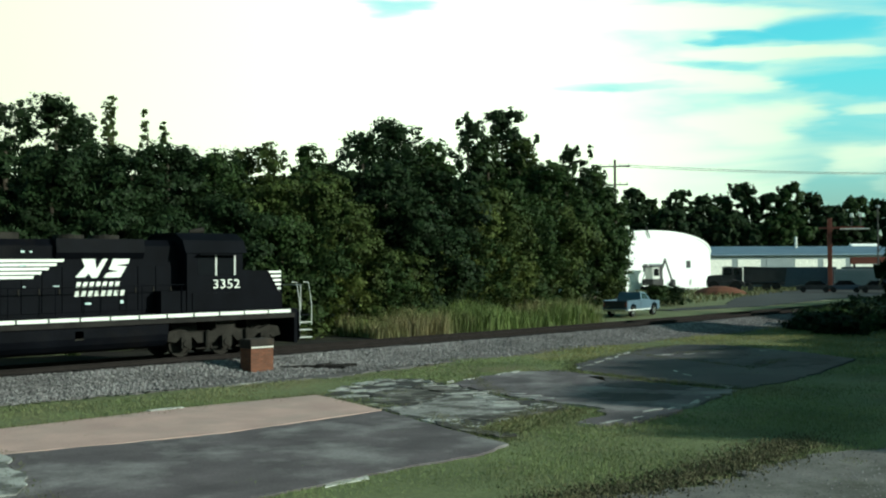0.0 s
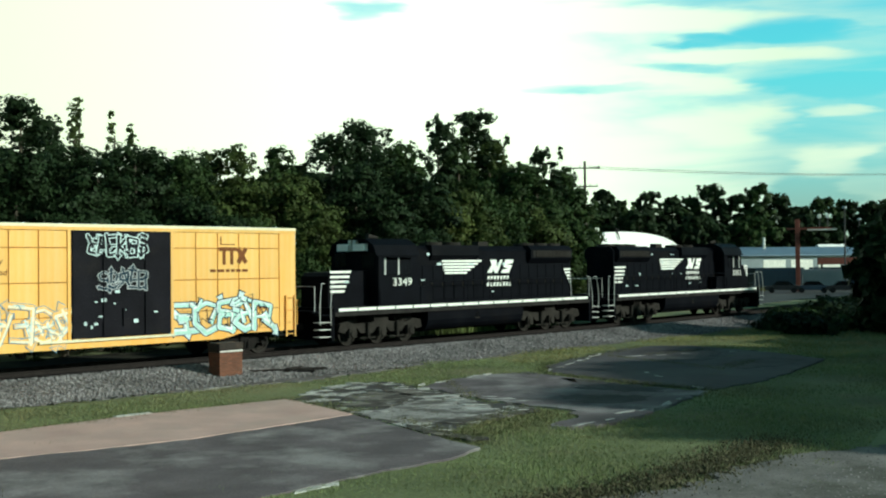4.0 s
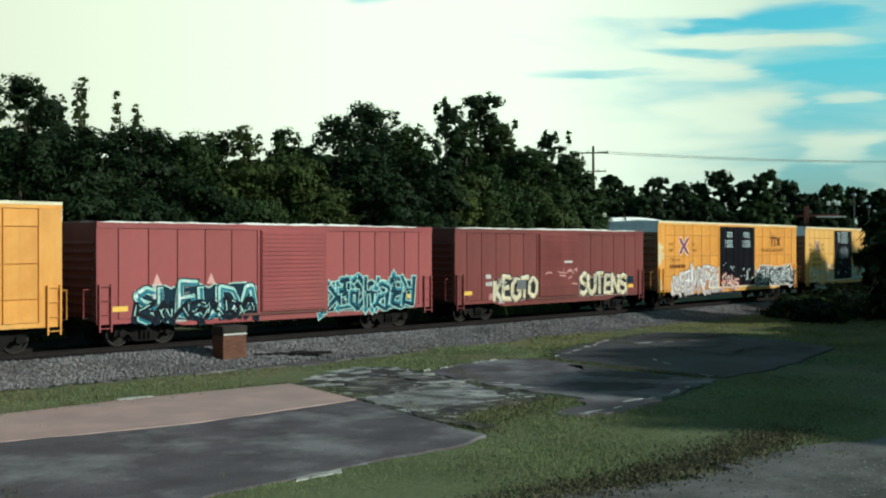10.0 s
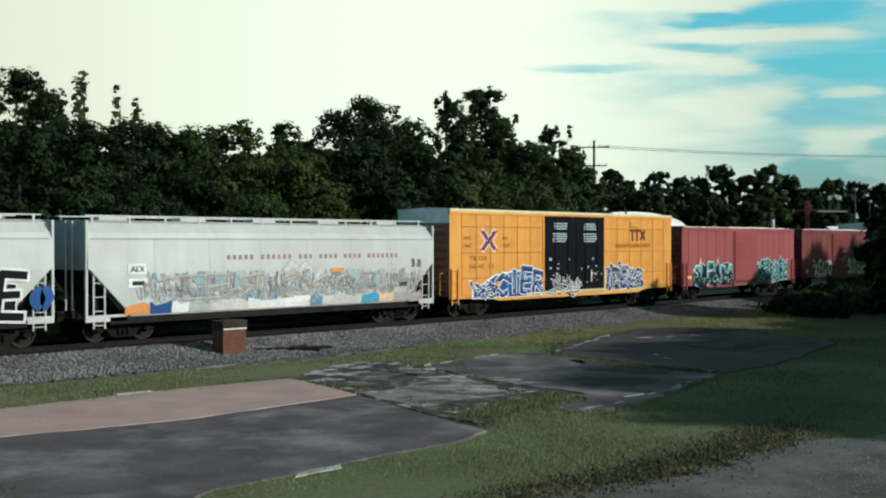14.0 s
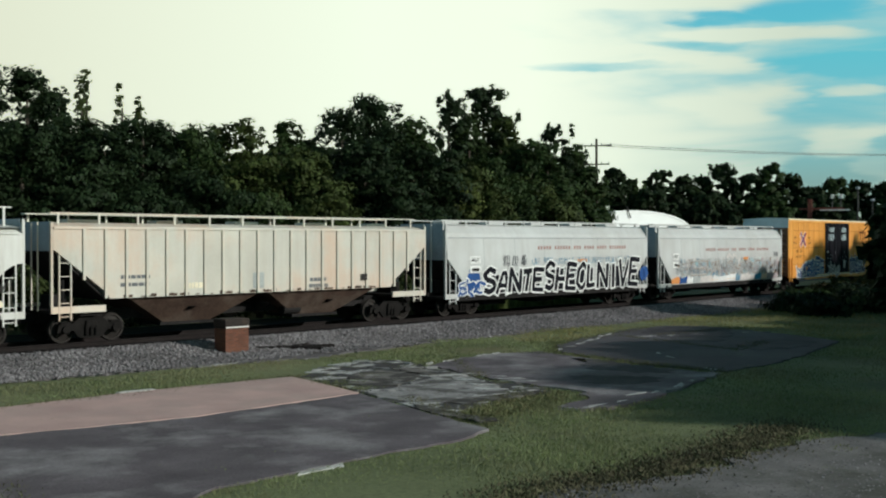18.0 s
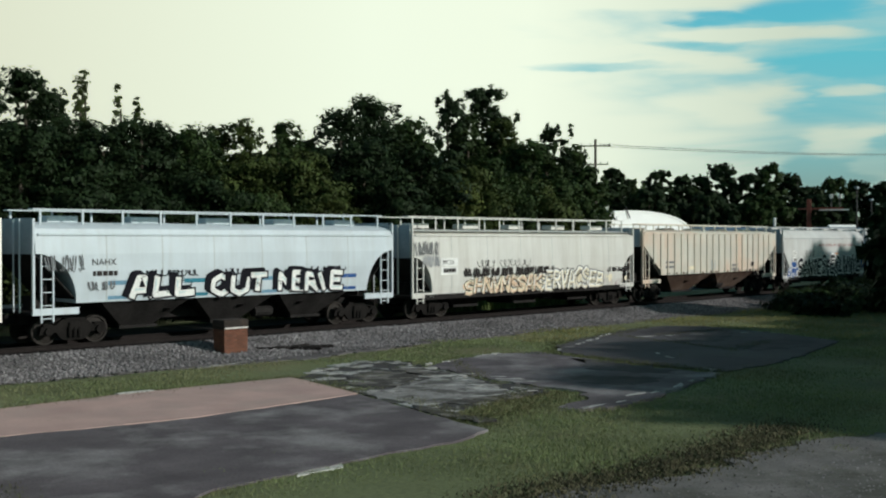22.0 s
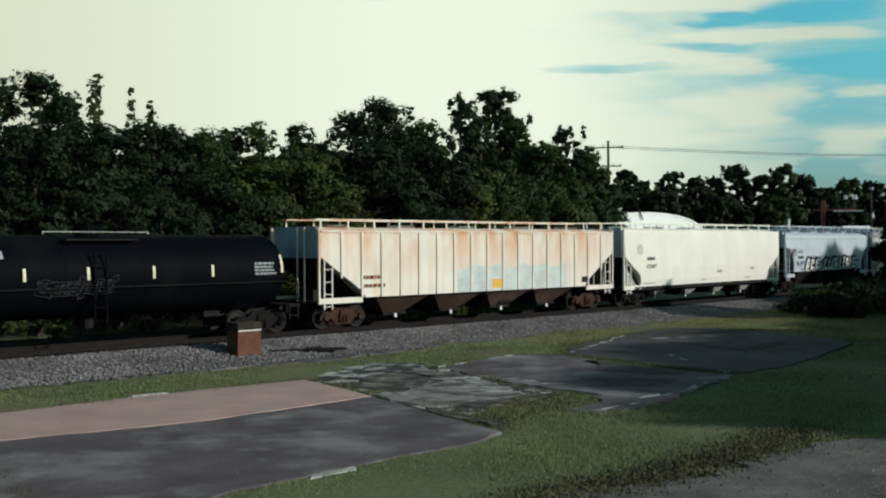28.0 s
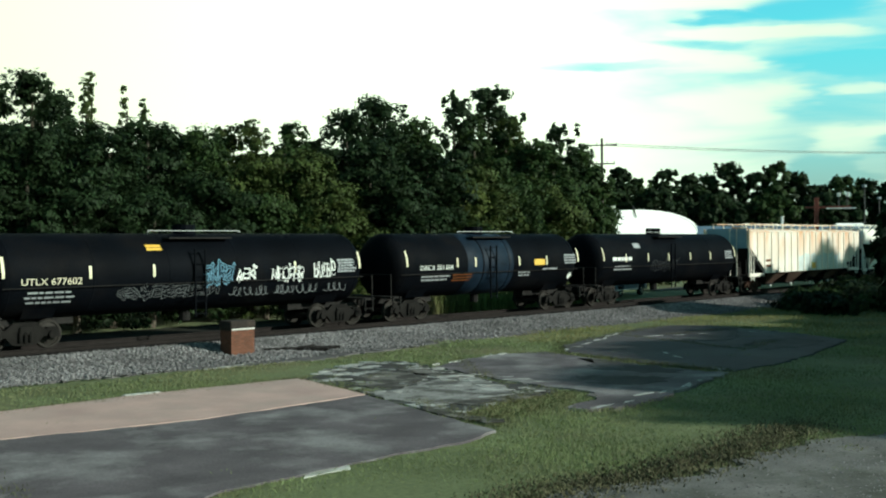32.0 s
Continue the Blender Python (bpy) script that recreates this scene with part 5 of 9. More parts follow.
def yard():
    # long low building with a blue-grey roof
    root = thing("warehouse", "long low warehouse with a blue-grey sheet roof", "warehouse", at=frame_at(145.5, 91.2, 165.0, 79.0))
    L, D, e, r = 36.0, 16.0, 4.7, 5.9
    part("wall", Geo().box(0, L, 0.0, 0.25, 0, e), M["wall_grey"], root)
    part("wall", Geo().box(0, L, D - 0.25, D, 0, e), M["wall_pale"], root)
    part("gable_wall", Geo().prism([(0.0, 0), (D, 0), (D, e), (D / 2, r - 0.1), (0, e)], -0.01, 0.24, "x"), M["wall_grey"], root, "grey gable wall")
    part("roof", Geo().prism([(-0.6, e - 0.1), (D / 2, r), (D + 0.6, e - 0.1), (D + 0.6, e + 0.1), (D / 2, r + 0.22), (-0.6, e + 0.1)], -0.4, L + 0.4, "x"), M["roof_blue"], root, "blue-grey sheet roof")
    for k in range(7):
        x = 1.2 + k * 4.9
        part("door", Geo().box(x, x + 3.9, -0.06, 0.02, 0.3, 4.0), M["white_band"] if k != 2 else M["wall_grey"], root, "wide pale roller door" if k != 2 else "grey roller door")
    part("roof_vent", Geo().cyl((19.0, 5.0, 5.8), (19.0, 5.0, 7.6), 0.22, 8), M["white_band"], root)
    # containers and trailers
    for i, (ax, ay, L, H, key) in enumerate([(136.0, 78.5, 12.2, 2.9, "container"), (142.0, 67.0, 12.2, 2.9, "container"), (134.4, 64.4, 5.6, 2.7, "wall_grey")]):
        root = thing("shipping_container", "blue-grey ribbed shipping container in the yard" if key == "container" else "pale grey shipping container in the yard", "container", "yard containers", frame_at(ax, ay, ax + 5.2, ay - 9.5))
        part("body", Geo().box(0, L, 0, 2.44, 0.15, H), M[key], root)
        rib = mesh_of("rib", Geo().box(0, 0.12, -0.05, 0.01, 0.3, H - 0.15), M[key])
        for k in range(int(L / 0.6)):
            part("rib", rib, None, root).matrix_basis = pose(0.3 + k * 0.6, 0, 0)
        for x in (0.3, L - 0.5):
            part("skid", Geo().box(x, x + 0.2, 0.1, 2.3, -0.05, 0.15), M["dark_machine"], root)
    # dark tipper lorry
    root = thing("tipper_lorry", "dark tipper lorry parked in the yard", "lorry", at=frame_at(122.4, 73.4, 126.6, 66.2))
    part("chassis", Geo().box(0, 7.4, 0.5, 1.9, 0.75, 1.05), M["dark_machine"], root)
    part("body", Geo().prism([(2.6, 1.15), (7.4, 1.15), (7.7, 2.9), (2.4, 3.1)], 0, 2.4), M["dark_machine"], root)
    part("cab", Geo().prism([(0, 1.0), (2.3, 1.0), (2.3, 3.0), (0.6, 3.0), (0.1, 2.0)], 0.1, 2.3), M["dark_machine"], root)
    part("windscreen", Geo().box(0.7, 1.9, 0.06, 0.12, 2.1, 2.8), M["glass"], root)
    for x in (1.0, 5.2, 6.4):
        for y in (0.15, 2.25):
            part("wheel", Geo().cyl((x, y - 0.15, 0.5), (x, y + 0.15, 0.5), 0.5, 14), M["tyre"], root)
    # small excavator in front of the white wall
    root = thing("excavator", "small dark excavator before the white building", "excavator", at=frame_at(112.9, 77.6, 118.4, 77.2))
    for y in (0.0, 1.5):
        part("crawler", Geo().prism([(-0.2, 0.35), (0.1, 0.0), (2.4, 0.0), (2.7, 0.35), (2.4, 0.7), (0.1, 0.7)], y, y + 0.45), M["tyre"], root)
    part("house", Geo().box(0.1, 2.3, 0.1, 1.8, 0.8, 1.6, 0.08), M["dark_machine"], root)
    cab = part("cab", Geo().box(0.2, 1.6, 0.2, 1.4, 1.6, 3.1, 0.06), M["wall_pale"], root, "pale cab")
    part("window", Geo().box(0.4, 1.4, 0.16, 0.21, 2.0, 2.9), M["glass"], cab)
    part("canopy", Geo().box(-0.1, 2.0, 0.0, 1.7, 3.1, 3.22), M["dark_machine"], root)
    part("boom", Geo().cyl((2.2, 0.9, 1.5), (3.6, 0.9, 4.1), 0.16, 6), M["dark_machine"], root)
    part("dipper_arm", Geo().cyl((3.5, 0.9, 4.1), (4.9, 0.9, 1.4), 0.13, 6), M["dark_machine"], root)
    part("bucket", Geo().prism([(4.5, 0.9), (5.2, 1.5), (5.3, 0.8), (4.9, 0.5)], 0.6, 1.2), M["dark_machine"], root)
    # a wheel loader beside the lorry
    root = thing("wheel_loader", "dark wheel loader parked beside the lorry", "wheel loader", at=frame_at(118.6, 73.6, 121.4, 68.8))
    part("chassis", Geo().box(0.0, 4.6, 0.4, 1.9, 0.7, 1.3, 0.05), M["dark_machine"], root)
    part("engine_cover", Geo().prism([(0.0, 1.3), (1.9, 1.3), (1.9, 2.1), (0.2, 1.95)], 0.5, 1.8), M["dark_machine"], root)
    cab = part("cab", Geo().prism([(1.9, 1.3), (3.2, 1.3), (3.35, 2.1), (3.2, 3.1), (1.95, 3.1)], 0.5, 1.8), M["dark_machine"], root)
    part("window", Geo().prism([(2.1, 2.1), (3.1, 2.1), (3.05, 2.9), (2.1, 2.9)], 0.46, 0.51), M["glass"], cab)
    part("lift_arm", Geo().cyl((3.0, 1.1, 1.5), (5.2, 1.1, 0.7), 0.14, 6), M["dark_machine"], root)
    part("bucket", Geo().prism([(5.0, 0.1), (5.9, 0.1), (5.5, 0.9), (5.1, 1.1)], 0.0, 2.3), M["dark_machine"], root)
    for x in (0.9, 3.6):
        for y in (0.25, 2.0):
            part("wheel", Geo().cyl((x, y - 0.2, 0.68), (x, y + 0.2, 0.68), 0.68, 14), M["tyre"], root)
    # dark cars parked in a row
    for k, (x, y) in enumerate(((120.6, 62.6), (122.2, 59.6), (123.6, 56.4))):
        root = thing("car", "dark parked car in the yard", "car", "cars parked in the yard", pose(x, y, 0.02, 0, 0, -62))
        part("body", Geo().prism([(0, 0.35), (0.05, 0.75), (0.9, 0.9), (3.5, 0.92), (4.1, 0.8), (4.2, 0.35)], 0, 1.7), M["container" if k == 1 else "dark_machine"], root)
        part("cabin", Geo().prism([(0.85, 0.88), (1.45, 1.4), (2.7, 1.42), (3.4, 0.9)], 0.12, 1.58), M["glass"], root, "dark glazed cabin")
        for wx in (0.8, 3.35):
            for wy in (0.08, 1.62):
                part("wheel", Geo().cyl((wx, wy - 0.1, 0.32), (wx, wy + 0.1, 0.32), 0.32, 12), M["tyre"], root)
    # heap of red earth
    rnd = random.Random(6)
    g = Geo().loft([[(3.2 * k * math.cos(a) * rnd.uniform(0.9, 1.1), 1.6 * k * math.sin(a) * rnd.uniform(0.9, 1.1), z) for a in [i * 0.42 for i in range(15)]] for k, z in ((1.0, -0.05), (0.8, 0.4), (0.5, 0.75), (0.15, 0.95))])
    tagged(part("earth_heap", g, M["red_dirt"]), "low heap of red earth in the yard", "earth heap").matrix_basis = pose(110.0, 66.5, 0, 0, 0, -60)
    # red steel frame with flood lamps
    root = thing("steel_gantry", "tall red steel post with cross arms and white lamps", "gantry", at=pose(128.5, 62.2, 0, 0, 0, -60))
    part("post", Geo().box(-0.27, 0.27, -0.2, 0.2, -0.1, 9.0, 0.03), M["red_steel"], root)
    part("cross_arm", Geo().box(-1.3, 4.0, -0.1, 0.1, 7.7, 7.95), M["red_steel"], root)
    part("canopy", Geo().box(1.2, 4.6, -0.8, 0.8, 7.6, 7.75), M["white_band"], root, "white canopy panel")
    for x in (2.6, 3.6):
        part("lamp", Geo().box(x - 0.2, x + 0.2, -0.2, 0.2, 9.1, 9.6, 0.05), M["wall_pale"], root, "white lamp housing")
        part("lamp_post", Geo().cyl((x, 0, 7.9), (x, 0, 9.1), 0.06, 6), M["dark_machine"], root)
    # a red beam of unclear use; its legs are added
    root = thing("red_beam", "red steel beam in the yard, on added legs", "conveyor", at=frame_at(139.0, 64.5, 145.0, 56.0))
    part("beam", Geo().box(0, 7.5, -0.4, 0.4, 3.3, 4.2, 0.05), M["red_steel"], root)
    for x in (0.4, 3.6, 7.0):
        part("leg", Geo().box(x, x + 0.2, -0.3, 0.3, -0.1, 3.3), M["dark_machine"], root)
    root = thing("shed", "small white gabled shed in the yard", "shed", at=frame_at(176.0, 80.0, 180.0, 77.5))
    part("wall", Geo().box(0, 4.5, 0, 5, 0, 4.6), M["wall_pale"], root)
    part("roof", Geo().prism([(-0.4, 4.5), (2.5, 6.3), (5.4, 4.5), (5.4, 4.7), (2.5, 6.55), (-0.4, 4.7)], -0.3, 4.8, "x"), M["dome"], root)
    for x, y, h in ((135.0, 59.0, 10.5), (150.0, 63.5, 9.5)):
        root = thing("lamp_post", "slim dark lamp post in the yard", "lamp post", "yard lamp posts", pose(x, y, 0))
        part("post", Geo().cyl((0, 0, -0.1), (0, 0, h), 0.13, 8, 0.08), M["dark_machine"], root)
        part("lamp_head", Geo().box(-0.3, 0.3, -0.2, 0.2, h - 0.1, h + 0.2, 0.05), M["wall_grey"], root)


yard()


def pole_line():
    spots = [(89.0, 65.6, 14.1), (158.0, 52.5, 16.4), (224.0, 30.0, 16.0)]
    for x, y, h in spots:
        root = thing("utility_pole", "weathered wooden utility pole with cross arms", "utility pole", "utility poles", pose(x, y, 0, 0, 0, 38))
        part("post", Geo().cyl((0, 0, -0.2), (0, 0, h), 0.19, 9, 0.13), M["pole"], root)
        for z, w in ((h - 0.75, 1.5), (h - 2.6, 1.3)):
            arm = part("cross_arm", Geo().box(-0.06, 0.06, -w, w, z, z + 0.13), M["pole"], root)
            for y2 in (-w + 0.1, -0.5, 0.5, w - 0.1):
                part("insulator", Geo().cyl((0, y2, z + 0.13), (0, y2, z + 0.34), 0.05, 6), M["wall_grey"], arm)
    for (x0, y0, h0), (x1, y1, h1) in zip(spots[:-1], spots[1:]):
        for off, drop in ((-1.2, 0.62), (0.5, 0.62)):
            pts = []
            for i in range(17):
                k = i / 16
                sag = 0.5 * 4 * k * (1 - k)
                pts.append((x0 + (x1 - x0) * k + off * 0.34, y0 + (y1 - y0) * k + off * 0.94, h0 + (h1 - h0) * k - drop - sag))
            tagged(part("overhead_wire", Geo().tube(pts, 0.034, 4), M["wire"]), "black overhead wire between utility poles", "wire", "overhead wires")


pole_line()


def pickup():
    root = thing("pickup_truck", "pale blue pickup truck parked behind the track", "pickup truck", at=pose(60.9, 44.9, 0.02, 0, 0, 10))
    hw = 0.925
    part("bed_side", Geo().prism([(0, 0.45), (0.42, 0.45), (0.55, 0.8), (0.95, 0.95), (1.35, 0.8), (1.48, 0.45), (2.1, 0.45), (2.1, 1.18), (0, 1.15)], -hw, -hw + 0.09), M["pickup"], root)
    part("bed_side", Geo().prism([(0, 0.45), (0.42, 0.45), (0.55, 0.8), (0.95, 0.95), (1.35, 0.8), (1.48, 0.45), (2.1, 0.45), (2.1, 1.18), (0, 1.15)], hw - 0.09, hw), M["pickup"], root)
    part("bed_floor", Geo().box(0.02, 2.1, -hw + 0.09, hw - 0.09, 0.6, 0.68), M["dark_machine"], root)
    part("tailgate", Geo().box(-0.05, 0.02, -hw + 0.05, hw - 0.05, 0.5, 1.12, 0.015), M["dark_machine"], root, "dark tailgate")
    part("rear_bumper", Geo().box(-0.2, -0.06, -hw + 0.05, hw - 0.05, 0.4, 0.58, 0.02), M["chrome"], root)
    cab = part("cab", Geo().loft([[(2.12, -hw, 0.42), (3.75, -hw, 0.42), (3.75, hw, 0.42), (2.12, hw, 0.42)], [(2.12, -hw, 1.15), (3.75, -hw, 1.1), (3.75, hw, 1.1), (2.12, hw, 1.15)],
                                  [(2.28, -hw + 0.14, 1.68), (3.05, -hw + 0.14, 1.68), (3.05, hw - 0.14, 1.68), (2.28, hw - 0.14, 1.68)]]), M["pickup"], root)
    side = [(2.32, 1.2), (3.5, 1.18), (3.02, 1.6), (2.4, 1.6)]
    for s in (-1, 1):
        g = Geo().add([(x, s * (hw + 0.008 - 0.14 * (z - 1.12) / 0.56), z) for x, z in side] + [(x, s * (hw - 0.012 - 0.14 * (z - 1.12) / 0.56), z) for x, z in side], [(0, 1, 2, 3), (7, 6, 5, 4), (0, 4, 5, 1), (1, 5, 6, 2), (2, 6, 7, 3), (3, 7, 4, 0)])
        part("side_window", g, M["glass"], cab)
    part("rear_window", Geo().add([(2.15, -0.65, 1.22), (2.15, 0.65, 1.22), (2.265, 0.6, 1.6), (2.265, -0.6, 1.6), (2.2, -0.65, 1.22), (2.2, 0.65, 1.22), (2.3, 0.6, 1.6), (2.3, -0.6, 1.6)],
                                  [(0, 1, 2, 3), (7, 6, 5, 4), (0, 4, 5, 1), (1, 5, 6, 2), (2, 6, 7, 3), (3, 7, 4, 0)]), M["glass"], cab)
    part("windscreen", Geo().add([(3.72, -0.75, 1.12), (3.72, 0.75, 1.12), (3.1, 0.66, 1.64), (3.1, -0.66, 1.64), (3.76, -0.75, 1.13), (3.76, 0.75, 1.13), (3.14, 0.66, 1.65), (3.14, -0.66, 1.65)],
                                 [(0, 1, 2, 3), (7, 6, 5, 4), (0, 4, 5, 1), (1, 5, 6, 2), (2, 6, 7, 3), (3, 7, 4, 0)]), M["glass"], cab)
    part("bonnet", Geo().prism([(3.75, 0.42), (3.8, 0.42), (3.95, 0.82), (4.35, 0.95), (4.75, 0.82), (4.88, 0.42), (5.25, 0.45), (5.28, 0.95), (5.1, 1.04), (3.75, 1.1)], -hw, hw), M["pickup"], root)
    part("front_bumper", Geo().box(5.26, 5.4, -hw + 0.03, hw - 0.03, 0.4, 0.6, 0.02), M["chrome"], root)
    part("stripe", Geo().box(0.1, 3.7, -hw - 0.012, -hw + 0.01, 0.46, 0.52), M["white"], root, "pale lower trim")
    for x in (0.95, 4.35):
        for y in (-hw + 0.02, hw - 0.24):
            tyre = part("wheel", Geo().cyl((x, y, 0.36), (x, y + 0.22, 0.36), 0.36, 18), M["tyre"], root)
            part("rim", Geo().cyl((x, y - 0.01, 0.36), (x, y + 0.23, 0.36), 0.2, 12), M["chrome"], tyre)
    for s in (-1, 1):
        part("tail_light", Geo().box(-0.06, 0.0, s * (hw - 0.1) - 0.07, s * (hw - 0.1) + 0.07, 0.75, 1.0), M["red_steel"], root, "red tail light")


pickup()

# ---- lettering and paint on the cars ----


def lay(name, polys, mat, parent, yf, eps, label="", step=0.0003):
    """Flat shapes (x, z) laid on a car's near side, whose surface is at yf(z)."""
    v, f = [], []
    for k, poly in enumerate(polys):
        n = len(v)
        v += [(x, yf(z) - eps - k * step, z) for x, z in poly]
        f.append(tuple(range(n, n + len(poly))))
    ob = raw(name, v, f, mat, parent)
    if label:
        ob["label"] = label
    return ob


def rect(x0, x1, z0, z1, slant=0.0):
    return [(x0, z0), (x1, z0), (x1 + slant * (z1 - z0), z1), (x0 + slant * (z1 - z0), z1)]


def words(text, x, z, height, mat, parent, yf, eps=0.012, width=1.0, name="lettering", label="", shear=0.0, align="LEFT"):
    """Letters of the built-in font, laid on the near side; x, z is the foot of the line."""
    cu = bpy.data.curves.new("lettering", "FONT")
    cu.body, cu.size, cu.align_x, cu.shear, cu.resolution_u = text, height * 1.4, align, shear, 3
    cu.offset = 0.0
    tmp = new("lettering", cu)
    me = bpy.data.meshes.new_from_object(tmp.evaluated_get(bpy.context.evaluated_depsgraph_get()))
    bpy.data.objects.remove(tmp)
    me.materials.clear()
    bm = bmesh.new()
    bm.from_mesh(me)
    bpy.data.meshes.remove(me)
    left = set(bm.verts)
    while left:  # each letter is a part of its own
        seed_vert = min(left, key=lambda q: (q.co.x, q.co.y))
        island, todo = {seed_vert}, [seed_vert]
        while todo:
            for e in todo.pop().link_edges:
                for q in e.verts:
                    if q not in island:
                        island.add(q)
                        todo.append(q)
        left -= island
        order = {q: i for i, q in enumerate(sorted(island, key=lambda q: q.index))}
        verts = [(x + q.co.x * width, yf(z + q.co.y) - eps, z + q.co.y) for q in order]
        faces = {f for q in island for f in q.link_faces}
        ob = raw(name, verts, [tuple(order[q] for q in f.verts) for f in sorted(faces, key=lambda f: f.index)], mat, parent)
        if label:
            ob["label"] = label
    bm.free()


def bars(lines, x, z, w, h, gap, mat, parent, yf, seed=1, name="small_print", eps=0.012):
    """Rows of small print that cannot be read."""
    rnd = random.Random(seed)
    for k in range(lines):
        polys = []
        a = x + rnd.uniform(0, 0.08) * w
        end = x + w * rnd.uniform(0.82, 1.0)
        while a < end:
            b = min(end, a + rnd.uniform(0.07, 0.2) * w)
            polys.append(rect(a, b, z - k * (h + gap), z - k * (h + gap) + h))
            a = b + 0.03 * w
        if name != "small_print":
            for poly in polys:
                lay(name, [poly], mat, parent, yf, eps)
        else:
            lay(name, polys, mat, parent, yf, eps, step=0.00002)


def owner_name(car, x, z, length, yf):
    """The owner's name in six words, as plain bars of the letters' size."""
    sizes = (5, 6, 3, 4, 4, 7)
    pitch = length / (sum(sizes) + len(sizes) - 1)
    for n in sizes:
        for k in range(n):
            lay("owner_name", [rect(x + k * pitch, x + (k + 0.55) * pitch, z, z + 0.17)], M["ink_red"], car, yf, 0.012, "faded red owner's name", step=0.0)
        x += (n + 1) * pitch


GLYPHS = {"A": [[(0, 0), (0.4, 1), (0.65, 1), (1, 0)], [(0.2, 0.38), (0.85, 0.38)]], "L": [[(0.1, 1), (0.05, 0.05), (0.9, 0.1)]], "O": [[(0.5, 0), (0, 0.25), (0.05, 0.75), (0.5, 1), (1, 0.75), (0.95, 0.25), (0.5, 0)]],
          "U": [[(0, 1), (0.05, 0.2), (0.5, 0), (0.95, 0.2), (1, 1)]], "T": [[(0, 0.95), (1, 1)], [(0.5, 1), (0.45, 0)]], "N": [[(0, 0), (0.05, 1), (0.95, 0.05), (1, 1)]], "E": [[(1, 0.95), (0.05, 1), (0, 0.05), (1, 0)], [(0, 0.5), (0.8, 0.52)]],
          "R": [[(0, 0), (0.05, 1), (0.9, 0.85), (0.8, 0.5), (0.1, 0.45)], [(0.4, 0.45), (1, 0)]], "V": [[(0, 1), (0.45, 0), (1, 1)]], "S": [[(1, 0.85), (0.5, 1), (0, 0.78), (0.2, 0.56), (0.85, 0.44), (1, 0.2), (0.5, 0), (0, 0.12)]],
          "H": [[(0, 0), (0.05, 1)], [(1, 0), (0.95, 1)], [(0, 0.5), (1, 0.5)]], "I": [[(0.5, 0), (0.5, 1)]], "K": [[(0, 0), (0.05, 1)], [(0.95, 1), (0.1, 0.5), (1, 0)]], "C": [[(1, 0.85), (0.5, 1), (0, 0.7), (0.05, 0.25), (0.5, 0), (1, 0.15)]],
          "M": [[(0, 0), (0.1, 1), (0.5, 0.35), (0.9, 1), (1, 0)]], "G": [[(1, 0.85), (0.5, 1), (0, 0.7), (0.05, 0.25), (0.5, 0), (1, 0.2), (0.95, 0.5), (0.55, 0.5)]], "D": [[(0, 0), (0.05, 1), (0.7, 0.9), (1, 0.5), (0.75, 0.1), (0, 0)]],
          "B": [[(0, 0), (0.05, 1), (0.8, 0.9), (0.75, 0.55), (0.1, 0.5), (0.95, 0.4), (0.9, 0.08), (0, 0)]]}


def stroke_polys(points, w, w1=None):
    """A stroke along the points, its width going from w to w1."""
    polys = []
    w1 = w if w1 is None else w1
    n = len(points) - 1
    wide = [w + (w1 - w) * i / n for i in range(n + 1)]
    for i, ((x0, z0), (x1, z1)) in enumerate(zip(points[:-1], points[1:])):
        d = math.hypot(x1 - x0, z1 - z0) or 1
        nx, nz = -(z1 - z0) / d / 2, (x1 - x0) / d / 2
        p, q = wide[i], wide[i + 1]
        polys.append([(x0 + nx * p, z0 + nz * p), (x0 - nx * p, z0 - nz * p), (x1 - nx * q, z1 - nz * q), (x1 + nx * q, z1 + nz * q)])
    for (x, z), p in list(zip(points, wide))[1:-1]:
        polys.append([(x + p / 2 * math.cos(a), z + p / 2 * math.sin(a)) for a in [i * math.pi / 3 + 0.3 for i in range(6)]])
    return polys


def coats(name, layers, parent, yf, eps):
    """One painted letter: coats of paint, each a list of shapes in its own colour, over one another."""
    v, f, idx = [], [], []
    me = bpy.data.meshes.new(name)
    for k, (key, polys) in enumerate(layers):
        me.materials.append(M[key])
        for j, poly in enumerate(polys):
            n = len(v)
            v += [(x, yf(z) - eps - k * 0.0012 - j * 0.00002, z) for x, z in poly]
            f.append(tuple(range(n, n + len(poly))))
            idx.append(k)
    me.from_pydata(v, [], f)
    me.polygons.foreach_set("material_index", idx)
    ob = new(name, me)
    ob.parent = parent
    return ob


def clear_plane(side, z0, z1):
    """One tilted plane that clears the bulge of the side between two heights."""
    slope = (side(z1) - side(z0)) / (z1 - z0)
    bulge = min(side(z0 + (z1 - z0) * k / 10) - side(z0) - slope * (z1 - z0) * k / 10 for k in range(-1, 12))
    return lambda z: side(z0) + slope * (z - z0) + bulge


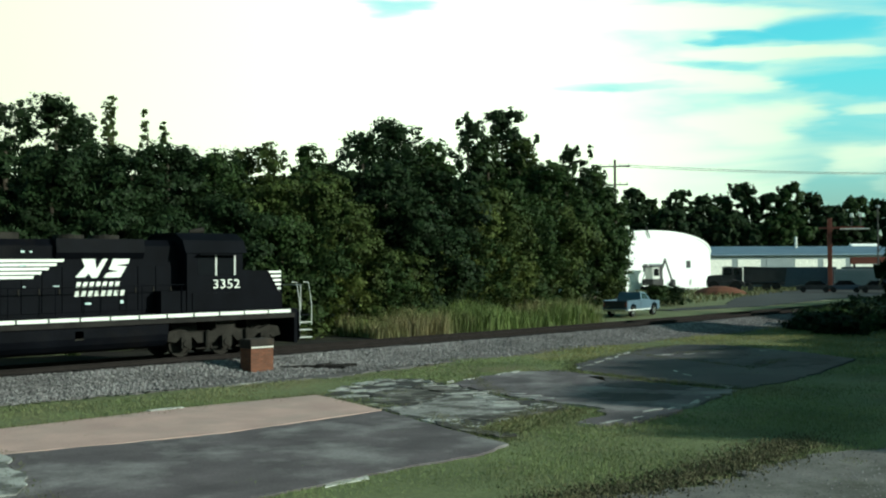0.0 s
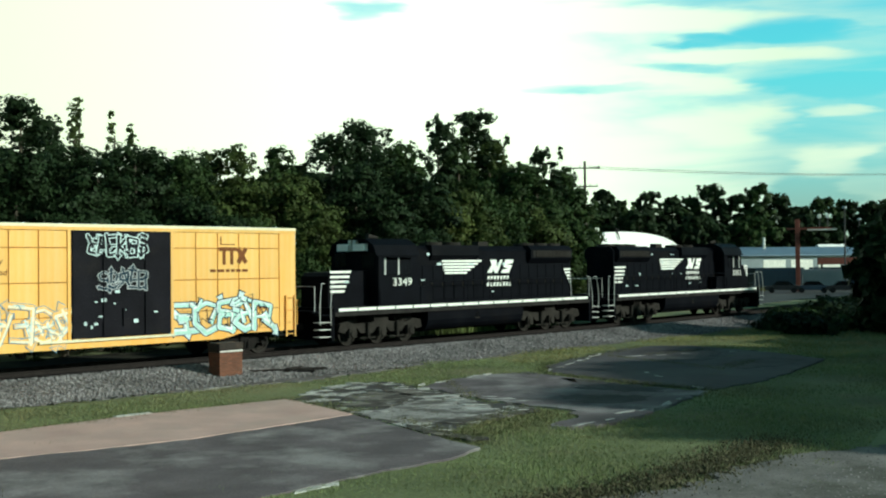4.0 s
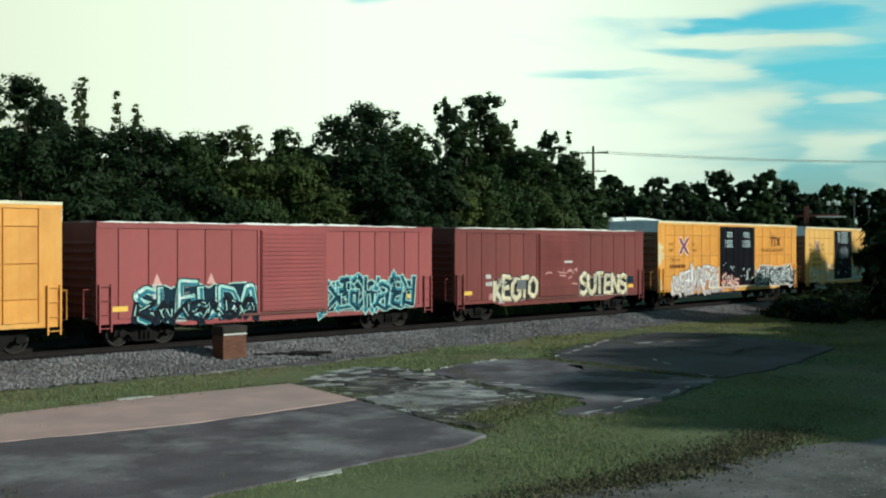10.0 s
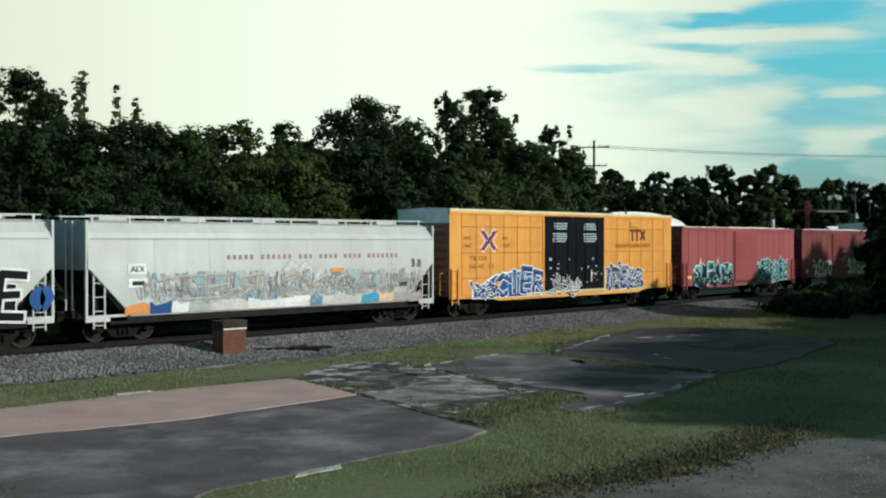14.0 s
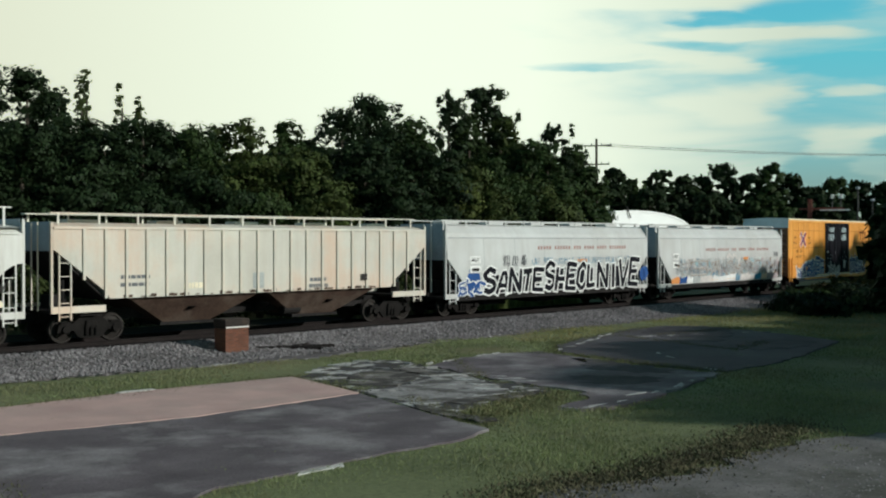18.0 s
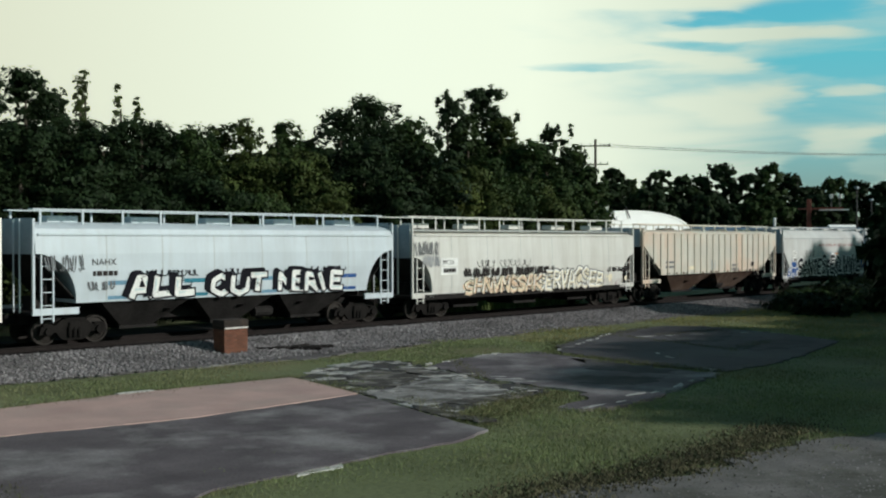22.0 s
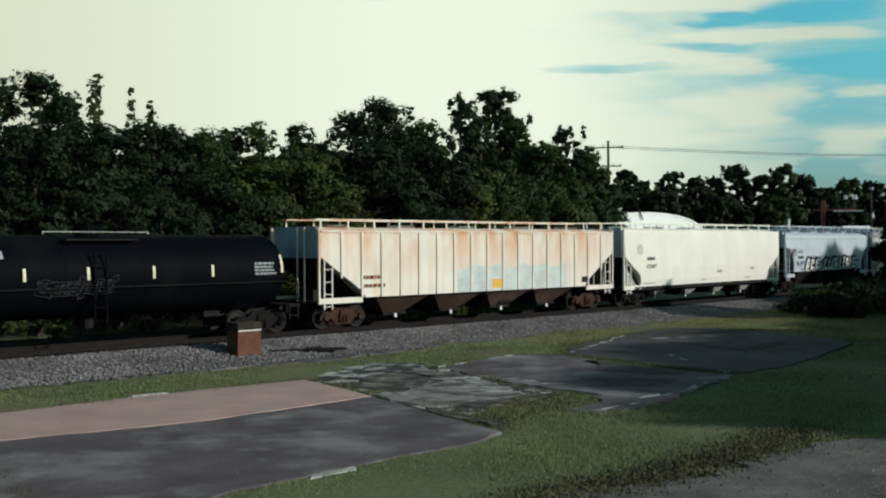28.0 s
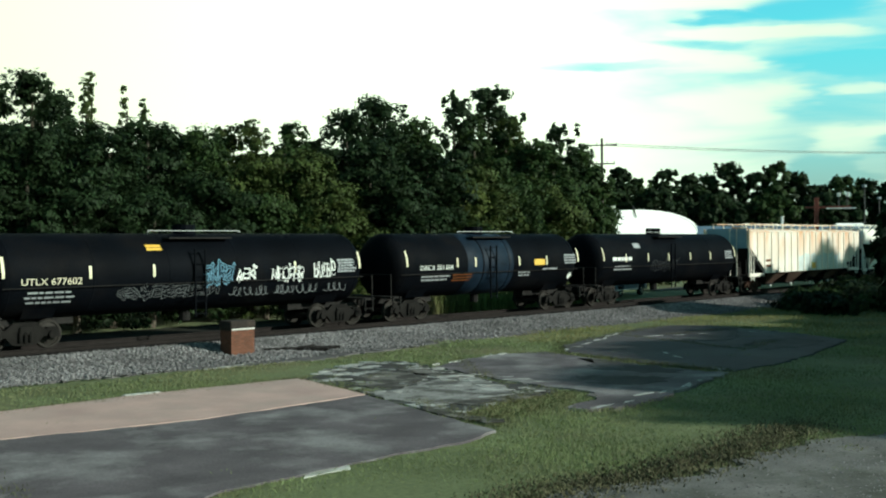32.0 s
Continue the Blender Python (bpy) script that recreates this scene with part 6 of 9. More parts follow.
def graffiti(parent, shape, x0, x1, z0, z1, fill, edge, yf, seed, halo="", spark="", wide=0.24, rim=0.06, label="spray-painted graffiti", plain=False, drop=None, tone="", rise=None, cuts=2, lift=0.0):
    """Spray-painted letters, one object each, every letter with its outline over the one before. plain keeps the letters as written; otherwise they are mirrored, hooked shapes that spell nothing.
    tone is a second colour in the fill, rise the height of the piece along its length, cuts the number of thin lines that break each letter up."""
    rnd = random.Random(seed)
    yf = clear_plane(yf, z0, z1)
    n = len(shape)
    rise = rise or (1.0, 1.0)
    tall = lambda x: float(np.interp((x - x0) / (x1 - x0), np.linspace(0, 1, len(rise)), rise))
    cw, h = (x1 - x0) / (n - 0.7 * shape.count(" ")), z1 - z0
    at = x0
    w = min(cw * 1.15, h) * wide
    if halo:
        cloud = []
        for i in range(n * 6):
            x = x0 + (i + rnd.random()) * (x1 - x0) / (n * 6)
            z = z0 + h * rnd.uniform(0.12, 0.85) * tall(x)
            q = h * rnd.uniform(0.12, 0.27)
            cloud.append([(x + q * rnd.uniform(0.6, 1.1) * math.cos(a), max(z0 - 0.04, z + q * 0.8 * rnd.uniform(0.6, 1.1) * math.sin(a))) for a in [j * math.pi / 5 for j in range(10)]])
        coats("graffiti_cloud", [(halo, cloud)], parent, yf, 0.005)
    for i, ch in enumerate(shape):
        if ch == " ":
            at += 0.3 * cw
            continue
        lx, at = at, at + cw
        lines = GLYPHS[ch]
        if not plain:
            mx, mz = rnd.random() < 0.5, rnd.random() < 0.5
            lines = [[(1 - px if mx else px, 1 - pz if mz else pz) for px, pz in line] for line in lines]
            cx = rnd.uniform(0.1, 0.9)
            up = rnd.random() < 0.5
            lines = lines + [[(cx, 0.3 if up else 0.6), (cx + rnd.uniform(-0.5, 0.5), 1.08 if up else -0.06)]]
            if rnd.random() < 0.7:  # an arrow-like hook
                hx, hz = rnd.uniform(0, 1), rnd.uniform(0.2, 0.8)
                lines.append([(hx - 0.35, hz + rnd.uniform(-0.2, 0.2)), (hx, hz), (hx + 0.2, hz + rnd.choice((-0.3, 0.3)))])
        tilt = rnd.uniform(-0.12, 0.16)
        sx, sz = cw * (0.9 if plain else 1.08), h * rnd.uniform(0.82, 1.0) * tall(lx + cw / 2)
        bx, bz = lx + (0.06 * cw if plain else rnd.uniform(-0.08, 0.04) * cw), z0 + rnd.uniform(0, 0.1) * h
        outer, inner, tones, sparks, thin = [], [], [], [], []
        for line in lines:
            jit = 0.025 if plain else 0.07
            pts = [(bx + (px + rnd.uniform(-jit, jit)) * sx + tilt * pz * cw * 0.6, bz + (pz + rnd.uniform(-jit, jit) * 0.6) * sz) for px, pz in line]
            k0, k1 = (rnd.uniform(0.85, 1.15), rnd.uniform(0.85, 1.15)) if plain else (rnd.uniform(0.7, 1.45), rnd.uniform(0.4, 1.25))
            # the outline runs past the ends of the stroke
            (ax, az), (ex, ez) = pts[0], pts[1]
            d = math.hypot(ex - ax, ez - az) or 1
            head = (ax - (ex - ax) / d * rim, az - (ez - az) / d * rim)
            (ax, az), (ex, ez) = pts[-1], pts[-2]
            d = math.hypot(ex - ax, ez - az) or 1
            tail = (ax - (ex - ax) / d * rim, az - (ez - az) / d * rim)
            outer += stroke_polys([head] + pts[1:-1] + [tail], w * k0 + 2 * rim, w * k1 + 2 * rim)
            if drop:
                outer += stroke_polys([(x + drop[0], z + drop[1]) for x, z in [head] + pts[1:-1] + [tail]], w + 2 * rim)
            inner += stroke_polys(pts, w * k0, w * k1)
            if not plain and rnd.random() < 0.6:  # a barb on the stroke's end
                ux, uz = (ax - ex) / d, (az - ez) / d
                q = min(0.17, w * rnd.uniform(0.9, 1.5))
                barb = lambda r: [(ax + uz * r, az - ux * r), (ax - uz * r, az + ux * r), (ax + ux * r * 1.3, az + uz * r * 1.3)]
                outer.append(barb(q + rim * 1.4))
                inner.append(barb(q))
            if tone:  # the lower flank of each stroke in the second colour
                tones += stroke_polys([(x + w * 0.16, z - w * 0.2) for x, z in pts], w * k0 * 0.5, w * k1 * 0.45)
            if spark:
                for _ in range(2):
                    k = rnd.randrange(len(pts) - 1)
                    (ax, az), (cx, cz) = pts[k], pts[k + 1]
                    s0 = rnd.uniform(0.0, 0.5)
                    sparks += stroke_polys([(ax + (cx - ax) * s0 - w * 0.15, az + (cz - az) * s0 + w * 0.18), (ax + (cx - ax) * (s0 + 0.45) - w * 0.15, az + (cz - az) * (s0 + 0.45) + w * 0.18)], w * 0.36, w * 0.16)
        for _ in range(cuts):
            px, pz = bx + rnd.uniform(0.05, 0.95) * sx, bz + rnd.uniform(0.1, 0.9) * sz
            a, q = rnd.uniform(0, 3.14), rnd.uniform(0.12, 0.3) * h
            thin += stroke_polys([(px, pz), (px + q * math.cos(a), pz + q * math.sin(a)), (px + q * math.cos(a) + q * 0.6 * math.cos(a + 1.9), pz + q * math.sin(a) + q * 0.6 * math.sin(a + 1.9))], rnd.uniform(0.02, 0.045), 0.015)
        layers = [(edge, outer), (fill, inner)] + ([(tone, tones)] if tones else []) + ([(spark, sparks)] if sparks else []) + ([(edge, thin)] if thin else [])
        ob = coats("graffiti_letter", layers, parent, yf, 0.009 + lift + 0.0055 * (i % 5))
        ob["label"] = label


def ribbon(name, points, w, w1, key, parent, yf, eps):
    """One continuous painted line, thinning from w to w1; later turns lie over earlier ones."""
    n = len(points)
    v = []
    for i, (x, z) in enumerate(points):
        (ax, az), (cx, cz) = points[max(0, i - 1)], points[min(n - 1, i + 1)]
        d = math.hypot(cx - ax, cz - az) or 1
        q = (w + (w1 - w) * i / (n - 1)) / 2
        for k in (-1, 1):
            v.append((x - k * (cz - az) / d * q, yf(z) - eps - 0.0004 * i, z + k * (cx - ax) / d * q))
    return raw(name, v, [(2 * i, 2 * i + 1, 2 * i + 3, 2 * i + 2) for i in range(n - 1)], M[key], parent)


def field(parent, x0, x1, z0, z1, rim, fill, yf, seed, rise=(1.0, 1.0), steps=22, edge=0.08):
    """The solid, jagged-topped patch of paint behind a row of letters, with a rim of another colour."""
    rnd = random.Random(seed)
    yf = clear_plane(yf, z0, z1)
    xs = [x0 + (x1 - x0) * k / steps for k in range(steps + 1)]
    tops = [z0 + (z1 - z0) * float(np.interp(k / steps, np.linspace(0, 1, len(rise)), rise)) * rnd.uniform(0.88, 1.04) for k in range(steps + 1)]
    for name, key, g, eps in (("graffiti_rim", rim, edge, 0.005), ("graffiti_field", fill, 0.0, 0.0062)):
        v = []
        for k, x in enumerate(xs):
            x += -g if k == 0 else g if k == steps else 0.0
            v += [(x, yf(z) - eps, z) for z in (z0 - g * 0.4, tops[k] + g)]
        ob = raw(name, v, [(2 * k, 2 * k + 2, 2 * k + 3, 2 * k + 1) for k in range(steps)], M[key], parent)
        ob["label"] = "solid field of paint behind the graffiti"


def scribble(parent, x0, x1, z0, z1, key, yf, seed, count=8, width=0.035, label="scribbled spray-paint tag"):
    """Thin looping tags, each a part of its own."""
    rnd = random.Random(seed)
    top = min(yf(z0 + (z1 - z0) * k / 4) for k in range(5))
    for k in range(count):
        x = x0 + (x1 - x0) * (k + rnd.uniform(0, 0.6)) / count
        wide, turn, lean = (x1 - x0) / count, rnd.uniform(0, 6.28), rnd.uniform(-0.25, 0.25)
        way = rnd.uniform(0.7, 1.1)
        pts = []
        for j in range(15):
            q = rnd.uniform(0.3, 0.5)
            u = 0.5 + q * math.sin(turn + way * j)
            pts.append((x + wide * (j / 14 * 0.8 + 0.4 * q * math.cos(turn + way * j)) + lean * u * (z1 - z0), z0 + (z1 - z0) * u))
        ob = ribbon("tag", pts, width * rnd.uniform(0.7, 1.4), width * 0.6, key, parent, lambda z: top, 0.012 + 0.0045 * (k % 3))
        ob["label"] = label


def murk(parent, x0, x1, z0, z1, keys, yf, seed, count=60, size=0.2):
    """Old washed-out paint: soft-edged worn lozenges, arcs and drips over one another, each a part."""
    rnd = random.Random(seed)
    for k in range(count):
        x, z = rnd.uniform(x0, x1), z0 + (z1 - z0) * rnd.random() ** 1.2
        q, tall, lean = size * rnd.uniform(0.5, 1.4), rnd.uniform(0.8, 1.9), rnd.uniform(-0.3, 0.3)
        key = rnd.choice(keys)
        if k % 3 == 2:  # an open arc
            a0 = rnd.uniform(0, 6.28)
            pts = [(x + q * math.cos(a0 + j * 0.6), z + q * tall * 0.7 * math.sin(a0 + j * 0.6)) for j in range(6)]
            ob = ribbon("faded_paint", [(px, min(z1, max(z0, pz))) for px, pz in pts], rnd.uniform(0.03, 0.08), 0.02, key, parent, yf, 0.014 + 0.00012 * k)
        else:
            ring = [(q * rnd.uniform(0.75, 1.1) * math.cos(j * 0.628), q * tall * rnd.uniform(0.75, 1.1) * math.sin(j * 0.628)) for j in range(10)]
            polys = [[(x + px + lean * pz, min(z1 + 0.05, max(z0, z + pz))) for px, pz in ring]]
            ob = coats("faded_paint", [(key, polys)], parent, yf, 0.012 + 0.00012 * k)
        ob["label"] = "faded washed-out graffiti paint"


# ---- running gear ----
WHEEL_R = 0.46
ROLLING = []  # (wheelset, its car's place in the train, wheel radius, axle x, axle z)


def make_wheelset(r, key):
    g = Geo()
    g.cyl((0, -0.95, 0), (0, 0.95, 0), 0.085, 8)
    for s in (-1, 1):
        y = s * 0.755
        ring = lambda q, yy: [(q * math.cos(2 * math.pi * i / 20), yy, q * math.sin(2 * math.pi * i / 20)) for i in range(20)]
        prof = [(0.10, -0.09), (0.16, -0.07), (r * 0.80, -0.015), (r * 0.84, -0.06), (r * 0.985, -0.06), (r, 0.0), (r + 0.025, 0.045), (r + 0.02, 0.065), (r * 0.82, 0.065), (r * 0.78, 0.02), (0.1, 0.03)]
        g.loft([ring(q, y + s * -d) for q, d in prof])
    for k in range(3):  # cast marks on the plate
        a = k * 2.094
        for s in (-1, 1):
            x, z = 0.27 * math.cos(a), 0.27 * math.sin(a)
            g.box(x - 0.04, x + 0.04, s * 0.80 - 0.02, s * 0.80 + 0.02, z - 0.02, z + 0.02)
    return mesh_of("wheelset", g, M[key])


WHEELSET = make_wheelset(WHEEL_R, "wheel")
LOCO_WHEELSET = make_wheelset(0.50, "loco_truck")


def make_side_frame(key):
    g = Geo()
    poly = [(-1.18, 0.36), (-1.12, 0.62), (-0.62, 0.66), (-0.36, 0.88), (0.36, 0.88), (0.62, 0.66), (1.12, 0.62), (1.18, 0.36), (0.78, 0.40), (0.62, 0.42), (0.44, 0.20), (0.30, 0.16), (-0.30, 0.16), (-0.44, 0.20), (-0.62, 0.42), (-0.78, 0.40)]
    g.prism(poly, -0.07, 0.07)
    for x in (-0.89, 0.89):
        g.cyl((x, -0.16, WHEEL_R), (x, 0.05, WHEEL_R), 0.13, 10)
        g.box(x - 0.17, x + 0.17, -0.09, 0.09, WHEEL_R + 0.12, WHEEL_R + 0.24)
    for x in (-0.17, 0, 0.17):
        g.cyl((x, -0.11, 0.26), (x, -0.11, 0.58), 0.07, 8)
    return mesh_of("side_frame", g, M[key])


SIDE_FRAMES = {k: make_side_frame(k) for k in ("truck", "truck_red")}
BOLSTERS = {k: mesh_of("truck", Geo().box(-0.2, 0.2, -1.15, 1.15, 0.48, 0.74, 0.03).cyl((0, 0, 0.7), (0, 0, 0.86), 0.2, 10), M[k]) for k in ("truck", "truck_red")}


def freight_truck(car, x, slot, key="truck"):
    t = part("truck", BOLSTERS[key], None, car)
    t.location = (x, 0, 0)
    for s in (-1, 1):
        f = part("side_frame", SIDE_FRAMES[key], None, t)
        f.matrix_basis = pose(0, s * 1.0, 0, 0, 0, 0 if s < 0 else 180)
    for dx in (-0.89, 0.89):
        w = part("wheelset", WHEELSET, None, t)
        w.location = (dx, 0, WHEEL_R)
        ROLLING.append((w, slot, WHEEL_R, dx, WHEEL_R))


COUPLER = mesh_of("coupler", Geo().box(-0.5, 0.02, -0.09, 0.09, 0.72, 0.98).prism([(0.0, -0.13), (0.22, -0.16), (0.34, -0.05), (0.28, 0.02), (0.34, 0.12), (0.2, 0.18), (0.0, 0.13)], 0.68, 1.02, "z"), M["truck"])


def couplers(car, L):
    for s in (-1, 1):
        c = part("coupler", COUPLER, None, car)
        c.matrix_basis = pose(s * (L / 2 + 0.24), 0, 0, 0, 0, 0 if s > 0 else 180)


def underframe(car, L, deep=0.62):
    part("centre_sill", Geo().box(-L / 2 + 0.1, L / 2 - 0.1, -0.28, 0.28, deep, 1.05), M["under"], car)
    for x in (-L * 0.18, L * 0.02, L * 0.2):
        part("cross_bearer", Geo().prism([(-1.4, 1.05), (1.4, 1.05), (0.4, deep), (-0.4, deep)], x - 0.08, x + 0.08, "x"), M["under"], car)
    part("brake_cylinder", Geo().cyl((L * 0.08, -0.75, 0.72), (L * 0.08 + 0.8, -0.75, 0.72), 0.2, 10), M["under"], car)
    part("air_reservoir", Geo().cyl((-L * 0.12, 0.75, 0.72), (-L * 0.12 + 1.2, 0.75, 0.72), 0.22, 10), M["under"], car)


def ladder(car, x, y, z0, z1, mat, w=0.42, rungs=0):
    """Two stiles and rungs, standing off the side."""
    g = Geo()
    for dx in (-w / 2, w / 2):
        g.box(x + dx - 0.025, x + dx + 0.025, y - 0.03, y + 0.03, z0, z1)
    n = rungs or max(2, int((z1 - z0) / 0.36))
    for k in range(n):
        z = z0 + 0.12 + k * (z1 - z0 - 0.2) / max(1, n - 1)
        g.box(x - w / 2, x + w / 2, y - 0.018, y + 0.018, z - 0.015, z + 0.015)
    return part("ladder", g, mat, car)


# ---- cars ----
CARS = []  # (car, slot)
SLOTS = {}  # slot -> middle of the car behind the train's zero mark


def car_root(slot, rear, front, name, label, category):
    SLOTS[slot] = (rear + front) / 2
    car = thing(name, label, category, "cars of the freight train" if category != "locomotive" else "locomotives of the freight train")
    CARS.append((car, slot))
    return car, front - rear


def boxcar(slot, rear, front, label, top, low, key, door, rows, cols_left, cols_right, door_key, eave_key, end_key, cap_key, door_bars=True):
    """A boxcar: sheet panels between posts, plug or sliding doors, corrugated ends, pitched roof, ladders, underframe and trucks. low is the side's foot; door in car space."""
    car, L = car_root(slot, rear, front, "boxcar", label, "boxcar")
    h, W = L / 2, 1.6
    flat = lambda z: -W
    seam, skin, end = M[key + "_seam"], M[key], M[end_key]
    part("body", Geo().box(-h + 0.06, h - 0.06, -W + 0.055, W - 0.055, low + 0.12, top - 0.06), seam, car)
    # side panels, near side in rows, far side full height
    panel_cache = {}

    def panel(x0, x1, z0, z1, side):
        k = (round(x1 - x0, 3), round(z1 - z0, 3))
        if k not in panel_cache:
            panel_cache[k] = mesh_of("panel", Geo().box(0, k[0], -0.03, 0.03, 0, k[1]), skin)
        part("panel", panel_cache[k], None, car).matrix_basis = pose(x0, side * (W - 0.03), z0)

    d0, d1 = door
    for a, b, n in ((-h + 0.8, d0 - 0.12, cols_left), (d1 + 0.12, h - 0.8, cols_right)):
        step = (b - a) / n
        for i in range(n):
            for z0, z1 in zip(rows[:-1], rows[1:]):
                panel(a + i * step + 0.022, a + (i + 1) * step - 0.022, z0 + 0.02, z1 - 0.02, -1)
            panel(a + i * step + 0.022, a + (i + 1) * step - 0.022, rows[0] + 0.02, rows[-1] - 0.02, 1)
    for s in (-1, 1):
        panel(-h + 0.005, -h + 0.78, rows[0], rows[-1], s)
        panel(h - 0.78, h - 0.005, rows[0], rows[-1], s)
    # side sill, deeper under the door
    for s in (-1, 1):
        y0, y1 = sorted((s * (W + 0.004), s * (W - 0.08)))
        part("side_sill", Geo().prism([(-h + 0.02, low), (-h + 2.6, low), (-h + 3.4, low - 0.17), (h - 3.4, low - 0.17), (h - 2.6, low), (h - 0.02, low), (h - 0.02, rows[0]), (-h + 0.02, rows[0])], y0, y1), skin, car)
        part("eave", Geo().box(-h, h, y0 - (0.025 if s < 0 else 0), y1 + (0.025 if s > 0 else 0), rows[-1], top), skin, car)
        if eave_key != key:
            part("roof_edge", Geo().box(-h, h, y0 - (0.032 if s < 0 else 0), y1 + (0.032 if s > 0 else 0), top - 0.09, top + 0.012), M[eave_key], car)
    # doors
    n_doors = 2 if d1 - d0 > 4 else 1
    for i in range(n_doors):
        a, b = d0 + (d1 - d0) * i / n_doors, d0 + (d1 - d0) * (i + 1) / n_doors
        dz0, dz1 = low + 0.16, top - 0.2
        dr = part("door", Geo().box(a + 0.02, b - 0.02, -W - 0.07, -W + 0.03, dz0, dz1, 0.02), M[door_key], car)
        part("door_far", Geo().box(a + 0.02, b - 0.02, W - 0.03, W + 0.07, dz0, dz1), M[door_key], car)
        if door_key == "door_black":
            for x in (a + (b - a) * 0.3, a + (b - a) * 0.72):
                part("lock_rod", Geo().cyl((x, -W - 0.11, dz0 + 0.05), (x, -W - 0.11, dz1 - 0.05), 0.022, 6), M[door_key], dr)
            for z in np.linspace(dz0 + 0.55, dz1 - 0.55, 4):
                part("door_rib", Geo().box(a + 0.08, b - 0.08, -W - 0.088, -W - 0.06, z - 0.03, z + 0.03), M[door_key], dr)
            part("door_handle", Geo().box((a + b) / 2 - 0.035, (a + b) / 2 + 0.035, -W - 0.14, -W - 0.09, dz0 + 0.35, dz0 + 0.95), M["reflector"] if i == n_doors - 1 and n_doors == 2 else M[door_key], dr)
        else:
            for z in np.linspace(dz0 + 0.12, dz1 - 0.12, 19):
                part("corrugation", Geo().box(a + 0.06, b - 0.06, -W - 0.105, -W - 0.06, z - 0.05, z + 0.05), skin, dr)
    part("door_rail", Geo().box(d0 - 0.3 * (d1 - d0), d1 + 0.1, -W - 0.09, -W + 0.01, low + 0.05, low + 0.13), M["cream"] if key.endswith("yellow") else M["red_dark"], car)
    part("door_post", Geo().box(d0 - 0.12, d0 - 0.01, -W - 0.03, -W + 0.05, low + 0.12, top - 0.18), M[key], car)
    part("door_post", Geo().box(d1 + 0.01, d1 + 0.12, -W - 0.03, -W + 0.05, low + 0.12, top - 0.18), M[key], car)
    # ends
    for s in (-1, 1):
        x0, x1 = sorted((s * (h - 0.06), s * h))
        part("end_wall", Geo().box(x0, x1, -W + 0.02, W - 0.02, low + 0.1, top - 0.62), end, car)
        part("end_cap", Geo().box(x0, x1 + (0.012 if s > 0 else 0), -W + 0.01, W - 0.01, top - 0.62, top - 0.01), M[cap_key], car, "pale galvanised end cap" if cap_key == "galv" else "")
        for k in range(9):
            z = low + 0.38 + k * (top - low - 1.1) / 8
            part("end_rib", Geo().prism([(0, -0.1), (s * 0.07, 0), (0, 0.1)], -W + 0.15, W - 0.15), end, car).matrix_basis = pose(s * h, 0, z)
    # roof
    roof_mat = M["galv" if key.endswith("yellow") else "flaky_roof"]
    part("roof", Geo().prism([(-W - 0.02, top), (-W - 0.02, top + 0.012), (0, top + 0.06), (W + 0.02, top + 0.012), (W + 0.02, top)], -h, h, "x"), roof_mat, car, "galvanised roof" if key.endswith("yellow") else "flaking painted roof")
    rib = mesh_of("roof_rib", Geo().prism([(-W, top + 0.025), (0, top + 0.085), (W, top + 0.025), (W, top + 0.0), (0, top + 0.05), (-W, top + 0.0)], -0.05, 0.05, "x"), roof_mat)
    for k in range(int(L / 1.25)):
        part("roof_rib", rib, None, car).matrix_basis = pose(-h + 0.5 + k * 1.25, 0, 0)
    for x in (-h + 0.3, h - 0.3):
        ladder(car, x, -W - 0.06, low - 0.25, low + 1.35, skin)
    for s in (-1, 1):
        part("crossover_platform", Geo().box(*sorted((s * (h + 0.02), s * (h + 0.34))), -1.3, 1.3, 1.02, 1.06), M["under"], car)
        part("handrail", Geo().tube([(s * (h + 0.3), -1.3, 1.05), (s * (h + 0.3), -1.3, 2.0), (s * (h + 0.05), -1.3, 2.0)], 0.022), skin, car)
    underframe(car, L)
    couplers(car, L)
    for x in (-h + 2.1, h - 2.1):
        freight_truck(car, x, slot)
    return car, h, flat


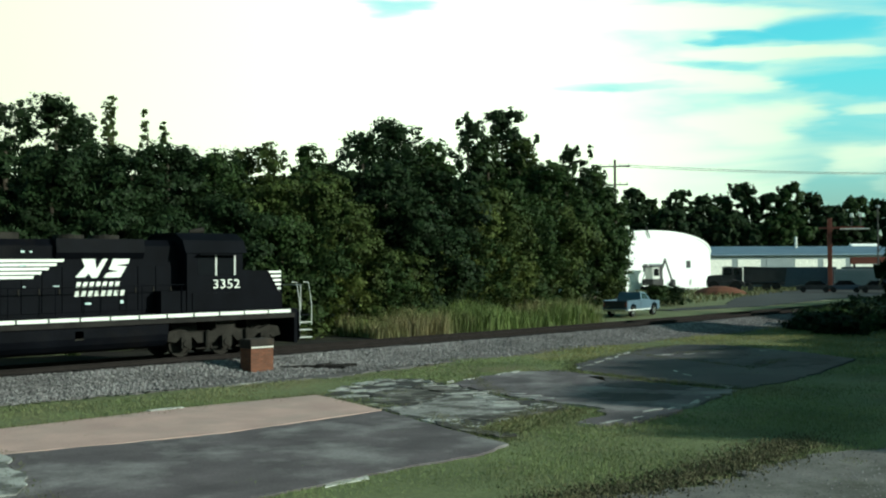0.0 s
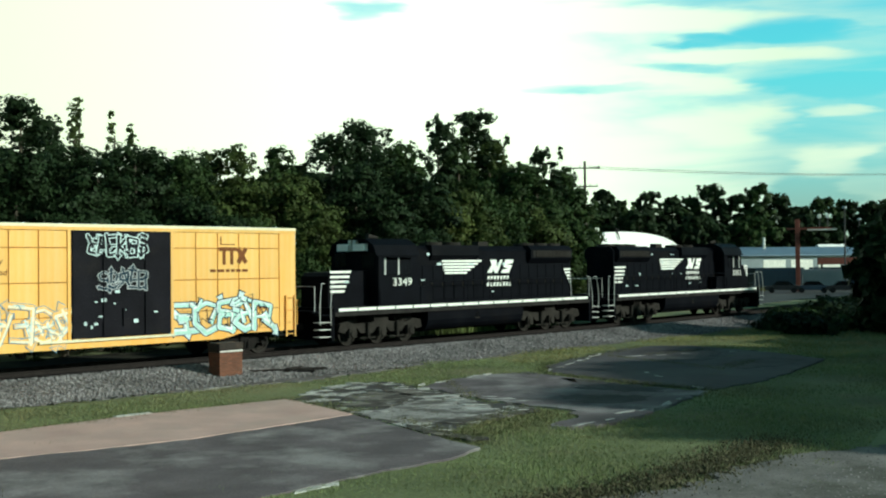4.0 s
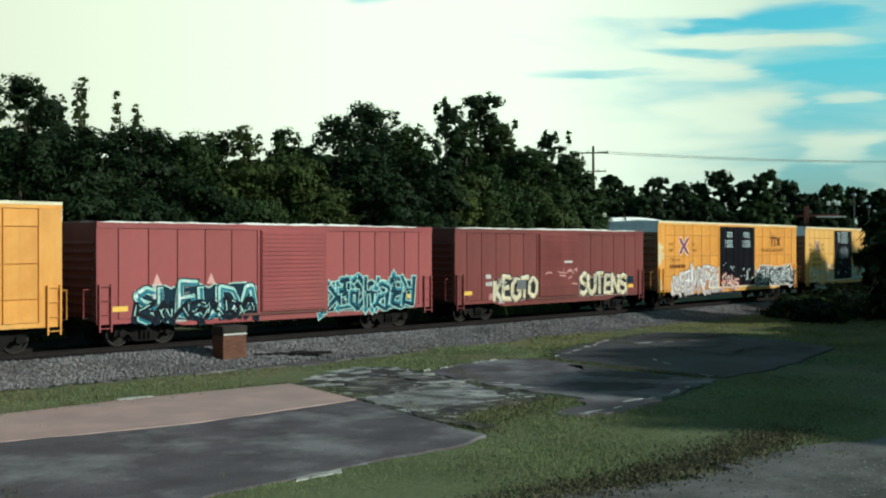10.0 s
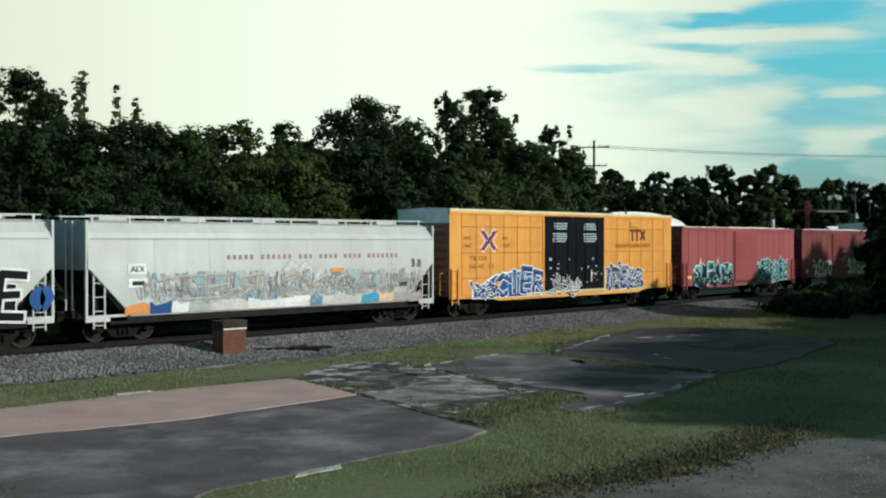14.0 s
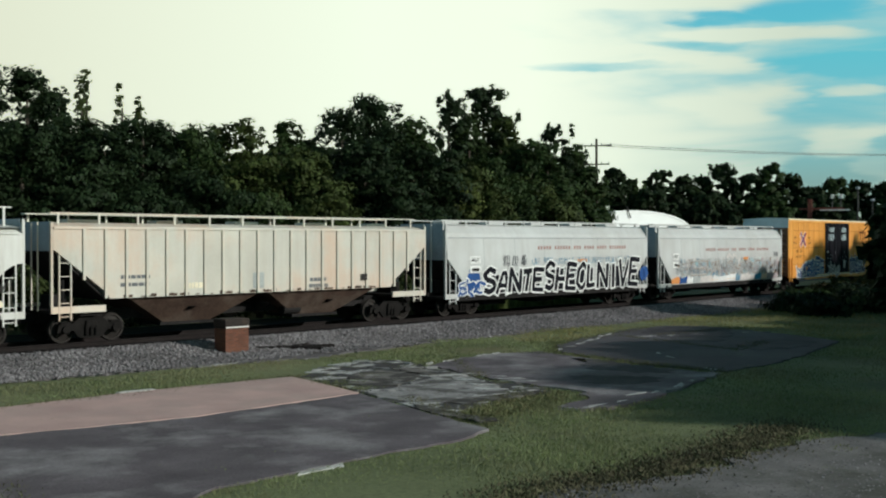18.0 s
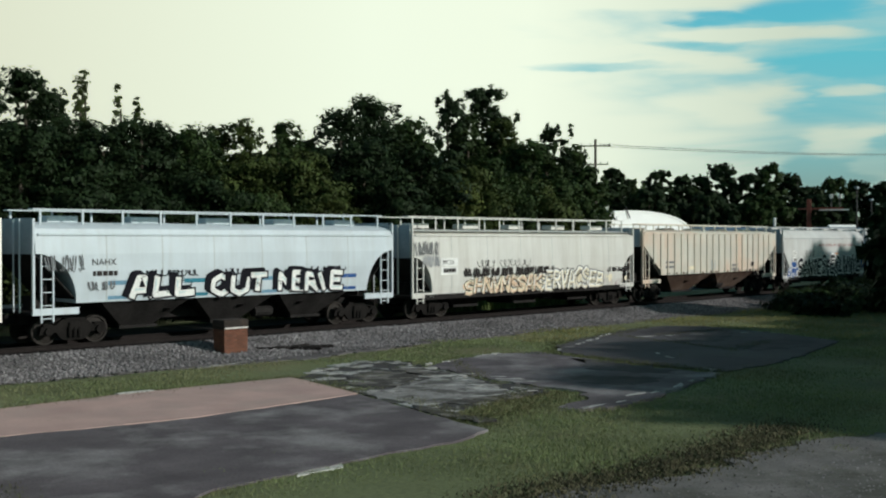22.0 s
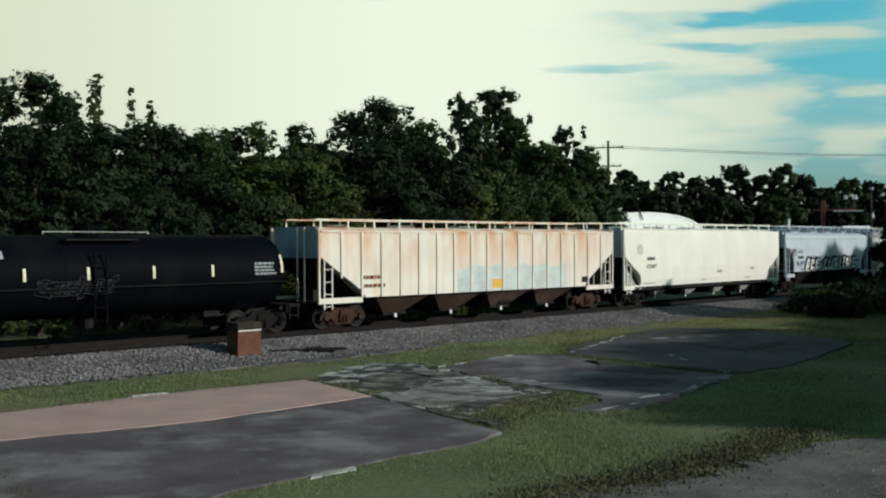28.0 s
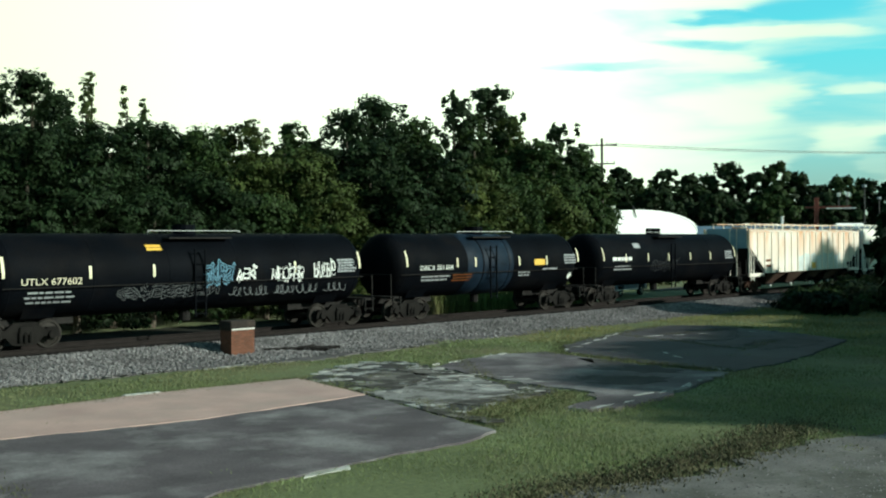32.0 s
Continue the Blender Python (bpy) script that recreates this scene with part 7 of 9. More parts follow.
def yellow_marks(car, h, flat, door, seed, size=1.0, number=""):
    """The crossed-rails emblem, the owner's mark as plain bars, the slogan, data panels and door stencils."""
    d0, d1 = door
    x, z, q = (-h + d0) / 2 - 0.75 * size, 3.45, 0.5 * size
    part("emblem", Geo().box(x - 0.02, x + 0.02, -1.606, -1.604, z - 0.02, z + 0.02), M["x_navy"], car, "crossed-rails emblem in red, white and navy")
    for s in (-1, 1):  # two chevrons back to back, each in navy, white and red
        for key, off, wd, eps in (("white", 0.03, 0.34, 0.004), ("x_navy", -0.05, 0.13, 0.008), ("x_red", 0.11, 0.12, 0.008)):
            tip = s * (0.04 + off * size)
            for t in (-1, 1):
                lay("emblem_arm", stroke_polys([(x + tip, z), (x + tip + s * q * 0.86, z + t * q * 0.9)], wd * size)[:1], M[key], car, flat, eps + 0.001 * t)
    words("next", x - q - 1.25, z + 0.05, 0.2, M["ink_brown"], car, flat, shear=0.2)
    words("load", x - q - 1.25, z - 0.3, 0.2, M["ink_brown"], car, flat, shear=0.2)
    words("any", x + q + 0.45, z + 0.05, 0.2, M["ink_brown"], car, flat, shear=0.2)
    words("road", x + q + 0.45, z - 0.3, 0.2, M["ink_brown"], car, flat, shear=0.2)
    # owner's mark, drawn as plain bars
    c = (d1 + h) / 2 - 0.15
    w = 0.75 * size
    lay("owner_mark", [rect(c - w, c + w * 0.35, 3.92, 4.06), rect(c - w * 0.75, c - w * 0.52, 3.42, 3.92), rect(c - w * 0.18, c + w * 0.05, 3.42, 3.92)] + stroke_polys([(c + w * 0.4, 3.48), (c + w, 4.02)], 0.18)[:1] + stroke_polys([(c + w * 0.4, 4.02), (c + w, 3.48)], 0.18)[:1], M["ink_brown"], car, flat, 0.012, "brown owner's mark")
    lay("owner_mark", [rect(c - w * 0.9, c - w * 0.82, 4.15, 4.45), rect(c - w * 0.82, c + 0.1, 4.15, 4.18)], M["ink_brown"], car, flat, 0.012)
    if size > 0.9:
        words("RAILCAR POOLING EXPERTS", c - 2.1, 3.08, 0.22, M["ink_brown"], car, flat, width=0.86)
    else:
        bars(1, c - 1.0, 3.15, 2.0, 0.1, 0.05, M["ink_brown"], car, flat, seed)
    if number:
        words(number[:2] + " " + number[2:4], -h + 1.3, 2.56, 0.2, M["ink_brown"], car, flat, width=1.5)
        if number[4:]:
            words(number[4:6] + " " + number[6:8] + "  " + number[8:], -h + 1.3, 2.2, 0.2, M["ink_brown"], car, flat, width=1.6)
        else:
            bars(1, -h + 1.3, 2.2, 1.9, 0.2, 0.1, M["ink_brown"], car, flat, seed + 2)
    else:
        bars(2, -h + 1.3, 2.42, 1.9, 0.18, 0.2, M["pale_yellow_seam"], car, flat, seed + 2)
    dy = lambda z: -1.685
    n = 2 if d1 - d0 > 4 else 1
    for i in range(n):
        a = d0 + (d1 - d0) * i / n
        wd = (d1 - d0) / n
        if n == 2:
            bars(3, a + wd * 0.25, 4.25, wd * 0.45, 0.065, 0.06, M["g_pale"], car, dy, seed + 5 + i)
            bars(4, a + wd * 0.22, 3.75, wd * 0.5, 0.06, 0.06, M["g_pale"], car, dy, seed + 9 + i)
        rnd = random.Random(seed + i)
        spots = [rect(px, px + rnd.uniform(0.05, 0.2), pz, pz + rnd.uniform(0.03, 0.13)) for px, pz in [(a + wd * rnd.uniform(0.1, 0.85), rnd.uniform(1.3, 2.5)) for _ in range(11)]]
        for k, spot in enumerate(spots):
            lay("door_stencil", [spot], M["g_pale"], car, dy, 0.024 + 0.0002 * k)


def red_marks(car, h, flat, seed):
    for x0, x1, z0, z1 in ((2.1, 2.5, 1.96, 2.14), (3.2, 3.6, 1.98, 2.16), (2.1, 2.6, 1.62, 1.8), (3.1, 3.6, 1.64, 1.82)):
        bars(1, -h + x0, z0, x1 - x0, z1 - z0, 0.05, M["g_pearl"], car, flat, seed + int(x0 * 10), "data_panel")
    bars(3, -h + 2.3, 1.2, 0.4, 0.05, 0.05, M["g_pink"], car, flat, seed + 3, "data_panel")
    bars(4, -h + 3.0, 1.12, 0.5, 0.06, 0.05, M["g_pearl"], car, flat, seed + 4, "data_panel")
    lay("reflector", [rect(-h + 0.55, -h + 1.15, 1.24, 1.42)], M["reflector_y"], car, flat, 0.013)
    lay("reflector", [rect(h - 1.5, h - 1.0, 1.24, 1.42)], M["reflector_y"], car, flat, 0.013)
    rnd = random.Random(seed)
    for x in np.arange(-h + 0.2, h - 1.4, 0.45):  # bare metal where the roof's paint has flaked
        z, w = rnd.uniform(4.235, 4.255), rnd.uniform(0.4, 1.3)
        t = rnd.uniform(0.02, 0.035) + (0.025 if -0.3 * h < x < 0.45 * h else 0.0)
        lay("flaked_edge", [[(x, z), (x + w * 0.5, z - 0.01), (x + w, z + 0.008), (x + w * 0.8, z + t), (x + w * 0.35, z + t * 1.2), (x + w * 0.1, z + t * 0.7)]], M["white"], car, lambda z: -1.64, 0.004 + 0.0004 * ((x * 7) % 5))


def hopper(slot, rear, front, label, key, low=1.0, ribs=0, bays=3, crease=3.5, top=4.1, sill=0.0, curved=True, cut=1.75, end="end_blue", bay_key="under", truck_key="truck", bow=False, roof=0.0, plate=False):
    """A covered hopper: a bulging or ribbed body with sloped ends over open platforms, bays below, hatches and a roof walk."""
    car, L = car_root(slot, rear, front, "covered_hopper", label, "covered hopper")
    h = L / 2
    if curved:
        zs = [low, low + 0.35, low + 1.0, low + 1.6, crease, crease + 0.2, top - 0.2 + roof, top - 0.1 + roof]
        ys = [1.52, 1.57, 1.605, 1.60, 1.545, 1.47, 1.22, 0.75]
    else:
        zs = [low, low + 0.3, 2.0, 3.0, top - 0.22, top - 0.16, top - 0.08, top]
        ys = [1.56, 1.565, 1.565, 1.565, 1.565, 1.50, 1.30, 0.75]
    yf = lambda z: -float(np.interp(z, zs, ys))

    def ring(x, zcut):
        half = [(float(np.interp(max(z, zcut), zs, ys)), max(z, zcut)) for z in zs]
        return [(x, -y, z) for y, z in half] + [(x, y, z) for y, z in reversed(half)]

    tip = low + 1.62
    stations = [(-h, tip), (-h + 0.06, tip), (-h + cut, low + 0.3), (-h + cut + 0.25, low), (-h + cut + 0.26, low)]
    if bow:  # the end cut-out is rounded
        stations = [(-h + cut * math.sin(a), low + (tip - low) * math.cos(a)) for a in [i * math.pi / 20 for i in range(11)]] + [(-h + cut + 0.02, low)]
    if plate:  # a slanted top, a rounded corner and an upright edge
        stations = [(-h, tip), (-h + 0.55 * cut, low + 1.02), (-h + 0.82 * cut, low + 0.80), (-h + 0.96 * cut, low + 0.62), (-h + cut, low + 0.42), (-h + cut + 0.02, low + 0.1), (-h + cut + 0.03, low)]
    xs = stations + [(x, low) for x in np.linspace(-h + cut + 1, h - cut - 1, 9)] + [(-x, z) for x, z in reversed(stations)]
    part("body", Geo().loft([ring(x, z) for x, z in xs]), M[key], car)
    # end sheets have the shade of the neighbours put into a dull paint
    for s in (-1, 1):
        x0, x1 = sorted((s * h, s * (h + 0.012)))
        part("end_sheet", Geo().box(x0, x1, -1.32, 1.32, tip - 0.02, top + 0.02), M[end], car, "end sheet coloured dull blue-grey for shade")
        part("slope_sheet", Geo().add([(s * (h - 0.03), -1.45, tip), (s * (h - 0.03), 1.45, tip), (s * (h - cut - 0.15), 1.45, low + 0.02), (s * (h - cut - 0.15), -1.45, low + 0.02), (s * (h - 0.03), -1.45, tip - 0.06), (s * (h - 0.03), 1.45, tip - 0.06), (s * (h - cut - 0.15), 1.45, low - 0.05), (s * (h - cut - 0.15), -1.45, low - 0.05)],
                                      [(0, 1, 2, 3), (7, 6, 5, 4), (0, 4, 5, 1), (1, 5, 6, 2), (2, 6, 7, 3), (3, 7, 4, 0)]), M["under"], car)
        part("platform", Geo().box(*sorted((s * (h + 0.05), s * (h - cut))), -1.5, 1.5, min(low, 1.15) - 0.12, min(low, 1.15) - 0.02), M["under"], car)
        if plate:
            part("bulkhead_plate", Geo().prism([(s * (h - 0.3), low + 0.02), (s * (h - cut - 0.1), low + 0.02), (s * (h - cut - 0.1), low + 0.9), (s * (h - 0.3), low + 1.3)], -1.32, -1.29), M["outlet"], car, "shaded grey bulkhead plate")
        # corner posts, end sill and ladders
        for y in (-1.5, 1.5):
            part("corner_post", Geo().box(*sorted((s * (h - 0.01), s * (h + 0.07))), y - 0.05, y + 0.05, min(low, 1.15) - 0.1, top), M[key], car)
            part("end_sill", Geo().box(*sorted((s * (h + 0.07), s * (h - cut - 0.1))), y - 0.04, y + 0.04, min(low, 1.15) - 0.12, min(low, 1.15) + 0.1), M[key], car)
        ladder(car, s * (h - 0.42), -1.52, min(low, 1.15) - 0.35, tip + 0.1, M[key], 0.4)
        for y in (-0.75, -0.3):
            part("end_rail", Geo().box(*sorted((s * (h + 0.1), s * (h + 0.14))), y, y + 0.06, 1.1, top), M[key], car)
        part("brake_cylinder", Geo().box(*sorted((s * (h - 0.5), s * (h - 1.0))), -0.5, 0.4, 1.03, 1.6), M["under"], car)
        part("brake_staff", Geo().cyl((s * (h - 0.6), -1.0, 1.03), (s * (h - 0.6), -1.0, 2.1), 0.05, 6), M["under"], car)
    if ribs:
        rib = mesh_of("rib", Geo().box(-0.045, 0.045, -0.06, 0.0, low + 0.02, top - 0.2), M[key])
        for k in range(ribs):
            x = -h + 1.05 + k * (L - 2.1) / (ribs - 1)
            z0 = max(low + 0.02, tip - (x + h) * (tip - low) / cut) if x < 0 else max(low + 0.02, tip - (h - x) * (tip - low) / cut)
            me = rib if z0 < low + 0.05 else mesh_of("rib", Geo().box(-0.045, 0.045, -0.06, 0.0, z0, top - 0.2), M[key])
            part("rib", me, None, car).matrix_basis = pose(x, -1.562, 0)
            part("rib", me, None, car).matrix_basis = pose(x, 1.622, 0)
        part("top_chord", Geo().box(-h + 0.02, h - 0.02, -1.61, -1.5, top - 0.22, top - 0.14).box(-h + 0.02, h - 0.02, 1.5, 1.61, top - 0.22, top - 0.14), M[key], car)
    if curved and crease < 3.9:
        for s in (-1, 1):
            y = -s * yf(crease)
            part("crease_strip", Geo().box(-h + 0.1, h - 0.1, *sorted((s * abs(y), s * (abs(y) + (0.05 if bow else 0.015)))), crease - 0.018, crease + (0.05 if bow else 0.018)), M[key if bow else "g_grey"], car)
    if curved and key != "white_car":
        for k in range(6):
            x = (-0.5 + (k + 0.5) / 6) * (L - 2 * cut)
            lay("panel_seam", [rect(x - 0.014, x + 0.014, a, b) for a, b in zip(zs[:4], zs[1:5])], M["g_faded"], car, yf, 0.004, step=0)
    if sill:
        for s in (-1, 1):
            part("side_sill", Geo().box(-h + cut * 0.6, h - cut * 0.6, *sorted((s * 1.50, s * 1.54)), low - sill, low + 0.02), M["under"], car)
    # bays
    span = L - 2 * cut - 1.6
    for k in range(bays):
        c = -span / 2 + (k + 0.5) * span / bays
        wdt = span / bays * 0.47
        g = Geo().loft([[(c - wdt, -1.42, low), (c + wdt, -1.42, low), (c + wdt, 1.42, low), (c - wdt, 1.42, low)], [(c - wdt * 0.36, -0.75, 0.5), (c + wdt * 0.36, -0.75, 0.5), (c + wdt * 0.36, 0.75, 0.5), (c - wdt * 0.36, 0.75, 0.5)]])
        b = part("bay", g, M[bay_key], car)
        part("outlet_gate", Geo().box(c - wdt * 0.42, c + wdt * 0.42, -0.85, 0.85, 0.40, 0.5), M["under"], b)
        if plate:  # a pale outlet hangs from a bay coloured black for its shade
            part("outlet", Geo().loft([[(c - 0.62, -1.25, 0.74), (c + 0.62, -1.25, 0.74), (c + 0.62, 1.25, 0.74), (c - 0.62, 1.25, 0.74)], [(c - 0.28, -1.05, 0.44), (c + 0.28, -1.05, 0.44), (c + 0.28, 1.05, 0.44), (c - 0.28, 1.05, 0.44)]]), M["outlet"], b, "pale grey outlet")
        if bays == 4:
            part("outlet_cap", Geo().box(c - 0.06, c + 0.06, -0.92, -0.85, 0.28, 0.44), M["white"], b, "white outlet cap")
    # roof: hatches and walk
    for k in range(5):
        x = -L * 0.4 + k * L * 0.2
        part("hatch", Geo().box(x - 0.55, x + 0.55, -0.32, 0.32, top - 0.12, top + 0.12 + roof * 0.3, 0.02), M[key], car)
    for y in (-0.92, 0.92):
        part("roof_walk", Geo().box(-h + 0.15, h - 0.15, y - 0.17, y + 0.17, top + 0.29 - roof, top + 0.33 - roof), M[key], car)
        post = mesh_of("walk_bracket", Geo().prism([(-0.035, 0), (0.035, 0), (0.035, 0.5 - roof), (-0.035, 0.5 - roof)], -0.02, 0.02), M[key])
        for k in range(int(L / 1.3)):
            x = -h + 0.4 + k * (L - 0.8) / (int(L / 1.3) - 1)
            part("walk_bracket", post, None, car).matrix_basis = pose(x, y + math.copysign(0.17, y), top - 0.21)
    underframe(car, L, 0.66)
    couplers(car, L)
    for x in (-h + 1.55, h - 1.55):
        freight_truck(car, x, slot, truck_key)
    return car, h, yf


def tank_car(slot, rear, front, label, strips, r=1.40, zc=2.32, bands=()):
    """A tank car: a long shell with dished heads, a manway with its platform, ladders, reflective strips, stub sills and trucks."""
    car, L = car_root(slot, rear, front, "tank_car", label, "tank car")
    h = L / 2 - 0.35
    yf = lambda z: -math.sqrt(max(0.0, r * r - (z - zc) ** 2))
    ring = lambda x, q: [(x, -q * math.cos(2 * math.pi * i / 40), zc + q * math.sin(2 * math.pi * i / 40)) for i in range(40)]
    head = [(0.0, 0.12), (0.05, 0.45), (0.14, 0.72), (0.28, 0.90), (0.45, 0.985), (0.6, 1.0)]
    sect = [(-h + d, q * r) for d, q in head] + [(x, r) for x in np.linspace(-h + 1, h - 1, 9)] + [(h - d, q * r) for d, q in reversed(head)]
    part("shell", Geo().loft([ring(x, q) for x, q in sect]), M["tank"], car, smooth=True)
    for x in np.linspace(-h + 0.6, h - 0.6, 6):
        part("weld_ring", Geo().loft([ring(x - 0.03, r + 0.001), ring(x - 0.02, r + 0.008), ring(x + 0.02, r + 0.008), ring(x + 0.03, r + 0.001)], False), M["tank"], car, smooth=True)
    for a, b in bands:
        part("band", Geo().loft([ring(a, r + 0.001), ring(a + 0.02, r + 0.012), ring(b - 0.02, r + 0.012), ring(b, r + 0.001)], False), M["tank_band"], car, "blue-grey jacket band", smooth=True)
    # manway and platform
    part("manway", Geo().cyl((0, 0, zc + r - 0.1), (0, 0, zc + r + 0.32), 0.42, 16), M["tank"], car)
    part("platform", Geo().box(-1.3, 1.3, -1.15, -0.5, zc + r * 0.86, zc + r * 0.86 + 0.05).box(-1.3, 1.3, 0.5, 1.15, zc + r * 0.86, zc + r * 0.86 + 0.05), M["under"], car)
    part("top_rail", Geo().tube([(-1.9, -0.75, zc + r + 0.02), (-1.9, -0.75, zc + r + 0.09), (1.9, -0.75, zc + r + 0.09), (1.9, -0.75, zc + r + 0.02)], 0.022), M["handrail"], car, "pale top rail")
    ladder(car, -0.25, -r - 0.06, 0.75, zc + r * 0.6, M["tank"], 0.42)
    part("side_rail", Geo().tube([(-h + 0.3, -r - 0.06, zc - 0.35), (h - 0.3, -r - 0.06, zc - 0.35)], 0.018), M["under"], car)
    for k, x in enumerate(strips):
        outer = k in (0, len(strips) - 1)
        tall, z = (0.68, zc - 0.02) if outer else (0.42, zc - 0.1)
        lay("reflector", [rect(x - 0.05, x + 0.05, z + i * tall / 4, z + (i + 1) * tall / 4 + 0.002) for i in range(4)], M["reflector_pale"], car, yf, 0.02, step=0)
    for s in (-1, 1):
        part("stub_sill", Geo().box(*sorted((s * (h - 3.2), s * (L / 2 - 0.02))), -0.3, 0.3, 0.72, 1.06), M["under"], car)
        part("saddle", Geo().prism([(-1.15, zc - 0.75), (-0.5, 1.02), (0.5, 1.02), (1.15, zc - 0.75), (0.7, zc - r + 0.04), (-0.7, zc - r + 0.04)], *sorted((s * (h - 2.3), s * (h - 1.2))), "x"), M["tank"], car)
        part("end_platform", Geo().box(*sorted((s * (h - 0.3), s * (L / 2))), -1.45, 1.45, 1.04, 1.09), M["under"], car)
        part("end_railing", Geo().tube([(s * (L / 2 - 0.1), -1.4, 1.05), (s * (L / 2 - 0.1), -1.4, 2.0), (s * (L / 2 - 0.1), 1.4, 2.0), (s * (L / 2 - 0.1), 1.4, 1.05)], 0.025), M["under"], car)
        ladder(car, s * (L / 2 - 0.35), -1.48, 0.55, 1.1, M["under"], 0.4, 2)
        freight_truck(car, s * (L / 2 - 1.55), slot)
    part("bottom_outlet", Geo().cyl((0, 0, 0.55), (0, 0, zc - r + 0.1), 0.2, 10), M["under"], car)
    couplers(car, L)
    return car, L / 2, yf


def locomotive(slot, rear, front, label, number, f, mark):
    """A six-axle road switcher; f = 1 has its cab at the leading end, -1 at the trailing end. mark: middle of the side emblem."""
    car, L = car_root(slot, rear, front, "diesel_locomotive", label, "locomotive")
    h, blk = L / 2, M["loco"]

    def box(g, x0, x1, *rest):
        return g.box(*sorted((f * x0, f * x1)), *rest)

    def poly(p):
        return [(f * x, z) for x, z in p]

    part("frame", box(Geo(), -h + 0.85, h - 0.85, -1.5, 1.5, 1.28, 1.46), M["under"], car)
    part("walkway", box(Geo(), -h + 0.75, h - 0.75, -1.52, 1.52, 1.46, 1.62), blk, car)
    stripe_yf = lambda z: -1.52
    edges = np.linspace(-h + 1.0, h - 1.05, 17)
    lay("sill_stripe", [rect(a + 0.03, b - 0.03, 1.475, 1.60) for a, b in zip(edges[:-1], edges[1:])], M["white"], car, stripe_yf, 0.006, "white segmented sill stripe", step=0)
    # long hood with doors
    hood = [(-0.86, 1.62), (0.86, 1.62), (0.86, 3.98), (0.62, 4.2), (-0.62, 4.2), (-0.86, 3.98)]
    part("long_hood", Geo().prism(hood, *sorted((f * -8.0, f * 4.0)), "x"), blk, car)
    rad = [(-0.88, 3.35), (0.88, 3.35), (1.12, 3.6), (1.12, 4.02), (0.9, 4.24), (-0.9, 4.24), (-1.12, 4.02), (-1.12, 3.6)]
    part("radiator_housing", Geo().prism(rad, *sorted((f * -7.8, f * -4.4)), "x"), blk, car)
    part("dynamic_brake_housing", Geo().prism([(-0.9, 3.55), (0.9, 3.55), (1.05, 3.75), (1.0, 4.22), (-1.0, 4.22), (-1.05, 3.75)], *sorted((f * -0.6, f * 2.6)), "x"), blk, car)
    door = mesh_of("hood_door", Geo().box(-0.33, 0.33, -0.02, 0.02, 1.75, 3.3, 0.012), blk)
    latch = mesh_of("latch", Geo().box(-0.02, 0.02, -0.035, 0.0, 2.35, 2.55), M["loco_truck"])
    for k in range(17):
        x = -7.6 + k * 0.69
        for s in (-1, 1):
            d = part("hood_door", door, None, car)
            d.matrix_basis = pose(f * x, s * 0.868, 0)
            if s < 0:
                part("latch", latch, None, d).matrix_basis = pose(0.26, -0.015, 0)
    grille = mesh_of("grille_slat", Geo().box(-0.66, 0.66, -0.02, 0.02, -0.012, 0.012), M["loco_truck"])
    gr = part("radiator_grille", box(Geo(), -7.7, -4.55, -1.135, -1.11, 3.66, 3.98), M["under"], car)
    for k in range(7):
        for c in (-6.8, -5.45):
            part("grille_slat", grille, None, gr).matrix_basis = pose(f * c, -1.145, 3.69 + k * 0.045)
    for x in (-7.4, -6.3, -5.2, 0.3, 1.6):
        fan = part("roof_fan", Geo().cyl((f * x, 0, 4.2), (f * x, 0, 4.36), 0.52, 18), M["loco_truck"], car)
        part("fan_hub", Geo().cyl((f * x, 0, 4.36), (f * x, 0, 4.39), 0.14, 10), M["under"], fan)
    part("exhaust_outlet", box(Geo(), -2.2, -1.5, -0.2, 0.2, 4.2, 4.42), M["loco_truck"], car)
    # cab
    roof = [(-1.5, 1.62), (1.5, 1.62), (1.5, 3.75), (1.28, 4.16), (0.8, 4.42), (0.3, 4.48), (-0.3, 4.48), (-0.8, 4.42), (-1.28, 4.16), (-1.5, 3.75)]
    cab = part("cab", Geo().prism(roof, *sorted((f * 4.0, f * 6.35)), "x"), blk, car)
    part("cab_roof", Geo().prism([(-1.56, 3.74), (-1.34, 4.2), (-0.84, 4.47), (0.84, 4.47), (1.34, 4.2), (1.56, 3.74), (1.5, 3.74), (1.28, 4.15), (0.8, 4.41), (-0.8, 4.41), (-1.28, 4.15), (-1.5, 3.74)], *sorted((f * 3.92, f * 6.5)), "x"), blk, car)
    for x0, x1 in ((4.45, 5.15), (5.25, 5.95)):
        part("cab_window", box(Geo(), x0, x1, -1.512, -1.49, 2.95, 3.62), M["glass"], cab)
        for x in (x1,):
            part("window_frame", box(Geo(), x, x + 0.07, -1.53, -1.5, 2.93, 3.66), M["handrail"], cab, "pale window frame")
    part("sunshade", box(Geo(), 4.4, 6.0, -1.75, -1.5, 3.66, 3.69), blk, cab)
    part("windscreen", box(Geo(), 6.34, 6.37, -1.25, -0.5, 3.25, 3.85), M["glass"], cab)
    part("windscreen", box(Geo(), 6.34, 6.37, 0.5, 1.25, 3.25, 3.85), M["glass"], cab)
    part("number_board", box(Geo(), 6.36, 6.6, -0.85, -0.15, 3.95, 4.25), M["white"], car, "white number board")
    part("number_board", box(Geo(), 6.36, 6.6, 0.15, 0.85, 3.95, 4.25), M["white"], car, "white number board")
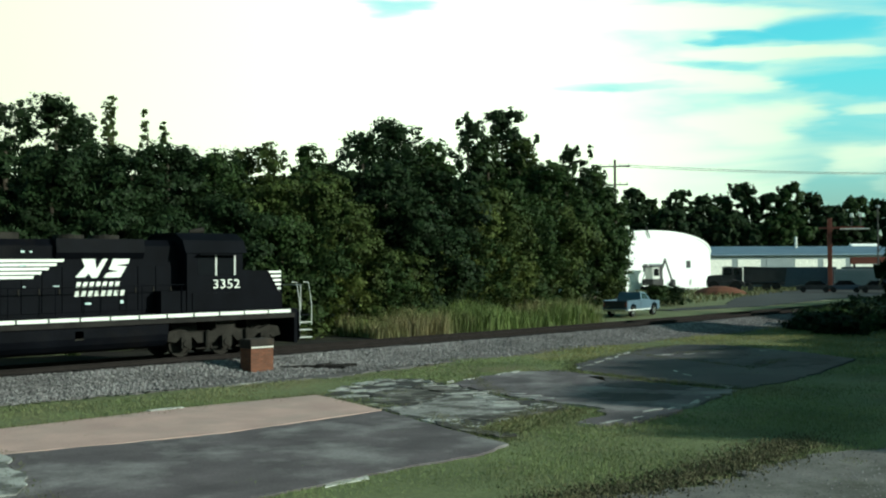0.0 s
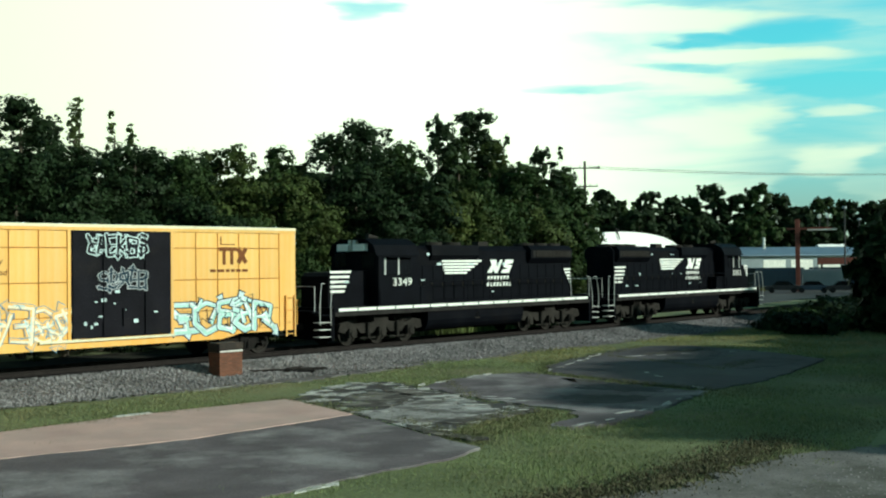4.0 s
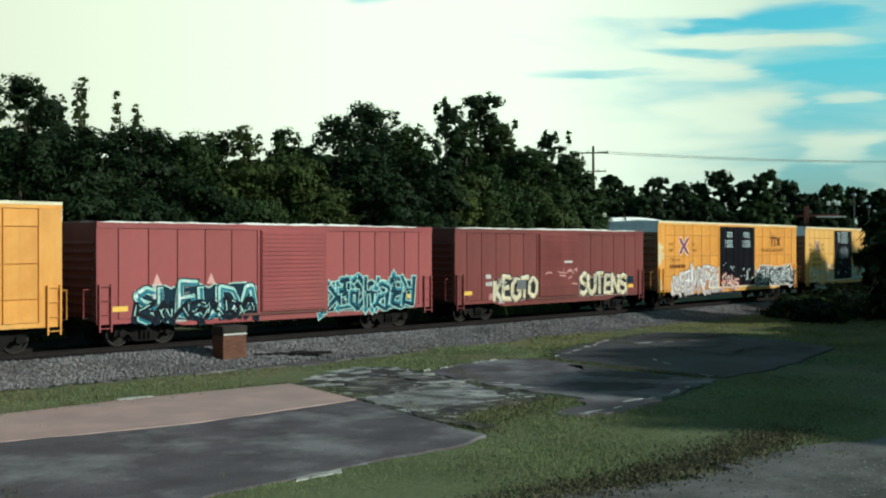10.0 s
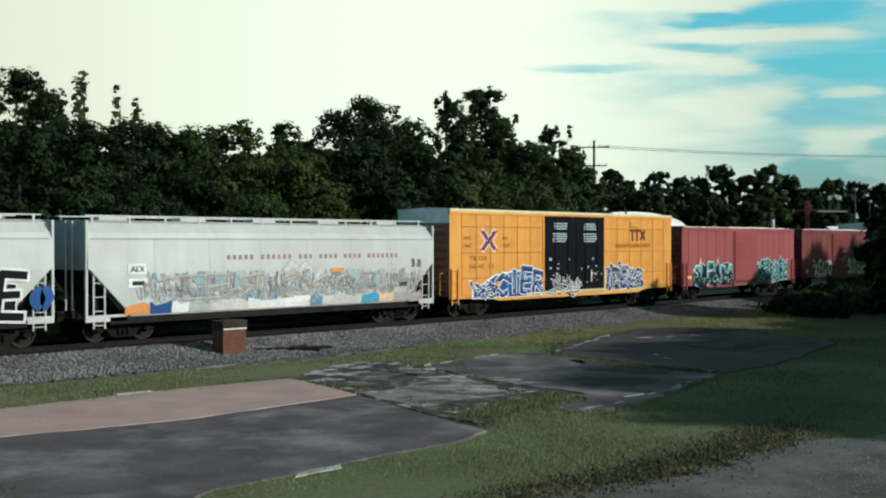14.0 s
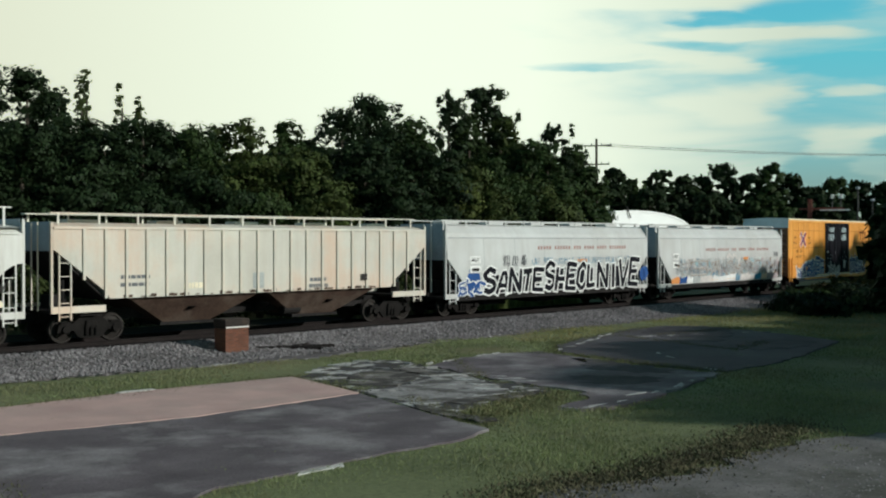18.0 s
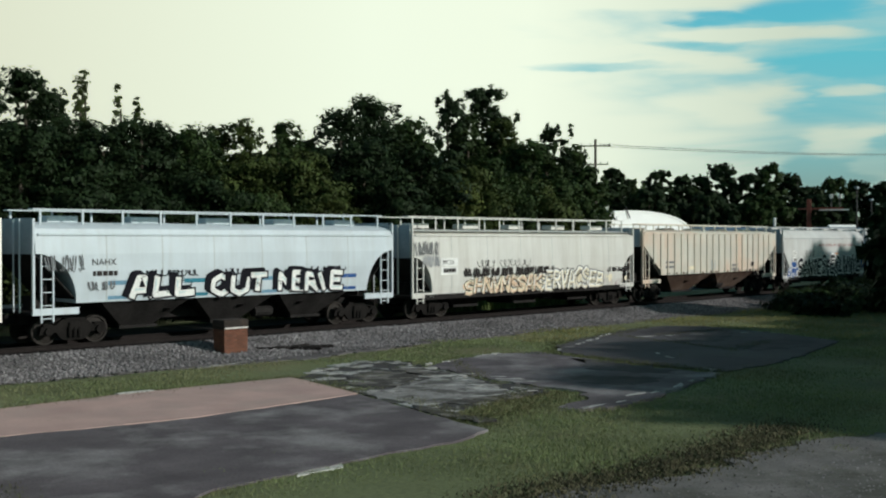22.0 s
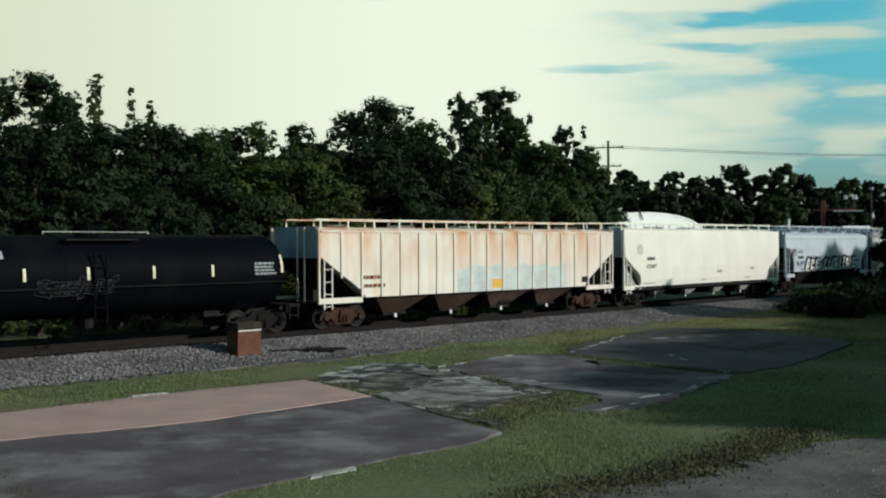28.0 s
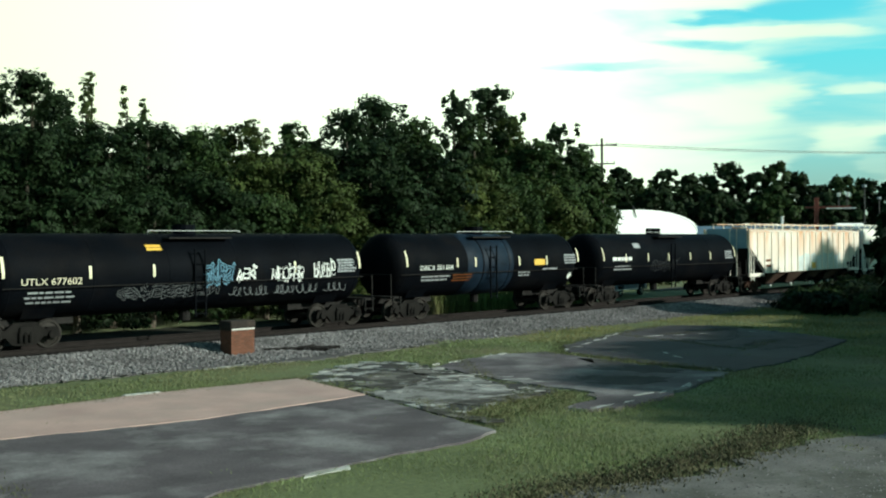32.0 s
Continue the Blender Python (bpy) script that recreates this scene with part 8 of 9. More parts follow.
    part("air_horn", Geo().cyl((f * 5.0, 0.0, 4.55), (f * 5.6, 0.0, 4.6), 0.06, 8, 0.12), M["loco_truck"], car)
    # nose
    part("short_hood", Geo().prism(poly([(6.35, 1.62), (8.6, 1.62), (8.6, 2.9), (8.4, 3.06), (6.35, 3.12)]), -0.86, 0.86), blk, car)
    part("headlight", Geo().cyl((f * 6.36, -0.14, 4.35), (f * 6.5, -0.14, 4.35), 0.1, 10).cyl((f * 6.36, 0.14, 4.35), (f * 6.5, 0.14, 4.35), 0.1, 10), M["handrail"], car)
    part("toolbox", box(Geo(), 3.0, 4.0, -1.45, -0.9, 1.62, 2.4), blk, car)
    part("battery_box", box(Geo(), 4.2, 6.3, -1.54, -1.5, 1.7, 2.3), blk, cab)
    # below the frame
    tank = part("fuel_tank", Geo().prism([(-1.42, 0.9), (-1.36, 0.68), (-1.2, 0.5), (-0.95, 0.4), (0.95, 0.4), (1.2, 0.5), (1.36, 0.68), (1.42, 0.9), (1.42, 1.3), (-1.42, 1.3)], *sorted((f * -3.35, f * 3.3)), "x"), M["loco"], car, smooth=False)
    part("air_reservoir", Geo().cyl((f * -2.8, -1.3, 1.38), (f * 2.4, -1.3, 1.38), 0.16, 10), M["loco_truck"], car)
    part("sand_filler", Geo().box(f * 0.0 - 0.15, f * 0.0 + 0.15, -1.42, -1.36, 0.85, 1.15), M["loco_truck"], tank)
    for c in (-5.9, 5.85):
        t = part("truck", Geo().box(-2.2, 2.2, -0.9, 0.9, 0.62, 0.9).box(-0.4, 0.4, -1.1, 1.1, 0.75, 1.25), M["loco_truck"], car)
        t.location = (f * c, 0, 0)
        for dx in (-1.25, 0.45, 2.0):
            part("traction_motor", Geo().prism([(dx - 0.7, 0.3), (dx + 0.25, 0.3), (dx + 0.45, 0.6), (dx + 0.3, 1.25), (dx - 0.75, 1.25)], -0.62, 0.62), M["under"], t)
        side = [(-2.45, 0.62), (-2.35, 0.95), (-1.9, 1.02), (-1.5, 0.88), (-0.6, 0.90), (-0.3, 1.04), (0.3, 1.04), (0.6, 0.90), (1.5, 0.88), (1.9, 1.02), (2.35, 0.95), (2.45, 0.62), (2.1, 0.55), (1.9, 0.72), (1.4, 0.72), (1.2, 0.5), (0.5, 0.5), (0.3, 0.72), (-0.3, 0.72), (-0.5, 0.5), (-1.2, 0.5), (-1.4, 0.72), (-1.9, 0.72), (-2.1, 0.55)]
        for s in (-1, 1):
            g = Geo().prism(side, s * 1.05 - 0.08, s * 1.05 + 0.08)
            for x in (-1.7, 0, 1.7):
                g.box(x - 0.2, x + 0.2, s * 1.12 - 0.09, s * 1.12 + 0.09, 0.34, 0.74)
                g.cyl((x, s * 1.1, 0.5), (x, s * 1.26, 0.5), 0.15, 10)
            for x in (-0.85, 0.85):
                g.cyl((x, s * 1.2, 0.35), (x, s * 1.2, 0.95), 0.09, 8)
                g.box(x - 0.45, x + 0.45, s * 1.17 - 0.02, s * 1.17 + 0.02, 0.28, 0.33)
            part("side_frame", g, M["loco_truck"], t)
        for dx in (-1.7, 0, 1.7):
            w = part("wheelset", LOCO_WHEELSET, None, t)
            w.location = (dx, 0, 0.5)
            ROLLING.append((w, slot, 0.5, dx, 0.5))
    # pilots, steps, end handrails
    for s in (-1, 1):
        part("pilot", Geo().box(*sorted((s * (h - 0.85), s * (h - 0.7))), -1.45, 1.45, 0.3, 1.46), blk, car)
        part("end_platform", Geo().box(*sorted((s * (h - 0.85), s * (h - 0.1))), -0.95, 0.95, 1.42, 1.5), blk, car)
        for y in (-1.3, 1.3):
            for k in range(4):
                part("step", Geo().box(*sorted((s * (h - 0.62), s * (h - 0.02))), y - 0.2, y + 0.2, 0.46 + k * 0.29, 0.49 + k * 0.29), M["handrail"] if k < 3 else blk, car)
            part("step_side", Geo().box(*sorted((s * (h - 0.66), s * (h - 0.63))), y - 0.2, y + 0.2, 0.4, 1.46), blk, car)
            for x in (h - 0.62, h - 0.05):
                part("end_handrail", Geo().tube([(s * x, y + math.copysign(0.2, y), 0.95), (s * x, y + math.copysign(0.2, y), 1.75), (s * (x - 0.12), y + math.copysign(0.16, y), 2.62), (s * (x - 0.32), y + math.copysign(0.1, y), 2.62)], 0.019), M["handrail"], car, "pale end handrail")
        part("platform_railing", Geo().tube([(s * (h - 0.2), -1.0, 1.5), (s * (h - 0.2), -1.0, 2.5), (s * (h - 0.2), 1.0, 2.5), (s * (h - 0.2), 1.0, 1.5)], 0.02), M["handrail"], car)
    for y in (-1.48, 1.48):
        part("long_handrail", Geo().tube([(f * -8.6, y, 2.62), (f * 3.9, y, 2.62)], 0.018), blk, car)
        for k in range(9):
            part("stanchion", Geo().cyl((f * (-8.6 + k * 1.55), y, 1.62), (f * (-8.6 + k * 1.55), y, 2.62), 0.018, 5), blk, car)
    couplers(car, L - 0.2)
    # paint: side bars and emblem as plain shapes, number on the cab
    hy = lambda z: -0.888
    m = mark
    for k in range(5):
        lay("side_bar", [rect(m - 2.3 + 0.05 * k, m + 0.45 - 0.26 * k, 3.44 - k * 0.135, 3.535 - k * 0.135, 0.45)], M["white"], car, hy, 0.012, "white slanted bar")
    e = m + 0.85
    sq = lambda poly: [(e + 2.0 - 0.78 * (e + 2.0 - x), z) for x, z in poly]
    for shape in ([[(e - 0.55, 2.92), (e - 0.1, 2.92), (e + 0.05, 3.05), (e + 0.2, 2.90), (e + 0.45, 2.90), (e + 0.95, 3.54), (e + 0.72, 3.54), (e + 0.42, 3.2), (e + 0.35, 3.54), (e - 0.25, 3.54), (e - 0.12, 3.28)],
                   [(e + 0.75, 2.90), (e + 1.55, 2.90), (e + 1.85, 3.28), (e + 1.35, 3.32), (e + 1.95, 3.38), (e + 2.0, 3.54), (e + 1.2, 3.54), (e + 1.0, 3.18), (e + 1.45, 3.12), (e + 0.9, 3.06)]]):
        lay("emblem", [sq(shape)], M["white"], car, hy, 0.012, "white emblem", step=0)
    for k in range(2):
        for i in range(7 + k):
            lay("owner_name", [rect(e + 0.02 + i * 0.235 - 0.05 * k, e + 0.17 + i * 0.235 - 0.05 * k, 2.58 - 0.30 * k, 2.76 - 0.30 * k, 0.3)], M["white"], car, hy, 0.012, "white owner's name", step=0)
    words(number, f * 5.3 + 0.3, 2.46, 0.33, M["white"], car, lambda z: -1.54, 0.02, 1.3, "road_number", "white road number", align="CENTER")
    left, right = (-8.0, 8.58) if f > 0 else (-8.58, 8.0)
    for k in range(5):
        lay("end_bar", [rect(left + 0.05, left + 1.2 - 0.09 * k, 3.02 - k * 0.20, 3.12 - k * 0.20, 0.2)], M["white"], car, hy, 0.012, "white end bar")
        lay("end_bar", [rect(right - 0.62 + 0.1 * k, right - 0.05, 2.98 - k * 0.16, 3.07 - k * 0.16, -0.3)], M["white"], car, hy, 0.012, "white end bar")
    rnd = random.Random(int(number))
    for k in range(16):
        x, z = rnd.uniform(-8, 3), rnd.choice((2.0, 2.6, 3.3, 3.75, 3.8))
        lay("stencil", [rect(x, x + rnd.uniform(0.08, 0.3), z, z + rnd.uniform(0.05, 0.12))], M["g_pale"], car, hy, 0.035 + 0.0002 * k)


def build_train():
    locomotive(1, 5.82, 24.99, "black diesel locomotive with white bars and sill stripe leading the train", "3352", 1, -0.75)
    locomotive(2, -14.23, 5.04, "black diesel locomotive running backwards behind the leader", "3349", -1, 0.45)

    d = (-25.25 + 23.5, -21.5 + 23.5)
    car, h, flat = boxcar(3, -30.58, -15.39, "yellow boxcar with one black door and faded graffiti", 4.80, 0.86, "pale_yellow", d, (1.0, 1.75, 2.88, 4.02, 4.60), 5, 5, "door_black", "cream", "end_brown", "galv")
    yellow_marks(car, h, flat, d, 31, 0.8)
    graffiti(car, "SBCAESR", -6.9, -1.6, 0.92, 2.15, "g_worn", "g_steel", flat, 2, "", "g_pale", 0.2, 0.022, "washed-out graffiti with thin blue-grey outlines", tone="g_cream", rise=(0.85, 0.75, 1.0, 0.95), cuts=4)
    graffiti(car, "ECBSR", 2.2, 6.4, 0.95, 2.2, "g_pale", "g_dteal", flat, 3, "", "g_white", 0.2, 0.035, "pale teal graffiti with dark outlines", tone="g_mint", rise=(0.8, 1.0, 0.9), cuts=6)
    graffiti(car, "RAEKBS", -1.2, 1.0, 3.75, 4.45, "g_black", "g_pale", lambda z: -1.7, 4, wide=0.2, rim=0.035, cuts=1)
    graffiti(car, "SCREB", -0.8, 1.0, 2.6, 3.25, "g_dteal", "g_grey", lambda z: -1.7, 5, wide=0.16, rim=0.03, cuts=1)

    d = (-44.63 + 42.6, -39.83 + 42.6)
    car, h, flat = boxcar(4, -51.09, -32.22, "long yellow boxcar with black double doors and bold graffiti", 4.85, 0.85, "yellow", d, (1.0, 1.75, 2.88, 4.06, 4.64), 6, 5, "door_black", "cream", "end_brown", "galv")
    yellow_marks(car, h, flat, d, 41, 1.0, "TBOX")
    rnd = random.Random(44)
    for x, z, q in ((-9.2, 3.3, 0.4), (-9.25, 2.75, 0.35), (-8.95, 2.9, 0.25), (-9.3, 1.5, 0.28), (-9.1, 1.15, 0.2)):
        lay("worn_patch", [[(max(-h + 0.02, x + q * rnd.uniform(0.5, 1.1) * math.cos(a)), z + q * rnd.uniform(0.6, 1.3) * math.sin(a)) for a in [k * 0.45 for k in range(14)]]], M["g_bleached"], car, flat, 0.004, "bleached worn patch")
    graffiti(car, "KSENRECS", -7.8, -1.75, 0.70, 2.25, "g_pearl", "ink_brown", flat, 12, "g_pearl", "g_white", 0.34, 0.03, "pale grey and white graffiti with thin outlines", tone="g_mauve", rise=(0.6, 0.8, 1.0, 1.0, 0.95), cuts=3)
    graffiti(car, "CUS", -6.9, -3.4, 0.8, 1.5, "g_orange", "x_red", flat, 15, "", "", 0.08, 0.02, "orange fade inside the graffiti", cuts=0)
    graffiti(car, "RAKS", -1.9, 0.35, 0.85, 1.85, "g_pearl", "x_red", lambda z: -1.7, 13, "", "g_orange", 0.14, 0.03, "pale graffiti tail with red outlines", rise=(1.0, 0.45))
    graffiti(car, "KEMORABS", 2.9, 9.0, 0.92, 2.12, "g_black", "g_white", flat, 14, "g_sky", "g_pale", 0.24, 0.055, "black graffiti with a white outline", rise=(0.75, 1.0, 1.0, 0.9, 1.0, 0.6), cuts=4)
    field(car, 2.9, 8.9, 0.9, 2.05, "g_white", "g_black", flat, 14, (0.75, 1.0, 1.0, 0.9, 1.0, 0.6))

    d = (-63.2 + 61.55, -59.99 + 61.55)
    car, h, flat = boxcar(5, -67.83, -52.55, "oxide-red boxcar with a ribbed door and cream graffiti", 4.25, 0.83, "red_brown", d, (0.98, 4.05), 5, 5, "red_brown", "red_brown", "red_dark", "red_dark")
    red_marks(car, h, flat, 51)
    field(car, -5.0, -1.75, 0.92, 1.95, "g_mauve", "ink_dark", flat, 22, (0.9, 1.0, 0.95, 1.0), edge=0.06)
    graffiti(car, "KEGTO", -5.0, -1.75, 0.92, 2.0, "g_cream", "ink_dark", flat, 22, "", "g_pearl", 0.29, 0.045, "cream block graffiti with a dark outline", True, tone="g_sand", cuts=7)
    field(car, 1.75, 6.0, 0.92, 1.9, "g_mauve", "ink_dark", flat, 23, (0.95, 1.0, 0.85), edge=0.06)
    graffiti(car, "SUTENS", 1.75, 6.0, 0.92, 2.0, "g_cream", "ink_dark", flat, 23, "", "g_pearl", 0.27, 0.045, "cream block graffiti with a dark outline", True, tone="g_sand", cuts=7)
    lay("data_panel", [rect(-3.35, -2.65, 1.42, 1.85)], M["g_dim"], car, flat, 0.06, "dark data panel")
    lay("data_panel", [rect(6.05, 6.6, 1.5, 1.85)], M["g_dteal"], car, flat, 0.06, "dark data panel")
    rnd = random.Random(24)
    for k in range(9):
        x, z = rnd.uniform(-1.5, 1.4), rnd.uniform(1.45, 2.3)
        lay("chalk_mark", stroke_polys([(x, z), (x + rnd.uniform(0.15, 0.5), z + rnd.uniform(-0.1, 0.14)), (x + rnd.uniform(0.2, 0.7), z + rnd.uniform(-0.12, 0.1))], 0.05), M["g_pink"], car, lambda z: -1.71, 0.012 + 0.001 * k)
    lay("data_panel", [rect(0.3, 1.0, 2.62, 2.72)], M["g_pearl"], car, lambda z: -1.71, 0.012)

    d = (-80.05 + 78.8, -76.9 + 78.8)
    car, h, flat = boxcar(6, -84.93, -69.20, "oxide-red boxcar with a ribbed door and teal graffiti", 4.25, 0.83, "red", d, (0.98, 4.05), 5, 6, "red", "red", "red_dark", "red_dark")
    red_marks(car, h, flat, 61)
    field(car, -6.4, -1.45, 0.86, 2.08, "g_mint", "g_dteal", flat, 32, (0.95, 1.0, 1.0, 0.97), edge=0.05)
    graffiti(car, "SUEUDA", -6.4, -1.4, 0.86, 2.1, "g_mint", "g_dteal", flat, 32, "", "g_white", 0.26, 0.05, "mint and dark teal graffiti", True, tone="g_teal", cuts=3)
    graffiti(car, "KVNSVCA", -6.4, -1.5, 0.84, 1.5, "g_black", "g_dteal", flat, 34, "", "g_mint", 0.2, 0.03, "black shadow along the foot of the graffiti", lift=0.035)
    for x in (-5.6, -3.4):
        lay("pink_spike", [[(x - 0.18, 2.1), (x + 0.18, 2.1), (x, 2.5)]], M["g_pink"], car, flat, 0.008, "faint pink spike over the graffiti")
    graffiti(car, "KEGHSBR", 1.9, 6.7, 0.85, 2.1, "g_teal", "g_mint", flat, 33, "g_dteal", "g_dteal", 0.24, 0.04, "teal graffiti with mint outlines", tone="g_dteal", cuts=4)
    field(car, 1.9, 6.7, 0.86, 2.0, "g_mint", "g_dteal", flat, 33, edge=0.05)

    d = (-99.97 + 97.52, -94.94 + 97.52)
    car, h, flat = boxcar(7, -104.64, -86.12, "long yellow boxcar with black double doors and blue graffiti", 4.85, 0.85, "yellow", d, (1.0, 1.75, 2.88, 4.06, 4.64), 6, 5, "door_black", "cream", "end_brown", "galv")
    yellow_marks(car, h, flat, d, 71, 1.0, "TBOX664212")
    field(car, -7.7, -1.75, 0.84, 2.12, "g_white", "g_blue", flat, 42, (0.3, 0.6, 0.88, 1.0, 1.0, 0.85, 0.6))
    graffiti(car, "KS", -7.6, -6.1, 0.86, 1.5, "x_navy", "g_white", flat, 45, "", "g_sky", 0.2, 0.035, "navy and white tail of the graffiti", cuts=2)
    graffiti(car, "CIER", -6.1, -2.5, 0.9, 2.1, "g_blue", "g_white", flat, 42, "", "g_sky", 0.24, 0.05, "blue graffiti with a white outline", True, tone="x_navy", rise=(0.85, 1.0, 0.98), cuts=3)
    graffiti(car, "KS", -2.7, -1.7, 0.86, 1.6, "x_navy", "g_white", flat, 46, "", "g_sky", 0.2, 0.035, "navy and white tail of the graffiti", cuts=2)
    for x, z in ((-6.0, 1.45), (-2.6, 1.55), (-2.2, 1.3)):
        lay("graffiti_star", [[(x + q * math.cos(j * 0.628), z + q * math.sin(j * 0.628)) for j, q in enumerate((0.2, 0.09) * 5)]], M["g_orange"], car, flat, 0.045, "orange star in the graffiti")
    graffiti(car, "RKS", -1.9, 0.3, 0.85, 1.7, "g_dim", "g_white", lambda z: -1.7, 44, "", "g_pale", 0.14, 0.03, "grey and white graffiti tail", rise=(1.0, 0.5))
    graffiti(car, "TREKS", 2.8, 6.2, 0.92, 2.1, "x_navy", "g_white", flat, 43, "", "g_pale", 0.22, 0.035, "navy graffiti with a white outline", cuts=4, rise=(0.9, 1.0, 0.75))
    field(car, 2.8, 6.1, 0.92, 2.1, "g_cream", "g_dteal", flat, 43, (0.9, 1.0, 0.7))

    car, h, yf = hopper(8, -121.59, -105.54, "grey curved-side covered hopper with faded graffiti along its foot", "grey", low=0.86, bays=3, sill=0.22, cut=1.35, roof=0.13)
    owner_name(car, -2.6, 2.75, 8.6, yf)
    murk(car, -6.0, 4.9, 1.15, 2.3, ("g_mist", "g_mist", "g_haze", "g_pearl", "g_mauve"), yf, 52, 60, 0.24)
    murk(car, -6.0, 4.8, 1.2, 2.25, ("g_faded", "g_haze", "g_dun", "g_verdigris", "g_grey", "g_mist", "g_pale"), yf, 53, 130, 0.14)
    murk(car, -4.2, 4.6, 1.2, 1.6, ("g_steel", "g_verdigris", "g_haze", "g_pale", "g_grey"), yf, 50, 60, 0.15)
    murk(car, 4.6, 7.3, 1.15, 2.25, ("g_dun", "g_dun", "g_mauve", "g_mist", "g_grey"), yf, 58, 60, 0.12)
    scribble(car, -6.2, 7.2, 1.35, 2.25, "g_grey", yf, 51, 34, 0.035, "thin faded tag")
    scribble(car, -6.0, 4.6, 1.5, 2.4, "g_dim", yf, 60, 17, 0.025, "thin faded tag")
    graffiti(car, "OO", 0.05, 1.25, 1.6, 2.5, "g_pearl", "g_faded", yf, 59, wide=0.3, rim=0.03, label="faded round letters", plain=True)
    graffiti(car, "SEB RNSK UE", -5.6, 4.6, 1.3, 2.2, "g_mist", "g_faded", yf, 51, "", "g_pearl", 0.13, 0.02, "faded washed-out graffiti", tone="g_dun", cuts=3)
    for k, (x0, x1, key) in enumerate(((-6.7, -5.75, "g_orange"), (-5.75, -4.9, "g_blue"), (-4.9, -4.2, "g_white"), (-4.2, -3.3, "g_mist"), (-3.3, -1.7, "g_pearl"), (-1.7, 1.25, "g_white"), (1.25, 1.85, "g_steel"), (1.85, 3.9, "g_pearl"), (3.9, 4.85, "g_azure"), (4.85, 5.7, "g_peach"), (5.7, 7.3, "g_mauve"))):
        tops = [(x1 - (x1 - x0) * j / 4, 1.2 + 0.05 * ((k * 7 + j * 3) % 4)) for j in range(5)]
        lay("paint_block", [[(x0, 0.93), (x1 - 0.02, 0.93)] + tops], M[key], car, yf, 0.045 + 0.0005 * k)
    scribble(car, -3.2, 1.2, 1.0, 1.25, "g_peach", yf, 55, 6, 0.05, "yellow streaks in the paint")
    lay("paint_block", [rect(2.2, 2.9, 2.2, 2.36, 0.3)], M["g_orange"], car, yf, 0.03, "faded orange paint mark")
    bars(1, 6.0, 1.55, 0.5, 0.16, 0.1, M["ink_dark"], car, yf, 94, eps=0.03)
    words("AEX", -6.5, 2.38, 0.2, M["ink_dark"], car, yf, 0.04)
    bars(1, -6.48, 1.92, 0.55, 0.14, 0.1, M["ink_dark"], car, yf, 93, eps=0.04)
    scribble(car, 6.75, 7.25, 2.3, 2.72, "g_dim", yf, 57, 2, 0.045, "looped dark mark")
    lay("data_panel", [rect(-6.6, -5.92, 2.3, 2.65), rect(-6.58, -5.85, 1.85, 2.15)], M["g_white"], car, yf, 0.02)

    car, h, yf = hopper(9, -138.85, -122.81, "grey curved-side covered hopper covered in black and white graffiti", "grey", low=0.92, bays=3, sill=0.22, cut=1.35, roof=0.13)
    owner_name(car, -1.6, 2.95, 7.6, yf)
    scribble(car, -4.3, -2.5, 2.15, 2.75, "g_dim", yf, 64, 6, 0.035)
    scribble(car, -2.0, 7.2, 2.2, 2.6, "g_steel", yf, 66, 16, 0.04)
    lay("paint_block", [rect(1.6, 2.4, 2.28, 2.46)], M["g_orange"], car, yf, 0.008, "orange paint mark")
    rnd = random.Random(65)
    for x in (-6.5, -6.1, 7.5, 7.8):
        q = rnd.uniform(0.25, 0.42)
        lay("paint_cloud", [[(x + q * rnd.uniform(0.7, 1.1) * math.cos(a), 1.6 + 1.5 * q * rnd.uniform(0.7, 1.1) * math.sin(a)) for a in [k * 0.6 for k in range(10)]]], M["g_blue"], car, lambda z: yf(1.8), 0.006)
    for text, x0, x1, top in (("SANTE", -5.6, -1.15, 2.02), ("SHEOL", -1.1, 3.2, 2.24), ("NIVE", 3.3, 7.1, 2.3)):
        graffiti(car, text, x0, x1, 0.92, top, "g_black", "g_white", yf, 62 + len(text), "", "", 0.22, 0.08, "black graffiti lettering with a white outline", True, cuts=0, lift=0.012)
        field(car, x0 + 0.25, x1 - 0.3, 0.98, top - 0.12, "g_white", "g_black", yf, 67 + len(text), (0.85, 1.0, 0.9), 14, 0.05)
    graffiti(car, "SOC", -7.2, -5.6, 0.95, 1.5, "g_blue", "g_white", yf, 63, "g_blue", "", 0.2, 0.05)
    lay("data_panel", [rect(-6.55, -5.85, 2.35, 2.68), rect(-6.55, -5.75, 1.95, 2.25)], M["g_white"], car, yf, 0.02)
    words("AEX", -6.45, 2.42, 0.2, M["ink_dark"], car, yf, 0.035)
    bars(1, -6.45, 2.0, 0.55, 0.14, 0.1, M["ink_dark"], car, yf, 92, eps=0.035)

    car, h, yf = hopper(10, -156.83, -140.12, "tan ribbed covered hopper with rusty bays", "tan", low=1.45, ribs=20, bays=2, top=3.98, curved=False, bay_key="rust_bay", end="end_blue")
    rib_y = lambda z: -1.566
    lay("tag", [rect(4.7, 5.0, 1.78, 2.04)], M["ink_dark"], car, rib_y, 0.06)
    lay("tag", [rect(-0.6, -0.1, 1.62, 2.2)], M["g_faded"], car, rib_y, 0.008)
    bars(2, -6.0, 2.1, 1.2, 0.12, 0.14, M["g_dim"], car, rib_y, 102, "data_panel")
    bars(2, 2.0, 1.8, 1.0, 0.14, 0.1, M["g_dim"], car, rib_y, 103, "tag")
    bars(1, -3.6, 1.7, 0.9, 0.2, 0.1, M["g_cream"], car, rib_y, 104, "tag")
    rot = random.Random(108)
